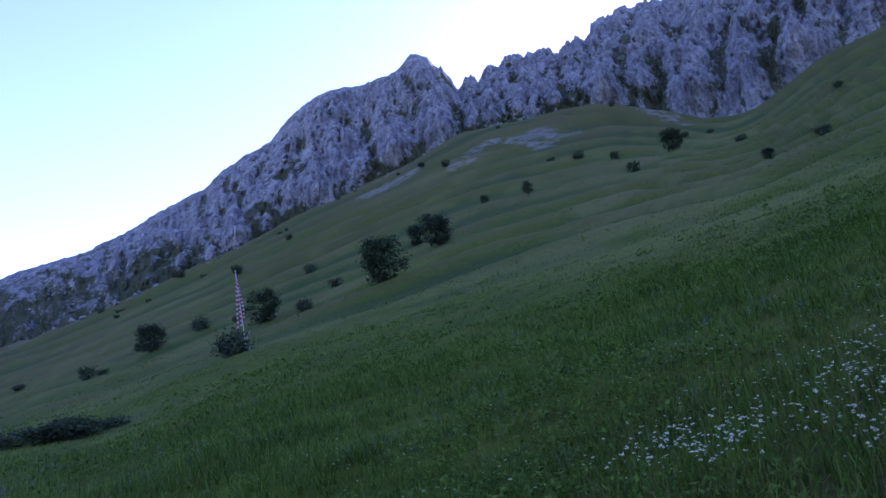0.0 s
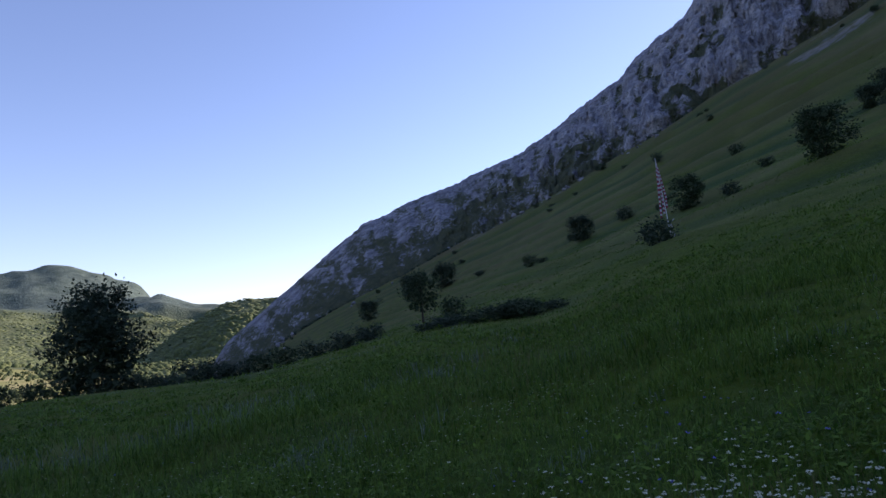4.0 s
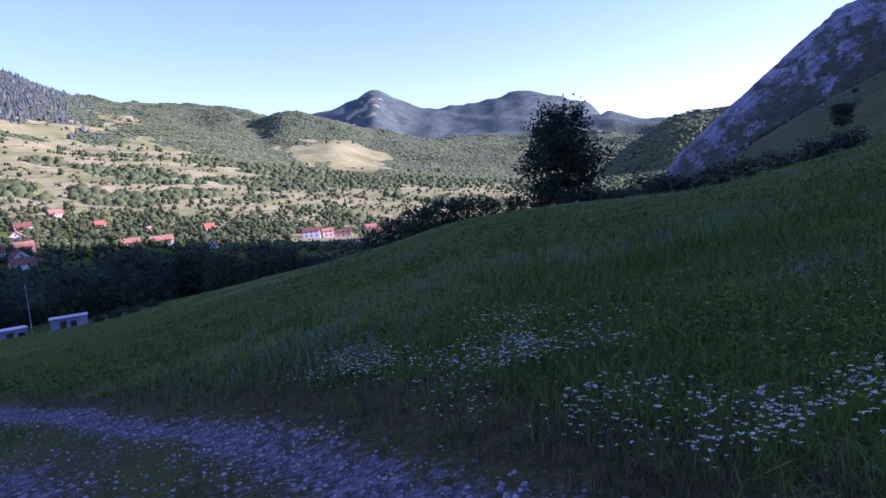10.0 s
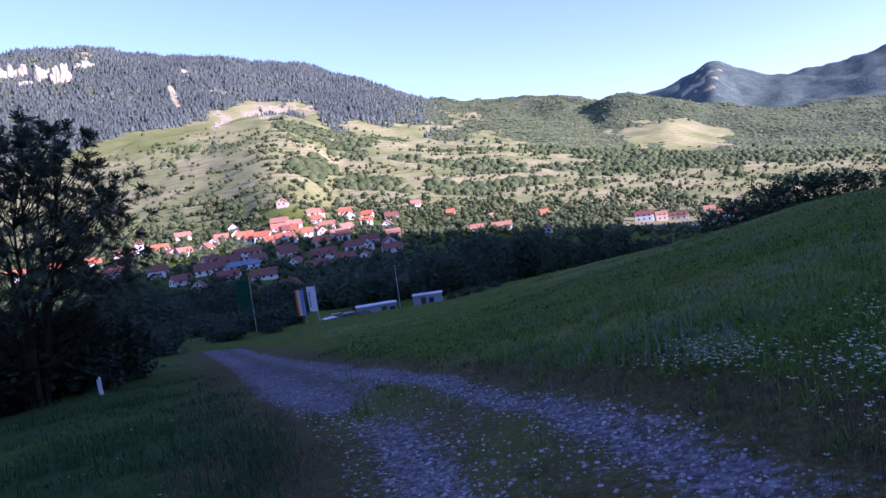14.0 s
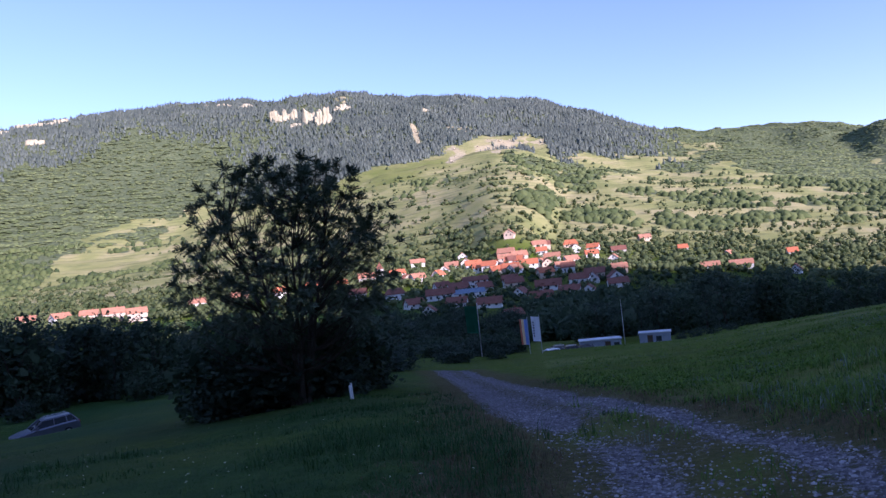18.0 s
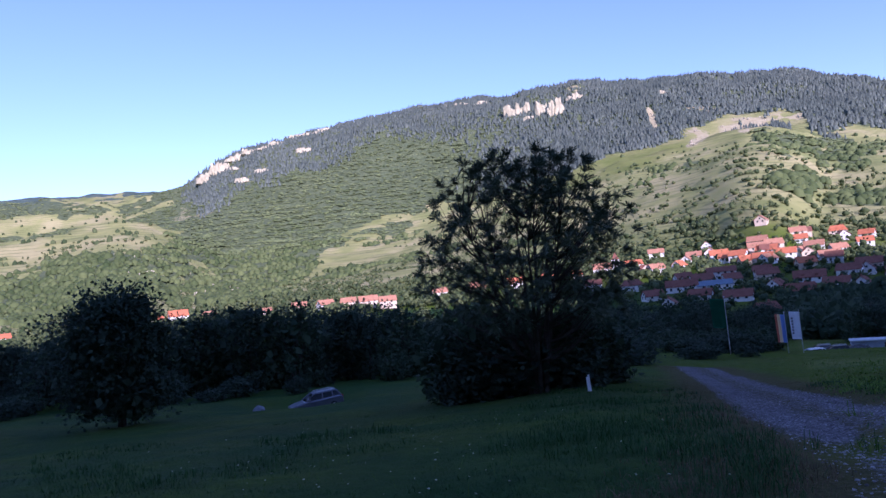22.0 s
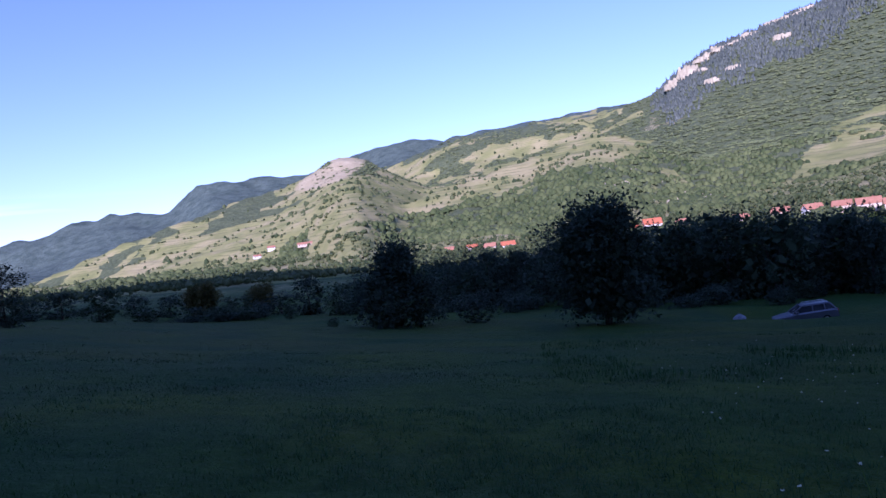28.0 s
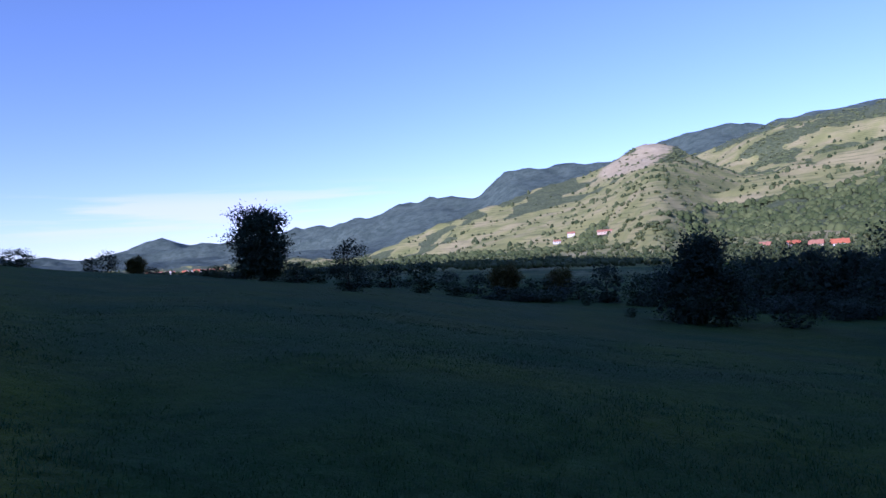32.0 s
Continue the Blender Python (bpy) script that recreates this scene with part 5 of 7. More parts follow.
def scatter(n, seed, yaw0, yaw1, r0, r1, want, power=1.0):
    """Places in a sector of the land, kept by chance as want(x, y) says."""
    g = np.random.default_rng(seed)
    yaw = np.radians(g.uniform(yaw0, yaw1, n))
    r = r0 * (r1 / r0) ** (g.uniform(0, 1, n) ** power)
    x, y = -np.sin(yaw) * r, np.cos(yaw) * r
    keep = g.uniform(0, 1, n) < want(x, y)
    return x[keep], y[keep], g


def lumps(name, x, y, g, size, tall, mat, leaves=0, label="", uneven=0.3):
    """Crowns as uneven lumps with loose sprays of leaves round them, joined in one mesh."""
    n = len(x)
    z = height(x, y)
    s = size * g.uniform(0.55, 1.35, n)
    c = np.stack([x, y, z + s * tall * 0.42], 1)
    jit = 1 + g.normal(0, uneven, (n, 12, 1))
    core = 0.36 if leaves > 5 else 0.48
    v = c[:, None] + ICO[None] * jit * (s[:, None, None] * np.array([core, core, core * tall]))
    f = (np.arange(n)[:, None, None] * 12 + ICO_F[None]).reshape(-1, 3)
    v = v.reshape(-1, 3)
    if leaves:
        m = n * leaves
        d = g.normal(0, 1, (m, 3))
        d /= np.linalg.norm(d, axis=1, keepdims=True)
        ss = np.repeat(s, leaves)
        p = np.repeat(c, leaves, 0) + d * ss[:, None] * np.array([0.42, 0.42, 0.42 * tall]) * g.uniform(0.6, 1.25, (m, 1))
        lv, lf = blades(p, d + g.normal(0, 0.6, (m, 3)), g.normal(0, 1, (m, 3)), ss * 0.27, ss * 0.22)
        f = np.concatenate([f, lf + len(v)])
        v = np.concatenate([v, lv])
    return tagged(soup(name, v, f, mat, None, leaves == 0 and uneven < 0.35), label, "trees", kind="stuff")


LEAF_BELT = leafy("belt_leaves", (0.048, 0.070, 0.024), (0.118, 0.142, 0.052), 0.008, 0.0, 0.4)
# pines; their grey tone partly holds distance haze in the colour
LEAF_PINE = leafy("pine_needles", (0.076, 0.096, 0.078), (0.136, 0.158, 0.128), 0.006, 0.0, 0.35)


def canopy(name, x, y, g, size, tall, mat, label, domed=True, sides=5):
    """Tree tops as small uneven domes, or cones, that stand on the ground, joined in one mesh."""
    n = len(x)
    z = height(x, y)
    s = size * g.uniform(0.4, 1.5, n)
    h = s * tall * g.uniform(0.75, 1.25, n)
    a = g.uniform(0, 6.3, (n, 1)) + np.arange(sides) * 2 * np.pi / sides
    layers = []
    for lift, wide in ((-0.15, 0.52), (0.62, 0.42)) if domed else ((0.0, 0.5),):
        q = wide * s[:, None] * g.uniform(0.75, 1.25, (n, sides))
        layers.append(np.stack([x[:, None] + np.cos(a) * q, y[:, None] + np.sin(a) * q, (z + lift * h - 0.5)[:, None] + g.normal(0, 0.06, (n, sides)) * h[:, None]], 2))
    layers.append(np.stack([x + g.normal(0, 0.08, n) * s, y + g.normal(0, 0.08, n) * s, z + h], 1)[:, None])
    v = np.concatenate(layers, 1)
    m = v.shape[1]
    f = []
    for k in range(sides):
        j = (k + 1) % sides
        if domed:
            f += [(k, j, sides + j), (k, sides + j, sides + k)]
        f.append((m - 1 - sides + k, m - 1 - sides + j, m - 1))
    f = (np.arange(n)[:, None, None] * m + np.array(f)[None]).reshape(-1, 3)
    return tagged(soup(name, v.reshape(-1, 3), f, mat, None, True), label, "trees", kind="stuff")


def pines(x, y):
    b = bearing(x, y)
    r = np.hypot(x, y)
    el = np.degrees(np.arctan2(height(x, y) - EYE, np.maximum(r, 1)))
    under_crest = el - np.interp(b, [130, 142, 148, 153, 157], [13.2, 12.3, 11.2, 9.6, 7.9]) + 1.6 * fbm(x, y, 130, 3, 81)
    band = 0.85 * smoothstep(-1.0, 1.0, under_crest) * smoothstep(127, 134, b) * smoothstep(159, 157, b)
    return np.maximum(smoothstep(98, 108, b) * smoothstep(137, 127, b), band) * (r > 1500)


def wood_want(x, y):
    return zones(x, y)["forest"] ** 1.5


def road_front(x, y):
    """The open ground before the guest houses on the valley road."""
    r, b = np.hypot(x, y), bearing(x, y)
    return smoothstep(75, 76.5, b) * smoothstep(86, 85, b) * (r > 465) * (r < 548)


def hedge_want(x, y):
    r, b = np.hypot(x, y), bearing(x, y)
    zz = zones(x, y)
    z = height(x, y)
    el = np.degrees(np.arctan2(z - EYE, r))
    line = np.exp(-((np.mod(z + 9 * fbm(x, y, 70, 3, 3), 17) - 4) / 2.2) ** 2)
    groves = smoothstep(0.10, 0.34, fbm(x, y, 52, 3, 15))
    orchard = smoothstep(1.4, 0.4, el) * smoothstep(104, 96, b)
    field = oval(b, el, 144.8, 3.0, 3.6, 0.75) + oval(b, el, 80.9, 3.2, 3.4, 0.95, 0.2)
    hill = smoothstep(108, 111, b) * smoothstep(131, 127, b) * smoothstep(0.8, 1.6, el)
    want = 0.03 + 0.5 * groves * (1 - 0.8 * hill) + 0.28 * line * (1 - hill) + 0.22 * orchard + 0.30 * smoothstep(760, 560, r) + 0.10 * smoothstep(150, 160, b) * smoothstep(2.5, 1, el) + 0.20 * (r > 1700) * (b > 157) * smoothstep(-0.1, 0.3, fbm(x, y, 90, 2, 77))
    field = field + road_front(x, y)
    return np.clip(want, 0, 1) * (1 - np.clip(field, 0, 1)) * (1 - zz["rock"]) * (1 - 0.9 * zz["forest"])


x, y, g = scatter(30000, 101, 56, 240, 430, 1300, hedge_want)
lumps("hedgerow_trees", x, y, g, 5.6, 0.9, LEAF_FAR, 6, "hedgerow trees and orchards over the sunlit pastures")


def terrace_want(x, y):
    r, b = np.hypot(x, y), bearing(x, y)
    z = height(x, y)
    zz = zones(x, y)
    rows = np.exp(-((np.mod(z + 5 * fbm(x, y, 110, 3, 3), 11) - 4) / 0.8) ** 2)
    return np.clip((0.03 - 0.02 * (b > 158) + (0.6 + 0.35 * (b > 158)) * rows) * smoothstep(-0.25, 0.25, fbm(x, y, 45, 2, 60)) * np.where((b > 158) & (b < 182) & (r < 1700), 0.35, 1.0), 0, 1) * (1 - zz["rock"]) * (1 - zz["forest"]) * np.maximum(smoothstep(102, 106, b) * smoothstep(132, 128, b), smoothstep(158, 162, b) * smoothstep(218, 212, b))


x, y, g = scatter(15000, 111, 100, 134, 600, 1450, terrace_want)
x2, y2, g = scatter(20000, 113, 158, 218, 800, 2300, terrace_want)
x, y = np.concatenate([x, x2]), np.concatenate([y, y2])
lumps("terrace_bushes", x, y, g, 5.2, 0.8, LEAF_FAR, 5, "rows of small bushes along the old field terraces")
x, y, g = scatter(15000, 102, 56, 242, 1200, 2400, hedge_want)
canopy("distant_hedgerows", x, y, g, 7.0, 0.8, LEAF_FAR, "bushes and hedge lines on the far hillsides")
x, y, g = scatter(42000, 103, 44, 214, 640, 1400, wood_want)
canopy("hillside_woods", x, y, g, 9.0, 0.55, LEAF_BELT, "dense broadleaf woods over the lower hills")
x, y, g = scatter(72000, 110, 44, 188, 1350, 2700, lambda x, y: wood_want(x, y) * (1 - 0.9 * pines(x, y)))
canopy("mountain_woods", x, y, g, 10.0, 0.15, LEAF_WOOD, "dense woods covering the hills and the long mountain")
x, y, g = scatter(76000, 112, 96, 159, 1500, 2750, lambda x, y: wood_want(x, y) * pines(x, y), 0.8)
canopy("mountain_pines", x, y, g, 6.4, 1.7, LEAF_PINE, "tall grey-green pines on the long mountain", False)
x, y, g = scatter(5000, 104, 60, 180, 320, 640, lambda x, y: (0.42 + 0.4 * smoothstep(0.0, 0.3, fbm(x, y, 60, 3, 16))) * (1 - road_front(x, y)))
lumps("village_trees", x, y, g, 4.6, 0.95, LEAF_FAR, 16, "garden trees between the village houses")
# darker leaves here: shade over the nearer gardens is put into the colour
x, y, g = scatter(1500, 114, 94, 132, 225, 425, lambda x, y: 0.35 + 0.5 * smoothstep(0.0, 0.3, fbm(x, y, 40, 3, 64)))
lumps("garden_trees", x, y, g, 3.8, 0.9, LEAF_MID, 20, "dark garden trees between the shaded houses")
x, y, g = scatter(2600, 105, 74, 112, 150, 330, lambda x, y: smoothstep(-0.25, 0.2, fbm(x, y, 60, 3, 17)))
lumps("valley_thicket", x, y, g, 6.0, 0.95, LEAF_MID, 24, "dark thicket of trees on the shaded valley side")
x, y, g = scatter(900, 106, 176, 236, 130, 480, lambda x, y: smoothstep(0.14, 0.35, fbm(x, y, 50, 3, 18)) * smoothstep(187, 181, bearing(x, y)))
lumps("field_hedges", x, y, g, 3.4, 0.8, LEAF_FAR, 20, "hedges between the fields of the valley floor")
x, y, g = scatter(5200, 107, -46, 52, 470, 690, lambda x, y: smoothstep(0.05, 0.4, fbm(x, y, 60, 3, 19)) * 0.5)
tagged(lumps("scrub", x, y, g, 3.2, 0.7, LEAF_DARK, 6, "dark scrub along the foot of the cliffs"), category="bushes")
def crag_want(x, y):
    return 0.16 * smoothstep(0.3, 0.9, zones(x, y)["rock"]) * (bearing(x, y) > 100) * (bearing(x, y) < 156)


x, y, g = scatter(60000, 108, 106, 188, 1200, 2700, crag_want, 0.7)
STONE_PALE = plain("pale_stone", (0.33, 0.29, 0.21), (0.52, 0.455, 0.34), 0.3, 0.9)
tagged(lumps("crags", x, y, g, 3.6, 0.95, STONE_PALE, 0, "pale limestone crags along the mountain's crest", 0.4), category="rocks")
x, y, g = scatter(1000, 109, -46, 50, 420, 640, lambda x, y: smoothstep(-0.1, 0.35, fbm(x, y, 45, 3, 53)))
tagged(lumps("boulders", x[::3], y[::3], g, 3.2, 0.8, LIMESTONE, 0, "grey boulders and outcrops under the cliffs", 0.35), category="rocks")
PALE_ROCK = plain("white_limestone", (0.27, 0.245, 0.16), (0.53, 0.475, 0.33), 0.12, 0.9, 0.1, 1.5, stretch=(1, 1, 0.4))


def outcrop(yaw, top, low, wide, seed):
    """White rock towers standing out of the wooded crest, by bearing and angles over the eye."""
    g = np.random.default_rng(seed)
    rr = np.linspace(1700, 2750, 500)
    a = radians(yaw)
    hz = height(-math.sin(a) * rr, math.cos(a) * rr)
    el = np.degrees(np.arctan2(hz - EYE, rr))
    k = int(np.argmax(el >= low)) if (el >= low).any() else int(np.argmax(el))
    r, foot = rr[k], hz[k]
    tall, span = EYE + r * math.tan(radians(top)) - foot, r * radians(wide)
    ob = tagged(new("rock_outcrop"), "white limestone towers on the wooded crest", "rock", "rocks on the crest")
    ob.matrix_basis = pose(-math.sin(a) * r, math.cos(a) * r, foot, 0, 0, yaw)
    n = max(3, int(wide * 5))
    for i in range(n):
        u = (i + 0.5) / n - 0.5 + g.normal(0, 0.05)
        h = tall * (1 - 0.4 * abs(u)) * g.uniform(0.45, 1.0)
        w = span / n * g.uniform(1.0, 1.7)
        bm = bmesh.new()
        bmesh.ops.create_icosphere(bm, subdivisions=2, radius=1)
        sh = Vector((seed * 3.1, i * 5.7, 0))
        for v in bm.verts:
            q = v.co.copy()
            m = 1 + 0.5 * noise.noise(q * 1.3 + sh) + 0.35 * noise.noise(q * 3.6 + sh)
            t = max(0.0, q.z)
            v.co = Vector((u * span + q.x * m * w * (1 - 0.1 * t), q.y * m * w * 0.8 * (1 - 0.3 * t), -3 + (q.z ** 0.35 * m * h * 0.85 if q.z > 0 else q.z * h * 0.3)))
        part("tower", bm, PALE_ROCK, ob)


for i, row in enumerate(((130.7, 14.7, 13.3, 1.9), (128.6, 14.75, 13.1, 0.7), (127.4, 14.6, 12.9, 1.1), (125.7, 14.6, 13.9, 1.1), (129.9, 13.3, 12.7, 0.7), (133.6, 14.9, 14.5, 0.7), (135.2, 14.95, 14.6, 1.0), (136.3, 15.0, 14.6, 0.8), (118.9, 13.6, 13.2, 0.5),
                         (156.7, 11.2, 10.0, 1.3), (155.6, 11.9, 10.7, 1.5), (154.3, 12.3, 11.6, 1.3), (153.1, 12.7, 12.1, 1.3), (151.9, 12.9, 12.4, 1.0), (150.6, 13.2, 12.7, 1.3), (149.4, 13.6, 13.0, 1.2), (148.2, 13.8, 13.3, 1.2), (147.0, 14.0, 13.5, 0.9),
                         (148.8, 12.6, 12.0, 0.9), (154.5, 11.3, 10.9, 0.8), (152.3, 11.0, 10.6, 1.1), (153.8, 10.4, 9.9, 1.0))):
    outcrop(*row, 70 + i)
# gravestones on the slope over the village
g = np.random.default_rng(9)
vs, fs = [], []
for i in range(130):
    p = spot(g.uniform(154.5, 163), g.uniform(820, 1080))
    w, h, a = g.uniform(1.0, 2.2), g.uniform(1.5, 4.0), g.uniform(0, 3)
    m = pose(p.x, p.y, p.z, 0, 0, math.degrees(a))
    vs += [tuple(m @ Vector((sx * w, sy * 0.5, sz))) for sz in (-0.5, h) for sx, sy in ((-0.5, -0.5), (0.5, -0.5), (0.5, 0.5), (-0.5, 0.5))]
    b0 = i * 8
    fs += [(b0, b0 + 1, b0 + 5, b0 + 4), (b0 + 1, b0 + 2, b0 + 6, b0 + 5), (b0 + 2, b0 + 3, b0 + 7, b0 + 6), (b0 + 3, b0, b0 + 4, b0 + 7), (b0 + 4, b0 + 5, b0 + 6, b0 + 7)]
tagged(soup("gravestones", vs, fs, STONE_PALE), "pale gravestones scattered on the wooded slope", "gravestones", kind="stuff")

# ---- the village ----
# brown tiles: own colour of some roofs, and shade put into the shaded ones'
TILE = [plain("brown_tiles", (0.16, 0.065, 0.045), (0.27, 0.12, 0.085), 3, 0.85, 0.2, 0.03), plain("orange_tiles", (0.40, 0.115, 0.055), (0.54, 0.19, 0.095), 3, 0.8, 0.2, 0.03),
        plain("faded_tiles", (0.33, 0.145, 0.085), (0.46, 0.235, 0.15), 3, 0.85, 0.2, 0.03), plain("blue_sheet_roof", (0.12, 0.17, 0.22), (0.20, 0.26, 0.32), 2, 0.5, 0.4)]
PLASTER = plain("lime_plaster", (0.62, 0.60, 0.57), (0.80, 0.79, 0.76), 1.2, 0.9, 0.15, 0.01)
PLASTER_WARM = plain("ochre_plaster", (0.52, 0.40, 0.30), (0.66, 0.54, 0.43), 1.2, 0.9, 0.15, 0.01)
TIMBER = plain("dark_timber", (0.05, 0.033, 0.022), (0.12, 0.08, 0.05), 8, 0.85, 0.2, 0.01, stretch=(1, 1, 0.2))
GLASS = plain("window_glass", (0.02, 0.025, 0.03), (0.05, 0.06, 0.07), 1, 0.12, 0.6)
BRICK = plain("chimney_brick", (0.22, 0.09, 0.06), (0.36, 0.17, 0.12), 8, 0.9, 0.1, 0.02)


def gable_roof(bm, w, d, z, rise, over, thick=0.18, hip=0.0):
    """A pitched roof along x with overhang and thickness; hip: how far the ridge draws in."""
    a, b = w / 2 + over, d / 2 + over
    drop = rise * over / (d / 2)
    top = [(-a, -b, z - drop), (a, -b, z - drop), (a, b, z - drop), (-a, b, z - drop), (-a + hip, 0, z + rise), (a - hip, 0, z + rise)]
    vt = [bm.verts.new((x, y, q + thick)) for x, y, q in top]
    vb = [bm.verts.new(p) for p in top]
    for f in ((0, 1, 5, 4), (2, 3, 4, 5)):
        bm.faces.new([vt[i] for i in f])
        bm.faces.new([vb[i] for i in reversed(f)])
    for f in ((3, 0, 4), (1, 2, 5)):
        if hip:
            bm.faces.new([vt[i] for i in f])
            bm.faces.new([vb[i] for i in reversed(f)])
        else:
            i, j, k = f
            bm.faces.new((vt[i], vt[k], vb[k], vb[i]))
            bm.faces.new((vt[k], vt[j], vb[j], vb[k]))
    for i, j in ((0, 1), (2, 3)) + (((1, 2), (3, 0)) if hip else ()):
        bm.faces.new((vb[i], vb[j], vt[j], vt[i]))


def house(w, d, h, rise, tiles, wall_mat, label, storeys=1, hip=0.0, dormers=0, place=(0, 0, 0), turn=0.0, cols=3, group="village houses", chimney=True, name="house"):
    ob = thing(name, place, turn, label, "house", group)
    bm = bmesh.new()
    v = [bm.verts.new(p) for p in ((-w / 2, -d / 2, -1.5), (w / 2, -d / 2, -1.5), (w / 2, d / 2, -1.5), (-w / 2, d / 2, -1.5), (-w / 2, -d / 2, h), (w / 2, -d / 2, h), (w / 2, d / 2, h), (-w / 2, d / 2, h))]
    for f in ((0, 1, 5, 4), (2, 3, 7, 6), (0, 4, 7, 3), (1, 2, 6, 5)):
        bm.faces.new([v[i] for i in f])
    if not hip:
        for x, i, j in ((-w / 2, 7, 4), (w / 2, 5, 6)):
            t = bm.verts.new((x, 0, h + rise))
            bm.faces.new((v[i], v[j], t))
    part("wall", bm, wall_mat, ob)
    bm = bmesh.new()
    gable_roof(bm, w, d, h, rise, 0.45, hip=hip)
    roof = part("roof", bm, TILE[tiles], ob)
    if chimney:
        bm = bmesh.new()
        box(bm, w * 0.2 - 0.3, -0.3 + d * 0.1, h + rise * 0.5, w * 0.2 + 0.3, 0.3 + d * 0.1, h + rise + 0.7)
        box(bm, w * 0.2 - 0.38, -0.38 + d * 0.1, h + rise + 0.62, w * 0.2 + 0.38, 0.38 + d * 0.1, h + rise + 0.78)
        part("chimney", bm, BRICK, roof)
    for i in range(dormers):
        x = (i - (dormers - 1) / 2) * w / (dormers + 0.3)
        bm = bmesh.new()
        box(bm, x - 0.8, -d / 2 + 0.4, h + 0.3, x + 0.8, 0, h + 1.5)
        part("dormer", bm, TILE[tiles], roof)
    for sgn in (-1, 1):
        for st in range(storeys):
            z = 1.0 + st * 2.8
            for i in range(cols):
                x = (i - (cols - 1) / 2) * w / (cols + 0.4)
                bm = bmesh.new()
                box(bm, x - 0.55, sgn * d / 2 - 0.05, z, x + 0.55, sgn * d / 2 + 0.06, z + 1.4)
                win = part("window", bm, GLASS, ob)
                bm = bmesh.new()
                box(bm, x - 0.7, sgn * d / 2 - 0.04, z - 0.14, x + 0.7, sgn * d / 2 + 0.14, z - 0.02)
                part("sill", bm, PLASTER, win)
    for sx in (-1, 1):
        for k, yy in enumerate((-d * 0.22, d * 0.22)):
            bm = bmesh.new()
            box(bm, sx * w / 2 - 0.05, yy - 0.5, 1.0, sx * w / 2 + 0.06, yy + 0.5, 2.4)
            part("window", bm, GLASS, ob)
        if rise > 2.2 and not hip:
            bm = bmesh.new()
            box(bm, sx * w / 2 - 0.05, -0.45, h + 0.4, sx * w / 2 + 0.06, 0.45, h + 1.4)
            part("window", bm, GLASS, ob, "small attic window")
    return ob


def facing(yaw, extra=0.0):
    """The turn at which a house shows its long side to the hillside."""
    return yaw + extra


def village_house(yaw, r, w, d, h, rise, tiles, warm, storeys, hip, off, dorm, label):
    """A house by bearing and distance: width, depth, wall height, rise, tiles, warm walls, storeys, hip, turn off the hillside, dormers."""
    if r < 620:
        w, d, h, rise = w * 0.76, d * 0.76, h * 0.86, rise * 0.80
    if yaw < 85:
        r += 22
    house(w, d, h, rise, tiles, PLASTER_WARM if warm else PLASTER, label, storeys, hip, dorm, spot(yaw, r), facing(yaw, off), cols=max(2, min(6, int(w / 3.6))))


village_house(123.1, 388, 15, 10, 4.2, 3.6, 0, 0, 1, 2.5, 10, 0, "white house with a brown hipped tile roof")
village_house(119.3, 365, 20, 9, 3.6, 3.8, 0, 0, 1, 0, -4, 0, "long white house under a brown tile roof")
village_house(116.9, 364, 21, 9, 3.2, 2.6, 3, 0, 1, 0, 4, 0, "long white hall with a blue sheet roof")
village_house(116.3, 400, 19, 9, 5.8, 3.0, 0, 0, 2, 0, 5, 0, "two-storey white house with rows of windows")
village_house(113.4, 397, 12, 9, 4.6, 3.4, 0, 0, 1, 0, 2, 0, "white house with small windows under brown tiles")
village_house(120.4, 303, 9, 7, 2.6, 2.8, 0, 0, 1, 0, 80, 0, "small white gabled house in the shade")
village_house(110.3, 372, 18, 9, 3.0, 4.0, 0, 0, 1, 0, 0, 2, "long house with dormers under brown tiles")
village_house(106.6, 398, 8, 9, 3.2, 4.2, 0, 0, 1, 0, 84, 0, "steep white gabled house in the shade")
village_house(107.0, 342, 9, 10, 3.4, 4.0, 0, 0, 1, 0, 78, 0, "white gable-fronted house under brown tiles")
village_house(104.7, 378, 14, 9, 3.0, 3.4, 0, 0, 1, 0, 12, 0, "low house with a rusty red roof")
village_house(115.3, 318, 15, 8, 2.6, 3.4, 0, 0, 1, 0, -8, 0, "low house with a brown roof")
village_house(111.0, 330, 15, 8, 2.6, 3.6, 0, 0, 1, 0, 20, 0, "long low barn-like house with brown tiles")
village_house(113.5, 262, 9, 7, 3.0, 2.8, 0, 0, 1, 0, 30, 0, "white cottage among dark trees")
village_house(118.0, 330, 13, 8, 2.6, 3.2, 0, 0, 1, 0, -14, 0, "low house with a brown tile roof")
village_house(112.6, 352, 13, 8, 2.8, 3.4, 0, 0, 1, 0, 70, 0, "shaded house with brown tiles")
village_house(108.6, 352, 14, 8, 2.8, 3.2, 0, 0, 1, 0, -10, 0, "shaded house with dark brown tiles")
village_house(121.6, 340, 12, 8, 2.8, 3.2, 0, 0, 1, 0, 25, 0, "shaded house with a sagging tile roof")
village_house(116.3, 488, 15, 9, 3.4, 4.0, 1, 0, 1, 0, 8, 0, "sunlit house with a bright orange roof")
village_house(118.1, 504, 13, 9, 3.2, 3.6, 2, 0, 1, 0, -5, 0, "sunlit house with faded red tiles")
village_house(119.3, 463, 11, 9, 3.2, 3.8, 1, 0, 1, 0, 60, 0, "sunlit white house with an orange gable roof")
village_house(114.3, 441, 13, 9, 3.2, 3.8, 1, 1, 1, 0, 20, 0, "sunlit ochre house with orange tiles")
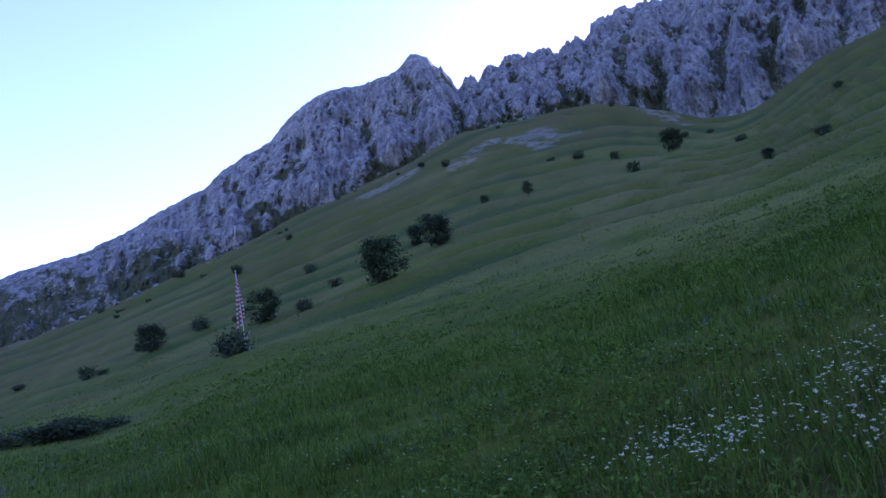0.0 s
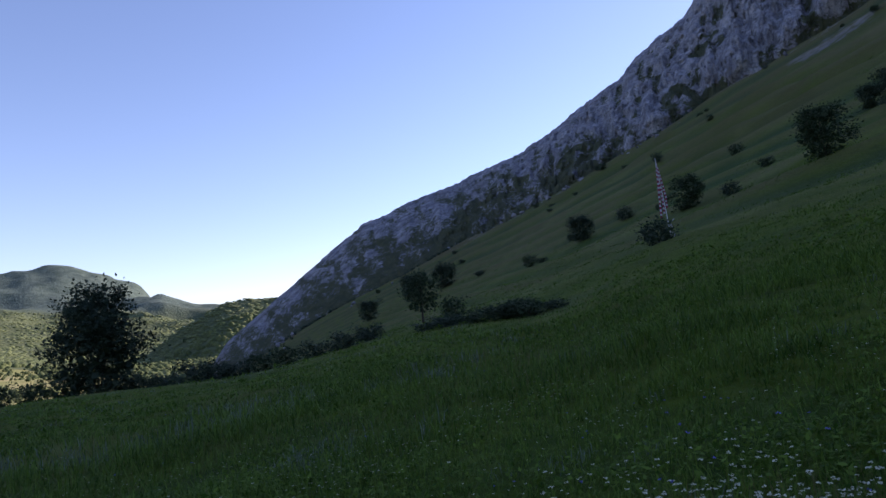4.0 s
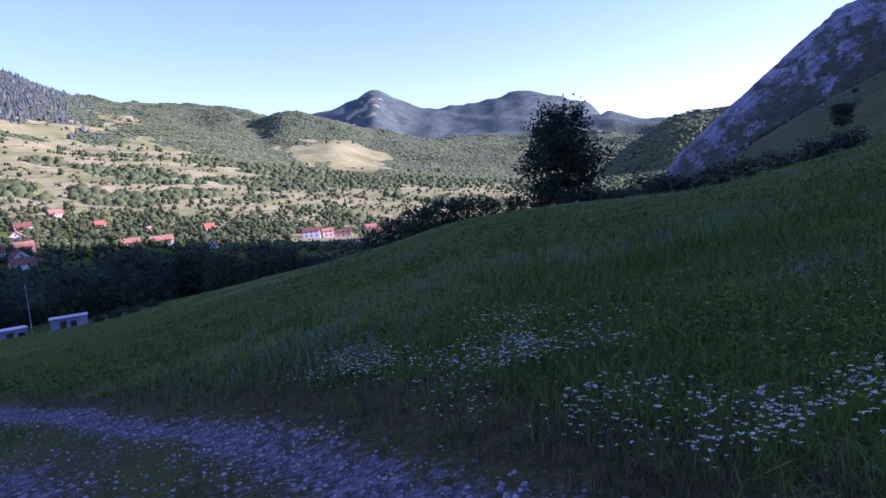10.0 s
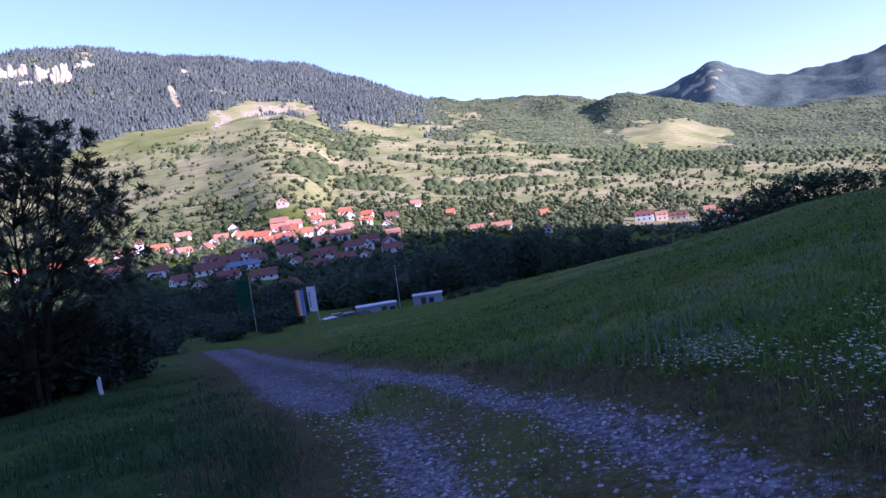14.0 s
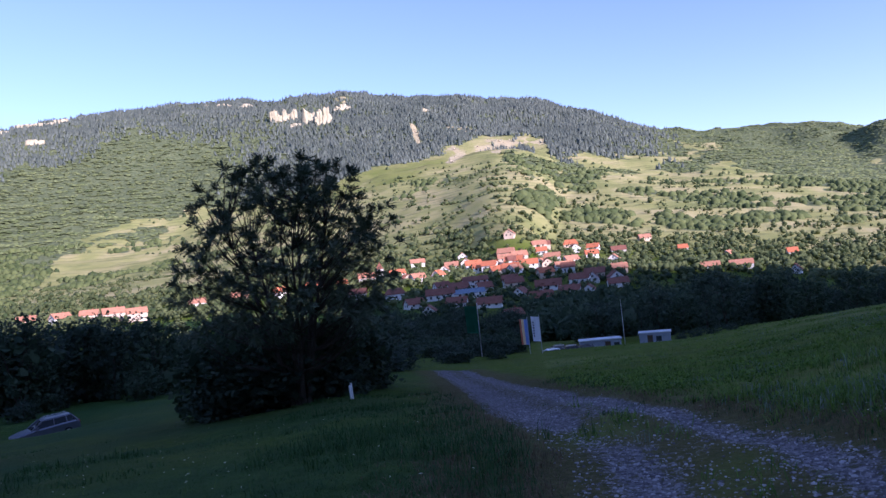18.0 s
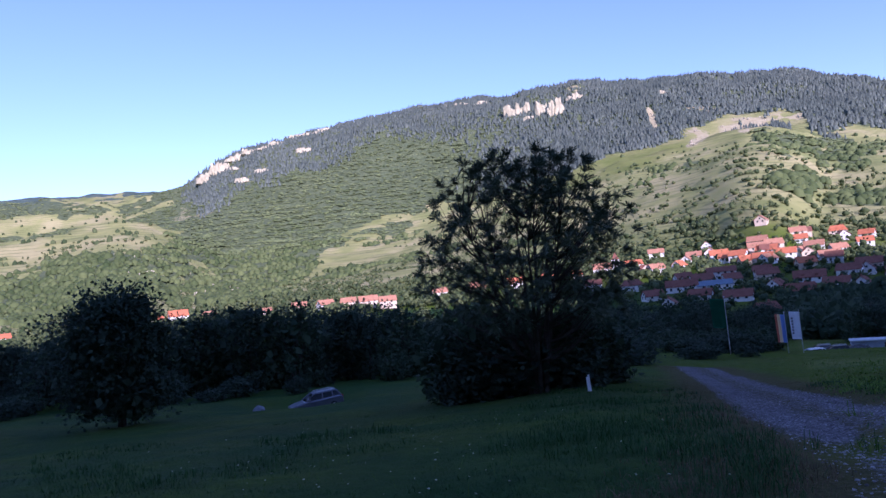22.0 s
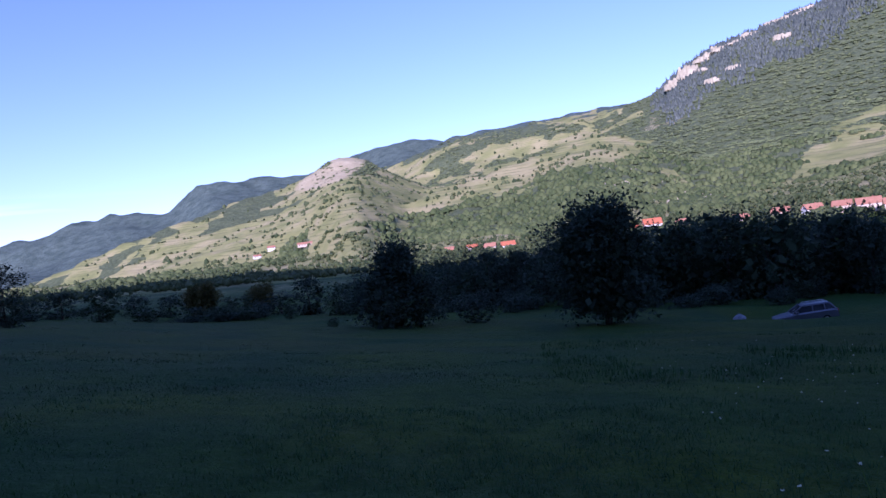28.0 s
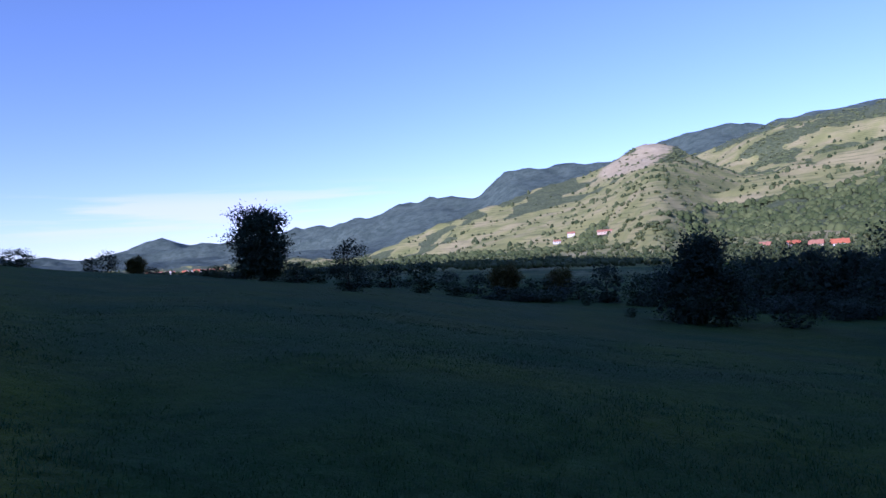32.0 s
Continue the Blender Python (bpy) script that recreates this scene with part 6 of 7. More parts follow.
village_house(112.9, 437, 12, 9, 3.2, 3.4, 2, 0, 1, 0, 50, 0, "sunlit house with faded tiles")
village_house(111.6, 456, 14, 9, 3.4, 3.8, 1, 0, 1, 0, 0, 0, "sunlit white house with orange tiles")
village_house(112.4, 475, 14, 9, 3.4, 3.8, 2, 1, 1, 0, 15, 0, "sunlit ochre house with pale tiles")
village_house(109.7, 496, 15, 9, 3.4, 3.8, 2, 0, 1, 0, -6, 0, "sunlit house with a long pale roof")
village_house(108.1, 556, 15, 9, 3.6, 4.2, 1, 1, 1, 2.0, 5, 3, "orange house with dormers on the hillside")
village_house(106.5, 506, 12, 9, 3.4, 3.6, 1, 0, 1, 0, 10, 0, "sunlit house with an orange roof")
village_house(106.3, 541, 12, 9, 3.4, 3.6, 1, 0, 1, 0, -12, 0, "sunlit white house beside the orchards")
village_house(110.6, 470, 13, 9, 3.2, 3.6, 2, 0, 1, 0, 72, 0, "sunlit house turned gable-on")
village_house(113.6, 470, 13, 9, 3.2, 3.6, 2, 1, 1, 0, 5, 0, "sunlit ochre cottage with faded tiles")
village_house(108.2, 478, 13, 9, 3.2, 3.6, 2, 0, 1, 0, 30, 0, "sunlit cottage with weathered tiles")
village_house(99.4, 548, 9, 8, 3.0, 3.4, 1, 0, 1, 0, 10, 0, "small house with a red roof in the trees")
village_house(102.2, 608, 13, 9, 3.2, 3.6, 2, 1, 1, 0, 20, 0, "ochre house between orchard trees")
village_house(97.6, 455, 16, 9, 3.0, 3.4, 2, 0, 1, 0, 2, 0, "long pink-roofed house at the village edge")
village_house(95.3, 470, 18, 9, 3.4, 3.4, 2, 0, 1, 0, 4, 0, "long white-walled house with pale tiles")
village_house(91.7, 552, 9, 8, 3.4, 3.8, 1, 0, 1, 0, 15, 0, "house with an orange roof behind trees")
village_house(96.1, 523, 8, 8, 3.2, 3.0, 2, 0, 1, 0, 60, 0, "small white house behind trees")
village_house(91.6, 455, 9, 8, 3.0, 3.6, 0, 0, 1, 0, 82, 0, "white gabled cottage at the shade's edge")
village_house(83.8, 502, 17, 10, 6.0, 3.2, 0, 0, 2, 0, -3, 0, "two-storey white guest house under brown tiles")
village_house(82.5, 508, 11, 9, 5.6, 2.6, 2, 1, 2, 0, 10, 0, "two-storey ochre house by the road")
village_house(81.2, 512, 18, 9, 4.6, 2.4, 0, 1, 2, 0, -2, 0, "red-brown guest house with a balcony front")
village_house(77.6, 530, 16, 10, 4.2, 3.8, 1, 0, 1, 0, -4, 0, "white house with a bright orange-red roof")
village_house(78.9, 570, 12, 9, 3.8, 3.2, 2, 1, 1, 0, 14, 0, "ochre house on the valley road")
village_house(159.7, 541, 17, 11, 5.6, 5.2, 1, 0, 2, 0, 10, 3, "tall house with a red roof over the hedge")
village_house(161.2, 560, 11, 9, 3.4, 3.4, 1, 0, 1, 0, 30, 0, "low house with a red roof")
village_house(157.4, 530, 11, 9, 3.4, 3.4, 2, 1, 1, 0, -20, 0, "ochre house behind the belt of trees")
village_house(144.8, 455, 16, 10, 5.6, 4.0, 2, 1, 2, 0, 8, 0, "ochre two-storey house behind the belt")
village_house(146.4, 465, 13, 9, 5.0, 3.6, 2, 1, 1, 0, -10, 0, "ochre house with faded tiles")
village_house(148.3, 470, 14, 9, 4.4, 3.8, 2, 0, 1, 0, 30, 0, "pale house with faded tiles behind the trees")
village_house(150.4, 476, 13, 9, 4.6, 3.6, 2, 1, 1, 0, -12, 0, "house glimpsed between the tree tops")
village_house(143.2, 440, 14, 9, 6.0, 3.6, 2, 1, 2, 0, 5, 0, "large pale house in full sun")
village_house(153.2, 470, 12, 9, 4.4, 3.6, 2, 0, 1, 0, 15, 0, "pale house half hidden by trees")
village_house(171.4, 575, 15, 9, 3.6, 3.8, 1, 0, 1, 0, 10, 0, "house with a bright red roof over the hedge")
village_house(172.9, 590, 13, 9, 3.2, 3.4, 2, 1, 1, 0, -8, 0, "house with faded tiles over the hedge")
village_house(174.4, 600, 12, 9, 3.2, 3.4, 1, 0, 1, 0, 22, 0, "red-roofed house at the village end")
village_house(176.3, 610, 11, 9, 3.0, 3.2, 2, 0, 1, 0, -15, 0, "pale house at the village end")
village_house(127.6, 470, 14, 9, 4.4, 3.8, 1, 0, 1, 0, 15, 0, "house with an orange roof behind the ash")
village_house(129.6, 480, 14, 9, 4.4, 3.8, 1, 0, 1, 0, -15, 0, "red-roofed house behind the ash")
village_house(132.4, 470, 14, 9, 4.6, 3.8, 1, 0, 1, 0, 20, 0, "house with orange tiles behind the ash")
village_house(135.6, 475, 14, 9, 4.6, 3.8, 2, 1, 1, 0, 5, 0, "ochre house behind the ash")
village_house(126.2, 410, 14, 9, 4.4, 3.6, 0, 0, 1, 0, -5, 0, "white house at the edge of the shade")
village_house(138.8, 470, 13, 9, 4.6, 3.6, 2, 0, 1, 0, 10, 0, "pale house behind the belt of trees")
village_house(190.8, 1221, 13, 9, 5.0, 3.2, 2, 0, 2, 0, 0, 0, "tall white farmhouse on the valley road")
village_house(192.0, 1196, 12, 8, 3.2, 2.8, 2, 0, 1, 0, 15, 0, "white farmhouse with faded tiles")
village_house(188.0, 1043, 26, 9, 3.2, 2.6, 2, 1, 1, 0, 0, 0, "long farm shed with a pink roof")
far_rng = np.random.default_rng(4)
for i in range(34):
    yaw, r = far_rng.uniform(103, 123), far_rng.uniform(380, 540)
    w = far_rng.uniform(7, 12)
    # nearer, shaded houses get the darker brown tiles; sunlit ones mostly paler or orange
    house(w, 7.5, far_rng.uniform(2.6, 3.4), 3.0, (2, 1, 2, 0)[i % 4] if r > 425 else 0, PLASTER_WARM if i % 3 == 0 else PLASTER, ("village house with a tiled roof between gardens", "village house in a row with tiled roofs")[i % 2], place=spot(yaw, r), turn=yaw + far_rng.uniform(-25, 25) + (90 if i % 4 == 0 else 0), cols=2)
for i in range(26):
    yaw, r = far_rng.uniform(219.5, 225.2), far_rng.uniform(1500, 1800)
    p = spot(yaw, r)
    house(13, 9, 4.5, 4.5, 2 if i % 3 else 1, PLASTER, "house of a distant village down the valley", place=(p.x, p.y, max(p.z, EYE + r * math.tan(radians(0.35)))), turn=far_rng.uniform(0, 180), cols=2, chimney=False, group="houses of the distant village")


def church(yaw, r):
    p = spot(yaw, r)
    ob = thing("church", p, yaw, "white church with a square tower and a pointed roof", "church")
    bm = bmesh.new()
    box(bm, -14, -6, -2, 6, 6, 9)
    part("nave", bm, PLASTER, ob)
    bm = bmesh.new()
    gable_roof(bm, 20, 12, 9, 6, 0.4)
    bmesh.ops.translate(bm, verts=bm.verts, vec=(-4, 0, 0))
    part("roof", bm, TILE[2], ob)
    bm = bmesh.new()
    box(bm, 6, -4, -2, 14, 4, 17)
    box(bm, 5.8, -4.2, 16.6, 14.2, 4.2, 17.2)
    tower = part("tower", bm, PLASTER, ob)
    bm = bmesh.new()
    bmesh.ops.create_cone(bm, cap_ends=True, segments=4, radius1=6.0, radius2=0.1, depth=8, matrix=pose(10, 0, 21.2, 0, 0, 45))
    part("spire", bm, TILE[0], tower)
    for s in (-1, 1):
        bm = bmesh.new()
        box(bm, 9.2, s * 4 - 0.05, 12, 10.8, s * 4 + 0.08, 15)
        part("belfry_window", bm, GLASS, tower)
        for k in range(4):
            bm = bmesh.new()
            box(bm, -12.5 + k * 4.6, s * 6 - 0.05, 3, -11.1 + k * 4.6, s * 6 + 0.08, 6.6)
            part("window", bm, GLASS, ob)
    return ob


church(124.9, 470).scale = (0.62, 0.62, 0.62)

# ---- flags, cabins, vehicles ----
STEEL = plain("galvanised_steel", (0.45, 0.46, 0.48), (0.62, 0.63, 0.65), 12, 0.45, 0.5, metal=0.6)
WHITE_METAL = plain("white_panels", (0.42, 0.44, 0.46), (0.56, 0.58, 0.60), 2, 0.55, 0.35)
GREY_METAL = plain("blue_grey_panels", (0.26, 0.29, 0.34), (0.36, 0.39, 0.44), 2, 0.6, 0.3)
GREEN_CLOTH = plain("green_cloth", (0.008, 0.085, 0.045), (0.015, 0.13, 0.07), 8, 0.8)
WHITE_CLOTH = plain("white_cloth", (0.66, 0.67, 0.70), (0.78, 0.79, 0.82), 8, 0.8)
# tricolour cloths paled: light showing through them is put into the colour
BLUE_CLOTH = plain("blue_cloth", (0.20, 0.30, 0.56), (0.28, 0.38, 0.66), 8, 0.8)
YELLOW_CLOTH = plain("yellow_cloth", (0.72, 0.58, 0.36), (0.82, 0.68, 0.44), 8, 0.8)
ORANGE_CLOTH = plain("pale_red_cloth", (0.50, 0.16, 0.10), (0.62, 0.24, 0.16), 8, 0.8)
RED_CLOTH = plain("red_cloth", (0.22, 0.02, 0.06), (0.32, 0.04, 0.09), 8, 0.8)
RAG = plain("weathered_cloth", (0.36, 0.36, 0.39), (0.50, 0.50, 0.53), 8, 0.85)
INK = plain("dark_print", (0.03, 0.035, 0.06), (0.06, 0.07, 0.10), 8, 0.8)


def cloth(w, h, z, seed, fold=0.05, u0=0.0, u1=1.0, nx=14, nz=18):
    """A hanging cloth in folds, from x = 0 to w, with its top at z; the share from u0 to u1 of it."""
    bm = bmesh.new()
    rows = []
    for j in range(nz + 1):
        row = []
        for i in range(nx + 1):
            u, v = u0 + (u1 - u0) * i / nx, j / nz
            yy = fold * math.sin(u * 9 + seed + v * 1.5) * (0.4 + u) + fold * 0.5 * math.sin(u * 19 + v * 4 + seed)
            row.append(bm.verts.new((0.05 + u * w * (1 - 0.06 * v), yy, z - v * h - 0.10 * u * w)))
        rows.append(row)
    for j in range(nz):
        for i in range(nx):
            bm.faces.new((rows[j][i], rows[j + 1][i], rows[j + 1][i + 1], rows[j][i + 1]))
    bmesh.ops.solidify(bm, geom=bm.faces[:], thickness=0.006)
    return bm


def flagpole(bm, h, r=0.035):
    rod(bm, (0, 0, -0.4), (0, 0, h), r, r * 0.7)
    bmesh.ops.create_uvsphere(bm, u_segments=10, v_segments=6, radius=r * 1.5, matrix=Matrix.Translation((0, 0, h)))


# green banner beside the track
f = thing("green_flag", spot(116.8, 90), 112, "plain green flag hanging from a pale pole", "flag", "flags by the track")
bm = bmesh.new()
flagpole(bm, 7.0, 0.05)
part("pole", bm, STEEL, f)
part("cloth", cloth(-1.75, 3.6, 6.7, 0.4), GREEN_CLOTH, f, smooth=True)
# tricolour and a white banner, each on its pole
f = thing("striped_flag", spot(112.75, 92), 106, "blue, yellow and red flag hanging from a pole", "flag", "flags by the track")
bm = bmesh.new()
flagpole(bm, 4.9, 0.045)
part("pole", bm, STEEL, f)
for u0, u1, mt in ((0.0, 0.45, BLUE_CLOTH), (0.45, 0.78, YELLOW_CLOTH), (0.78, 1.0, ORANGE_CLOTH)):
    part("stripe", cloth(-1.1, 3.4, 4.6, 1.2, u0=u0, u1=u1, nx=6), mt, f, smooth=True)
f = thing("white_banner", spot(111.75, 92), 106, "white banner with a column of dark marks", "flag", "flags by the track")
bm = bmesh.new()
flagpole(bm, 5.1, 0.045)
part("pole", bm, STEEL, f)
part("cloth", cloth(-1.15, 3.3, 4.9, 2.0, 0.02), WHITE_CLOTH, f, smooth=True)
for k in range(6):
    bm = bmesh.new()
    box(bm, -0.92, -0.09, 2.3 + k * 0.36, -0.72, -0.05, 2.48 + k * 0.36)
    box(bm, -0.92, 0.05, 2.3 + k * 0.36, -0.72, 0.09, 2.48 + k * 0.36)
    part("mark", bm, INK, f)


def striped_flag_on_slope(yaw, r):
    ob = thing("checked_flag", spot(yaw, r), yaw, "tall red and white striped flag hanging limp on a pole", "flag")
    bm = bmesh.new()
    rod(bm, (0, 0, -0.4), (-0.65, 0, 7.2), 0.04, 0.028)
    part("pole", bm, STEEL, ob)
    # the cloth hangs in narrow folds from the head of the pole, banded red and white
    g = np.random.default_rng(5)
    for k, (dx, low) in enumerate(((-0.42, 1.8), (-0.16, 2.2), (0.12, 2.7))):
        bands = 26
        for i in range(bands):
            t0, t1 = i / bands, (i + 1) / bands
            zt, zb = 7.0 - (7.0 - low) * t0, 7.0 - (7.0 - low) * t1
            x0, x1 = -0.62 + (dx + 0.38) * min(1, t0 * 1.3), -0.62 + (dx + 0.38) * min(1, t1 * 1.3)
            bm = bmesh.new()
            w0, w1 = 0.025 + 0.05 * min(1, t0 * 2), 0.025 + 0.05 * min(1, t1 * 2)
            rod(bm, (x1, 0.08 * math.sin(i * 0.8 + k), zb), (x0, 0.08 * math.sin((i - 1) * 0.8 + k), zt), w1, w0, 7)
            part("band", bm, RED_CLOTH if (i + k) % 2 else RAG, ob)
    bm = bmesh.new()
    for i in range(5):
        rod(bm, (0.05 + g.uniform(-0.1, 0.2), 0, 0.1 + i * 0.32), (0.12 + g.uniform(-0.1, 0.25), 0.05, 0.38 + i * 0.32), 0.05, 0.03, 6)
    part("tie", bm, RAG, ob, "frayed white rag tied to the pole")


striped_flag_on_slope(17.0, 62)


def cabin(yaw, r, length, turn, door_x):
    ob = thing("site_cabin", spot(yaw, r), turn, "white flat-roofed container cabin below the meadow", "cabin", "site cabins")
    bm = bmesh.new()
    box(bm, -length / 2, -1.3, -1.0, length / 2, 1.3, 2.3)
    part("body", bm, GREY_METAL, ob)
    for i in range(int(length / 0.6)):
        bm = bmesh.new()
        x = -length / 2 + 0.3 + i * 0.6
        box(bm, x - 0.03, -1.33, 0.1, x + 0.03, -1.3, 2.25)
        part("rib", bm, GREY_METAL, ob)
    bm = bmesh.new()
    box(bm, -length / 2 - 0.15, -1.5, 2.3, length / 2 + 0.15, 1.5, 2.48)
    part("roof", bm, WHITE_METAL, ob)
    bm = bmesh.new()
    box(bm, door_x - 0.45, -1.37, 0.1, door_x + 0.45, -1.29, 2.0)
    part("door", bm, TIMBER, ob)
    bm = bmesh.new()
    box(bm, door_x + 1.0, -1.37, 0.9, door_x + 1.9, -1.29, 1.8)
    part("window", bm, GLASS, ob)


cabin(106.9, 119, 6.8, 112, 1.2)
cabin(102.5, 124, 5.2, 100, -0.8)
m = thing("mast", spot(104.9, 121), 0, "tall thin pale mast beside the cabins", "mast")
bm = bmesh.new()
rod(bm, (0, 0, -0.5), (0, 0, 9.0), 0.07, 0.04)
part("pole", bm, STEEL, m)
bm = bmesh.new()
box(bm, -0.3, -0.3, -0.3, 0.3, 0.3, 0.15)
part("base", bm, STONE_PALE, m)

RUBBER = plain("tyre_rubber", (0.012, 0.012, 0.013), (0.025, 0.025, 0.026), 20, 0.9)
SILVER = plain("silver_paint", (0.11, 0.12, 0.145), (0.15, 0.16, 0.19), 1, 0.3, 0.5, metal=0.5)
WHITE_PAINT = plain("white_paint", (0.66, 0.67, 0.68), (0.72, 0.73, 0.74), 1, 0.3, 0.5)
DARK_PAINT = plain("dark_paint", (0.03, 0.032, 0.038), (0.05, 0.052, 0.06), 1, 0.3, 0.5)
LAMP_LENS = plain("lamp_lens", (0.55, 0.57, 0.6), (0.7, 0.72, 0.75), 4, 0.15, 0.6)
TAIL_LENS = plain("tail_lens", (0.25, 0.015, 0.015), (0.35, 0.03, 0.03), 4, 0.2, 0.6)


def loft(bm, sections):
    """Skin over closed rings of equal count, capped at both ends."""
    rings_ = [[bm.verts.new(p) for p in s] for s in sections]
    n = len(rings_[0])
    for a, b in zip(rings_[:-1], rings_[1:]):
        for i in range(n):
            bm.faces.new((a[i], a[(i + 1) % n], b[(i + 1) % n], b[i]))
    bm.faces.new(rings_[0][::-1])
    bm.faces.new(rings_[-1])
    bmesh.ops.recalc_face_normals(bm, faces=bm.faces)


def car(yaw, r, turn, paint, label, pitch=0.0):
    """An estate car along x, nose at -x."""
    ob = thing("car", spot(yaw, r), turn, label, "car", "parked cars")
    ob.matrix_basis = ob.matrix_basis @ pose(0, 0, 0, 0, pitch, 0)
    hw = 0.88
    # x, underside, waist, half width
    prof = [(-2.18, 0.42, 0.62, 0.70), (-2.10, 0.28, 0.74, 0.80), (-1.60, 0.24, 0.86, 0.87), (-0.95, 0.24, 0.95, 0.88), (0.2, 0.24, 0.98, 0.88), (1.4, 0.24, 1.02, 0.88), (1.95, 0.28, 1.02, 0.85), (2.12, 0.36, 0.96, 0.80), (2.16, 0.46, 0.80, 0.74)]
    bm = bmesh.new()
    loft(bm, [[(x, -w, lo + 0.08), (x, -w * 0.92, lo), (x, w * 0.92, lo), (x, w, lo + 0.08), (x, w, hi - 0.10), (x, w * 0.93, hi), (x, -w * 0.93, hi), (x, -w, hi - 0.10)] for x, lo, hi, w in prof])
    part("body", bm, paint, ob, smooth=False)
    # cabin: foot and head of the glasshouse
    bm = bmesh.new()
    loft(bm, [[(-0.95, -0.80, 0.94), (-0.95, 0.80, 0.94), (1.98, 0.80, 0.98), (1.98, -0.80, 0.98)], [(-0.18, -0.66, 1.44), (-0.18, 0.66, 1.44), (1.62, 0.66, 1.46), (1.62, -0.66, 1.46)]])
    part("glasshouse", bm, GLASS, ob, "dark tinted windows")
    bm = bmesh.new()
    loft(bm, [[(-0.22, -0.70, 1.42), (-0.22, 0.70, 1.42), (1.68, 0.70, 1.44), (1.68, -0.70, 1.44)], [(-0.05, -0.62, 1.51), (-0.05, 0.62, 1.51), (1.62, 0.62, 1.53), (1.62, -0.62, 1.53)]])
    part("roof", bm, paint, ob)
    for s in (-1, 1):
        for xa, ya, za, xb, yb, rr in ((-0.97, 0.80, 0.95, -0.20, 0.67, 0.045), (0.45, 0.81, 0.97, 0.50, 0.68, 0.04), (1.30, 0.81, 0.99, 1.28, 0.68, 0.04), (1.98, 0.79, 0.99, 1.64, 0.66, 0.07)):
            bm = bmesh.new()
            rod(bm, (xa, s * ya, za), (xb, s * yb, 1.46), rr)
            part("pillar", bm, paint, ob)
        bm = bmesh.new()
        rod(bm, (0.0, s * 0.60, 1.57), (1.55, s * 0.60, 1.59), 0.02)
        part("roof_rail", bm, STEEL, ob)
        bm = bmesh.new()
        box(bm, -0.72, s * 0.94 - 0.10, 0.96, -0.52, s * 0.94 + 0.10, 1.10)
        part("mirror", bm, paint, ob)
        bm = bmesh.new()
        box(bm, -2.16, s * 0.60 - 0.15, 0.58, -1.95, s * 0.60 + 0.17, 0.72)
        part("headlight", bm, LAMP_LENS, ob)
        bm = bmesh.new()
        box(bm, 2.0, s * 0.66 - 0.12, 0.72, 2.16, s * 0.66 + 0.14, 0.98)
        part("tail_light", bm, TAIL_LENS, ob)
        for x in (-1.35, 1.30):
            bm = bmesh.new()
            rod(bm, (x, s * 0.70, 0.31), (x, s * 0.89, 0.31), 0.31, sides=18)
            wheel = part("wheel", bm, RUBBER, ob)
            bm = bmesh.new()
            rod(bm, (x, s * 0.86, 0.31), (x, s * 0.905, 0.31), 0.19, sides=14)
            part("rim", bm, STEEL, wheel)
    for x, lab in ((-2.2, "front"), (2.1, "rear")):
        bm = bmesh.new()
        box(bm, x, -0.68, 0.34, x + 0.1, 0.68, 0.48)
        part("bumper", bm, DARK_PAINT, ob)
    return ob


car(150.6, 58, 160, SILVER, "silver estate car parked in a dip of the meadow", -3)
t = thing("tarpaulin_heap", spot(155.2, 53), 40, "small heap under a grey tarpaulin in the grass", "heap")
bm = bmesh.new()
bmesh.ops.create_icosphere(bm, subdivisions=3, radius=1)
for v in bm.verts:
    k = 1 + 0.22 * noise.noise(v.co * 2.3) + 0.1 * noise.noise(v.co * 6)
    v.co = Vector((v.co.x * 0.6 * k, v.co.y * 0.4 * k, max(-0.15, v.co.z * 0.42 * k * (1 - 0.35 * abs(v.co.x)))))
part("sheet", bm, plain("grey_tarpaulin", (0.12, 0.13, 0.15), (0.20, 0.21, 0.24), 4, 0.6, 0.3), t)
car(111.2, 110, 140, WHITE_PAINT, "white car parked behind the meadow's edge")
for yaw, r, t, p, lab in ((109.6, 116, 120, DARK_PAINT, "dark car in the row by the cabins"), (108.4, 118, 118, DARK_PAINT, "dark car parked beside the cabin"), (110.6, 118, 116, DARK_PAINT, "dark car at the end of the row")):
    car(yaw, r, t, p, lab)
for i, yaw in enumerate((80.2, 80.8, 81.5, 82.1, 79.6)):
    car(yaw, 490 + i % 2 * 4, yaw + i * 20, (WHITE_PAINT, SILVER, DARK_PAINT)[i % 3], "car parked in front of the guest houses")

p = thing("marker_stakes", spot(129.0, 31), 10, "two short white wooden stakes in the grass", "stake")
for k, x in enumerate((-0.07, 0.09)):
    bm = bmesh.new()
    box(bm, x - 0.04, -0.03, -0.2, x + 0.04, 0.03, 0.72 - k * 0.06, pose(0, 0, 0, 0, 6, 0))
    part("stake", bm, WHITE_PAINT, p)

# ---- grass, flowers and stones near the stand ----
GRASS = leafy("grass_blades", (0.030, 0.082, 0.010), (0.135, 0.228, 0.034), 0.7, 0.3)
STRAW = leafy("dry_stems", (0.09, 0.085, 0.030), (0.20, 0.185, 0.075), 0.4, 0.2)
PETAL = leafy("white_petals", (0.50, 0.52, 0.38), (0.74, 0.75, 0.58), 2.0, 0.2)
DULL_PETAL = leafy("small_petals", (0.40, 0.42, 0.30), (0.64, 0.65, 0.48), 2.0, 0.2)
BLUE_PETAL = leafy("blue_petals", (0.10, 0.11, 0.34), (0.20, 0.20, 0.52), 2.0, 0.2)
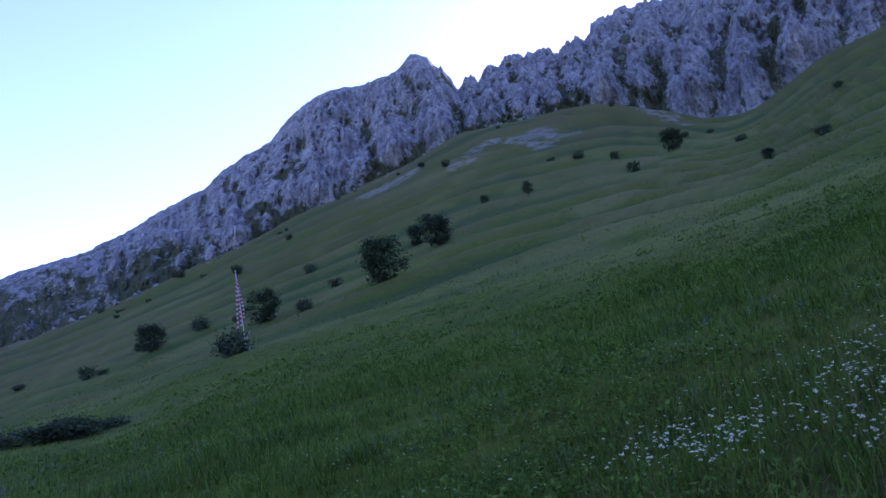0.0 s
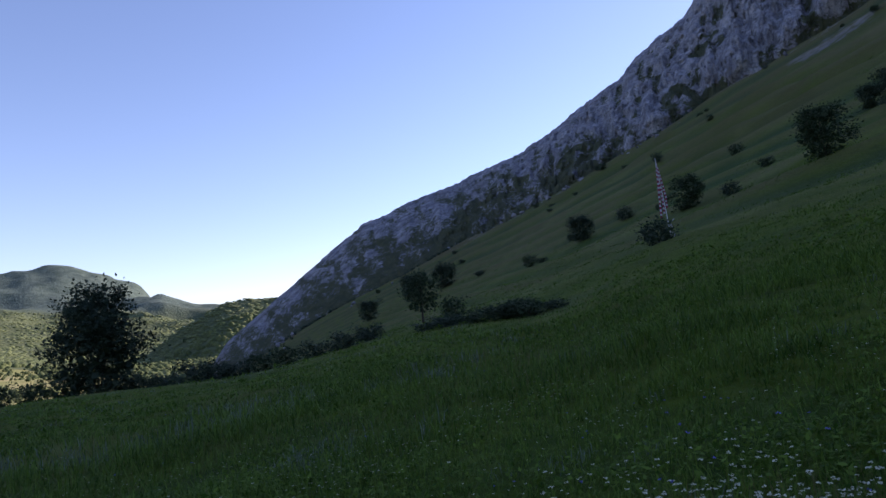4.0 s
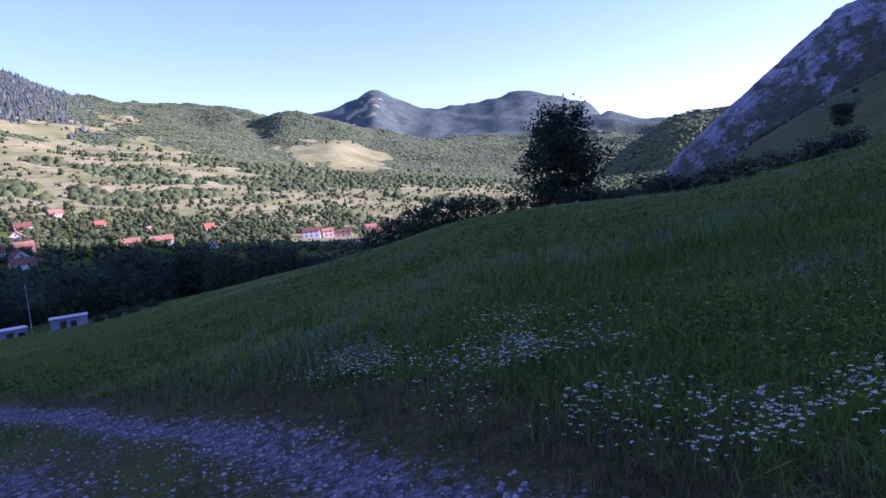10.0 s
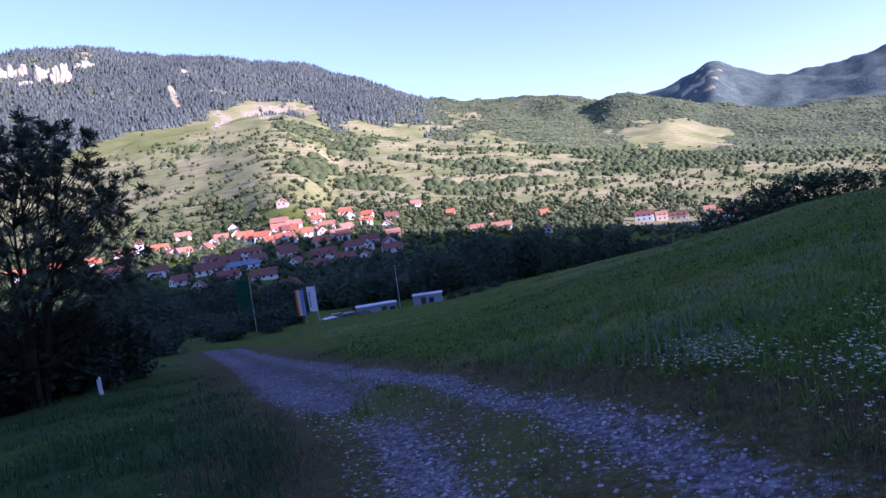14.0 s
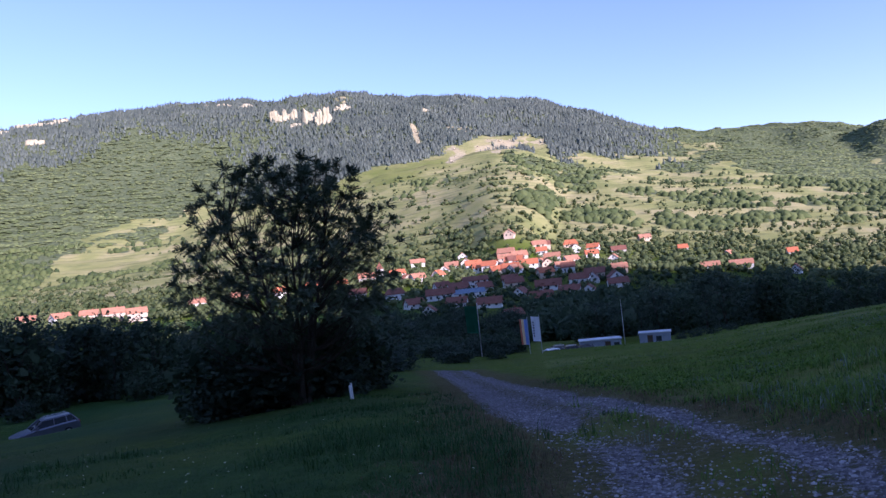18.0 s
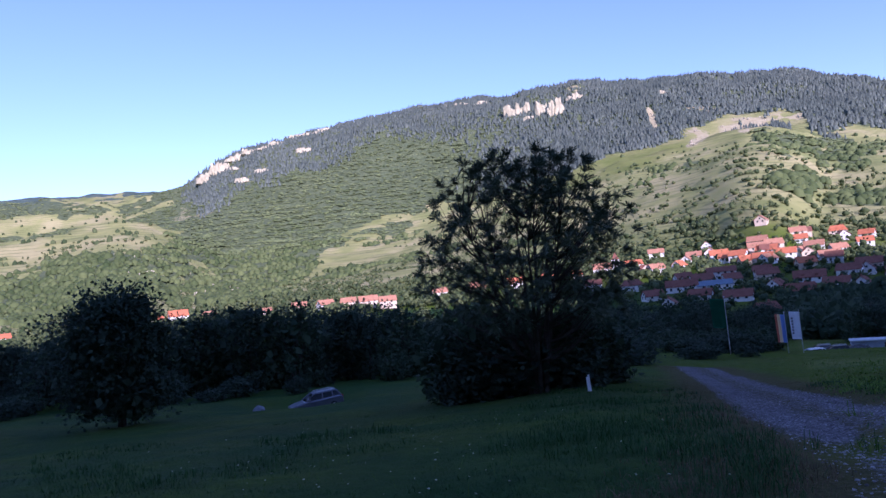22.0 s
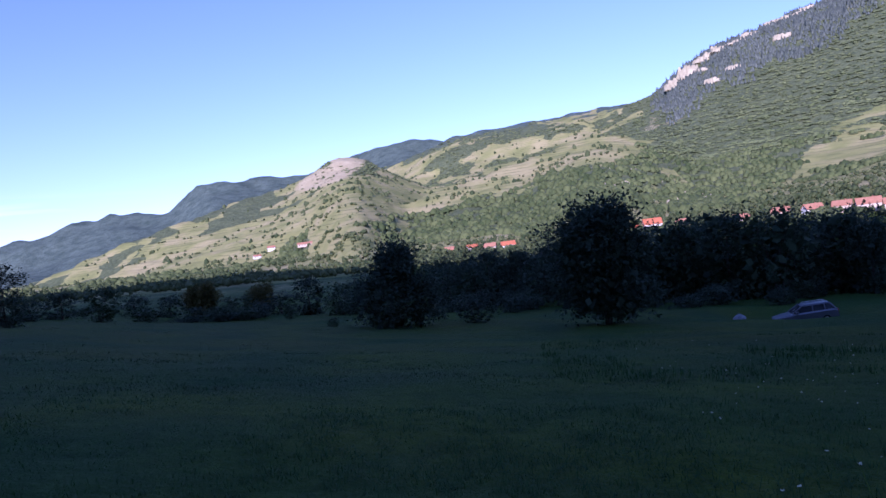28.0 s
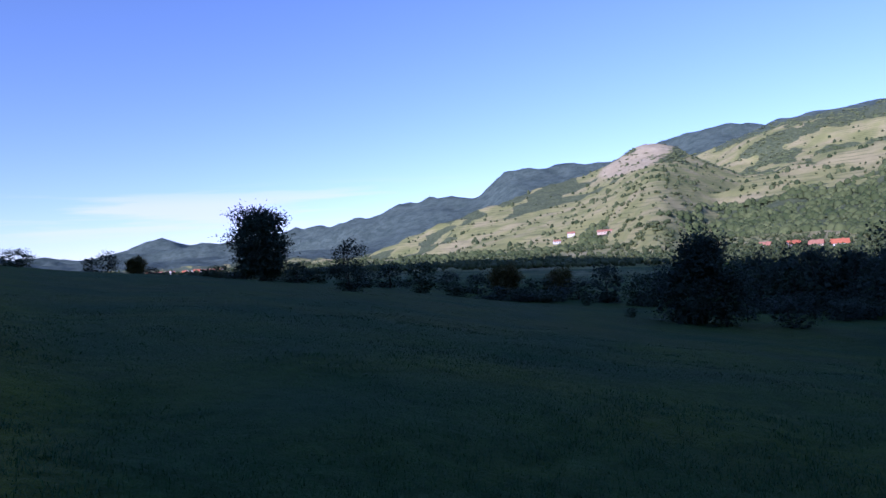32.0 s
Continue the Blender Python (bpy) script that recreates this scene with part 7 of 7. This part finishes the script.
STONE = leafy("track_stones", (0.085, 0.080, 0.082), (0.40, 0.38, 0.385), 6.0, 0.0)
VERGE = leafy("brown_grass", (0.060, 0.046, 0.028), (0.185, 0.135, 0.082), 0.8, 0.2)


def sward(name, n, seed, yaw0, yaw1, r0, r1, tall, wide, mat, want, label, splay=0.9, power=1.0, tuft=9, stuff="grass"):
    """Tufts of bent grass blades that fan out from their roots: three triangles a blade."""
    x, y, g = scatter(n, seed, yaw0, yaw1, r0, r1, want, power)
    r = np.hypot(x, y)
    vigour = 0.55 + 0.9 * smoothstep(-0.5, 0.6, fbm(x, y, 2.6, 3, 41)) * g.uniform(0.6, 1.3, len(x))
    x, y = np.repeat(x, tuft), np.repeat(y, tuft)
    r, vigour = np.repeat(r, tuft), np.repeat(vigour, tuft)
    m = len(x)
    root = (0.03 + 0.006 * r)
    x, y = x + g.normal(0, 1, m) * root, y + g.normal(0, 1, m) * root
    z = height(x, y)
    h = tall * vigour * g.uniform(0.45, 1.25, m) * (1 - 0.5 * smoothstep(9, 40, r))
    w = wide * (0.45 + r / 11)
    a = g.uniform(0, 2 * np.pi, m)
    d = np.stack([np.cos(a), np.sin(a), np.zeros(m)], 1)
    s = np.stack([-np.sin(a), np.cos(a), np.zeros(m)], 1)
    p = np.stack([x, y, z - 0.02], 1)
    bend = g.uniform(0.05, 1.0, m) * splay
    mid = p + d * (bend * h * 0.45)[:, None] + np.array([0, 0, 1.0]) * (h * 0.62)[:, None]
    tip = p + d * (bend * h * 1.25)[:, None] + np.array([0, 0, 1.0]) * (h * (1 - 0.42 * bend))[:, None]
    v = np.stack([p - s * (w / 2)[:, None], p + s * (w / 2)[:, None], mid + s * (w * 0.4)[:, None], mid - s * (w * 0.4)[:, None], tip], 1).reshape(-1, 3)
    i = np.arange(m)[:, None] * 5
    f = np.concatenate([i + [[0, 1, 2]], i + [[0, 2, 3]], i + [[3, 2, 4]]])
    return tagged(soup(name, v, f, mat), label, stuff, kind="stuff")


def swaths(x, y):
    """Mown rows across the open field."""
    w = -math.sin(radians(197)) * x + math.cos(radians(197)) * y + 1.6 * fbm(x, y, 14, 2, 76)
    return 0.5 + 0.5 * np.sin(2 * np.pi * w / 3.1)


def off_track(x, y):
    d, s = track_gap(x, y)
    island = np.exp(-((x + 11.2) / 1.5) ** 2 - ((y + 4.3) / 0.7) ** 2)
    middle = smoothstep(0.5, 0.2, np.abs(s - 0.5)) * 0.10 * smoothstep(-0.1, 0.3, fbm(x, y, 1.6, 2, 42))
    return np.clip(smoothstep(1.7, 2.9, np.abs(s - 0.35)) + middle + 0.04 * island, 0, 1)


# blades darker than the meadow's, so their colour holds the field's deep shade
FIELD_GRASS = leafy("field_grass_blades", (0.010, 0.048, 0.013), (0.044, 0.106, 0.030), 0.35, 0.3)
sward("bank_grass", 12000, 210, -42, 112, 10, 75, 0.30, 0.009, GRASS, lambda x, y: off_track(x, y) * smoothstep(-0.5, 0.2, fbm(x, y, 5, 3, 65)), "longer grass over the meadow bank", 1.7, 1.0, 7)
sward("meadow_grass", 13500, 201, -42, 112, 2.6, 40, 0.22, 0.010, GRASS, off_track, "rough green meadow grass on the bank", 1.7, 0.95)
sward("field_grass", 12500, 202, 108, 240, 2.6, 26, 0.085, 0.007, FIELD_GRASS, off_track, "short grazed grass of the open field", 2.4)
sward("rank_grass", 3600, 212, 108, 172, 5, 34, 0.30, 0.009, FIELD_GRASS, lambda x, y: off_track(x, y) * smoothstep(0.0, 0.25, fbm(x, y, 4.5, 3, 75) + 0.35 * smoothstep(150, 125, bearing(x, y)) * smoothstep(6, 10, np.hypot(x, y))), "rank green grass on the mound below the track", 1.3, 0.8, 9)
sward("slope_tussocks", 10000, 203, -42, 110, 40, 270, 0.34, 0.010, GRASS, lambda x, y: smoothstep(-0.3, 0.3, fbm(x, y, 11, 3, 43)), "tussocks over the terraced slope", 1.2)
sward("dry_grass", 6500, 205, -42, 125, 2.8, 60, 0.36, 0.0035, STRAW, lambda x, y: off_track(x, y) * smoothstep(-0.1, 0.4, fbm(x, y, 4, 2, 45)), "thin dry seed stems over the grass", 0.5, 1.0, 4)
sward("verge_grass", 8500, 206, 50, 150, 2.6, 45, 0.13, 0.007, VERGE, lambda x, y: smoothstep(1.5, 2.0, np.abs(track_gap(x, y)[1] - 0.35)) * smoothstep(4.2, 2.8, track_gap(x, y)[0]), "brown trampled grass along the cart track", 1.3)


FIELD_STRAW = leafy("mown_grass", (0.022, 0.052, 0.018), (0.054, 0.090, 0.034), 0.5, 0.2)
sward("field_tussocks", 11000, 211, 112, 240, 14, 85, 0.11, 0.009, FIELD_STRAW, lambda x, y: off_track(x, y) * smoothstep(0.55, 0.95, swaths(x, y)) * smoothstep(-0.4, 0.1, fbm(x, y, 9, 2, 66)), "pale mown tufts in streaks over the field", 2.2, 1.0, 7)
sward("trampled_grass", 4600, 208, 40, 150, 2.5, 32, 0.10, 0.007, FIELD_GRASS, lambda x, y: smoothstep(1.5, 2.2, track_gap(x, y)[0]) * smoothstep(4.5, 2.8, track_gap(x, y)[0]), "short trampled grass along the cart track", 1.3)


def weeds(n, seed, yaw0, yaw1, r0, r1, label):
    """Low leafy herbs between the grass."""
    x, y, g = scatter(n, seed, yaw0, yaw1, r0, r1, lambda x, y: off_track(x, y) * smoothstep(0.0, 0.4, fbm(x, y, 3.4, 3, 52)))
    k = 11
    r = np.repeat(np.hypot(x, y), k)
    x, y = np.repeat(x, k), np.repeat(y, k)
    m = len(x)
    s = (0.032 + 0.0035 * r) * g.uniform(0.5, 1.5, m)
    x, y = x + g.normal(0, 0.10, m), y + g.normal(0, 0.10, m)
    p = np.stack([x, y, height(x, y) + g.uniform(0.02, 0.30, m) * g.uniform(0.3, 1, m)], 1)
    d = g.normal(0, 1, (m, 3)) * [1, 1, 0.45] + [0, 0, 0.25]
    v, f = blades(p, d, g.normal(0, 0.4, (m, 3)) + [0, 0, 1], s, s * 0.5)
    tagged(soup("weeds", v, f, GRASS), label, "weeds", kind="stuff")


SILVER_LEAF = leafy("silvery_herbs", (0.090, 0.130, 0.092), (0.190, 0.240, 0.175), 0.8, 0.2)
sward("silvery_herbs", 8500, 209, -42, 108, 3.2, 85, 0.26, 0.010, SILVER_LEAF, lambda x, y: off_track(x, y) * smoothstep(0.0, 0.4, fbm(x, y, 3.0, 3, 61)) * (0.15 + 0.85 * smoothstep(18, 40, bearing(x, y))), "grey-green feathery herbs in the meadow", 0.8, 1.0, 7, "herbs")
weeds(13000, 207, -42, 112, 3.0, 45, "low leafy herbs among the meadow grass")


def blossoms(name, n, seed, yaw0, yaw1, r0, r1, tall, head, mat, want, label, florets=5):
    """Flat flower heads: a ring of small florets on a thin stem each."""
    x, y, g = scatter(n, seed, yaw0, yaw1, r0, r1, want)
    m = len(x)
    z = height(x, y)
    h = tall * g.uniform(0.6, 1.25, m)
    tilt = g.normal(0, 0.08, (m, 2))
    top = np.stack([x + tilt[:, 0], y + tilt[:, 1], z + h], 1)
    vs, fs, base = [], [], 0
    hs = head * g.uniform(0.5, 1.3, m)
    for k in range(florets):
        a = k * 2.4 + g.uniform(0, 6.3, m) * 0.15
        c = top + np.stack([np.cos(a) * hs * (0.35 + 0.16 * k), np.sin(a) * hs * (0.35 + 0.16 * k), g.normal(0, 0.12, m) * hs], 1)
        ang = np.arange(6) * np.pi / 3
        ring = c[:, None] + (hs * 0.42)[:, None, None] * np.stack([np.cos(ang), np.sin(ang), 0.25 * np.sin(ang * 3)], 1)[None]
        ring[:, :, 2] += g.normal(0, 0.25, (m, 6)) * hs[:, None]
        vs.append(ring.reshape(-1, 3))
        i = np.arange(m)[:, None] * 6 + base
        fs.append(np.concatenate([i + [[0, 1, 2]], i + [[0, 2, 3]], i + [[0, 3, 4]], i + [[0, 4, 5]]]))
        base += m * 6
    ob = tagged(soup(name, np.concatenate(vs), np.concatenate(fs), mat), label, "flowers", kind="stuff")
    foot = np.stack([x, y, z], 1)
    s = np.array([[0.004, 0, 0]])
    v = np.stack([foot - s, foot + s, top], 1).reshape(-1, 3)
    soup("stems", v, np.arange(m * 3).reshape(-1, 3), GRASS, ob)
    return ob


def drifts(x, y):
    d, s = track_gap(x, y)
    return off_track(x, y) * (d > 2.2) * (0.25 + 0.75 * smoothstep(4.5, 6.5, d)) * (0.08 + 0.50 * smoothstep(-0.1, 0.5, fbm(x, y, 0.9, 3, 46))) * (0.4 + 0.6 * smoothstep(-0.3, 0.3, fbm(x, y, 8, 2, 47))) * (0.75 + 0.25 * smoothstep(15, 45, bearing(x, y)))


def verge(x, y):
    d, s = track_gap(x, y)
    return (s > 0) * smoothstep(2.0, 2.6, d) * (0.012 + 0.99 * np.exp(-((d - 3.4) / 0.85) ** 2)) * smoothstep(9, 5, d) * smoothstep(-0.12, 0.40, fbm(x, y, 0.9, 3, 48) + 0.3 * fbm(x, y, 4, 2, 56)) * (0.35 + 0.65 * smoothstep(24, 42, bearing(x, y)))


blossoms("white_flowers", 50000, 301, -40, 112, 4.2, 44, 0.28, 0.0075, DULL_PETAL, drifts, "drifts of small white flower heads in the meadow")
blossoms("verge_flowers", 62000, 302, -34, 96, 3.3, 9.0, 0.25, 0.0125, PETAL, verge, "thick white flower heads on the bank beside the track")
blossoms("field_flowers", 1500, 303, 112, 165, 3.5, 30, 0.25, 0.016, PETAL, lambda x, y: drifts(x, y), "a few white flowers in the grazed field")
blossoms("blue_flowers", 500, 304, -40, 100, 3.5, 16, 0.45, 0.014, BLUE_PETAL, lambda x, y: off_track(x, y) * smoothstep(0.1, 0.5, fbm(x, y, 2.2, 2, 49)), "single blue flowers among the grass", 3)


def stones(n, seed):
    """Loose stones of the cart track."""
    g = np.random.default_rng(seed)
    seg = g.uniform(0, 1, n) ** 1.5
    t = seg * (len(TRACK) - 4) + 2.6
    i = np.floor(t).astype(int)
    p = TRACK[i] + (TRACK[i + 1] - TRACK[i]) * (t - i)[:, None]
    off = np.where(g.uniform(0, 1, n) < 0.65, np.where(g.uniform(0, 1, n) < 0.5, 0.45, -1.45) + g.normal(0, 0.28, n), g.uniform(-1.9, 1.3, n))
    dirn = TRACK[i + 1] - TRACK[i]
    dirn /= np.linalg.norm(dirn, axis=1, keepdims=True)
    x, y = p[:, 0] - dirn[:, 1] * off, p[:, 1] + dirn[:, 0] * off
    z = height(x, y)
    s = 0.008 + 0.022 * g.uniform(0, 1, n) ** 4
    v = np.stack([x, y, z + s * 0.15], 1)[:, None] + ICO[None] * (1 + g.normal(0, 0.22, (n, 12, 1))) * s[:, None, None] * np.array([1, 1, 0.65])
    f = (np.arange(n)[:, None, None] * 12 + ICO_F[None]).reshape(-1, 3)
    tagged(soup("track_stones", v.reshape(-1, 3), f, STONE), "loose grey stones on the cart track", "stones", kind="stuff")


stones(15000, 401)
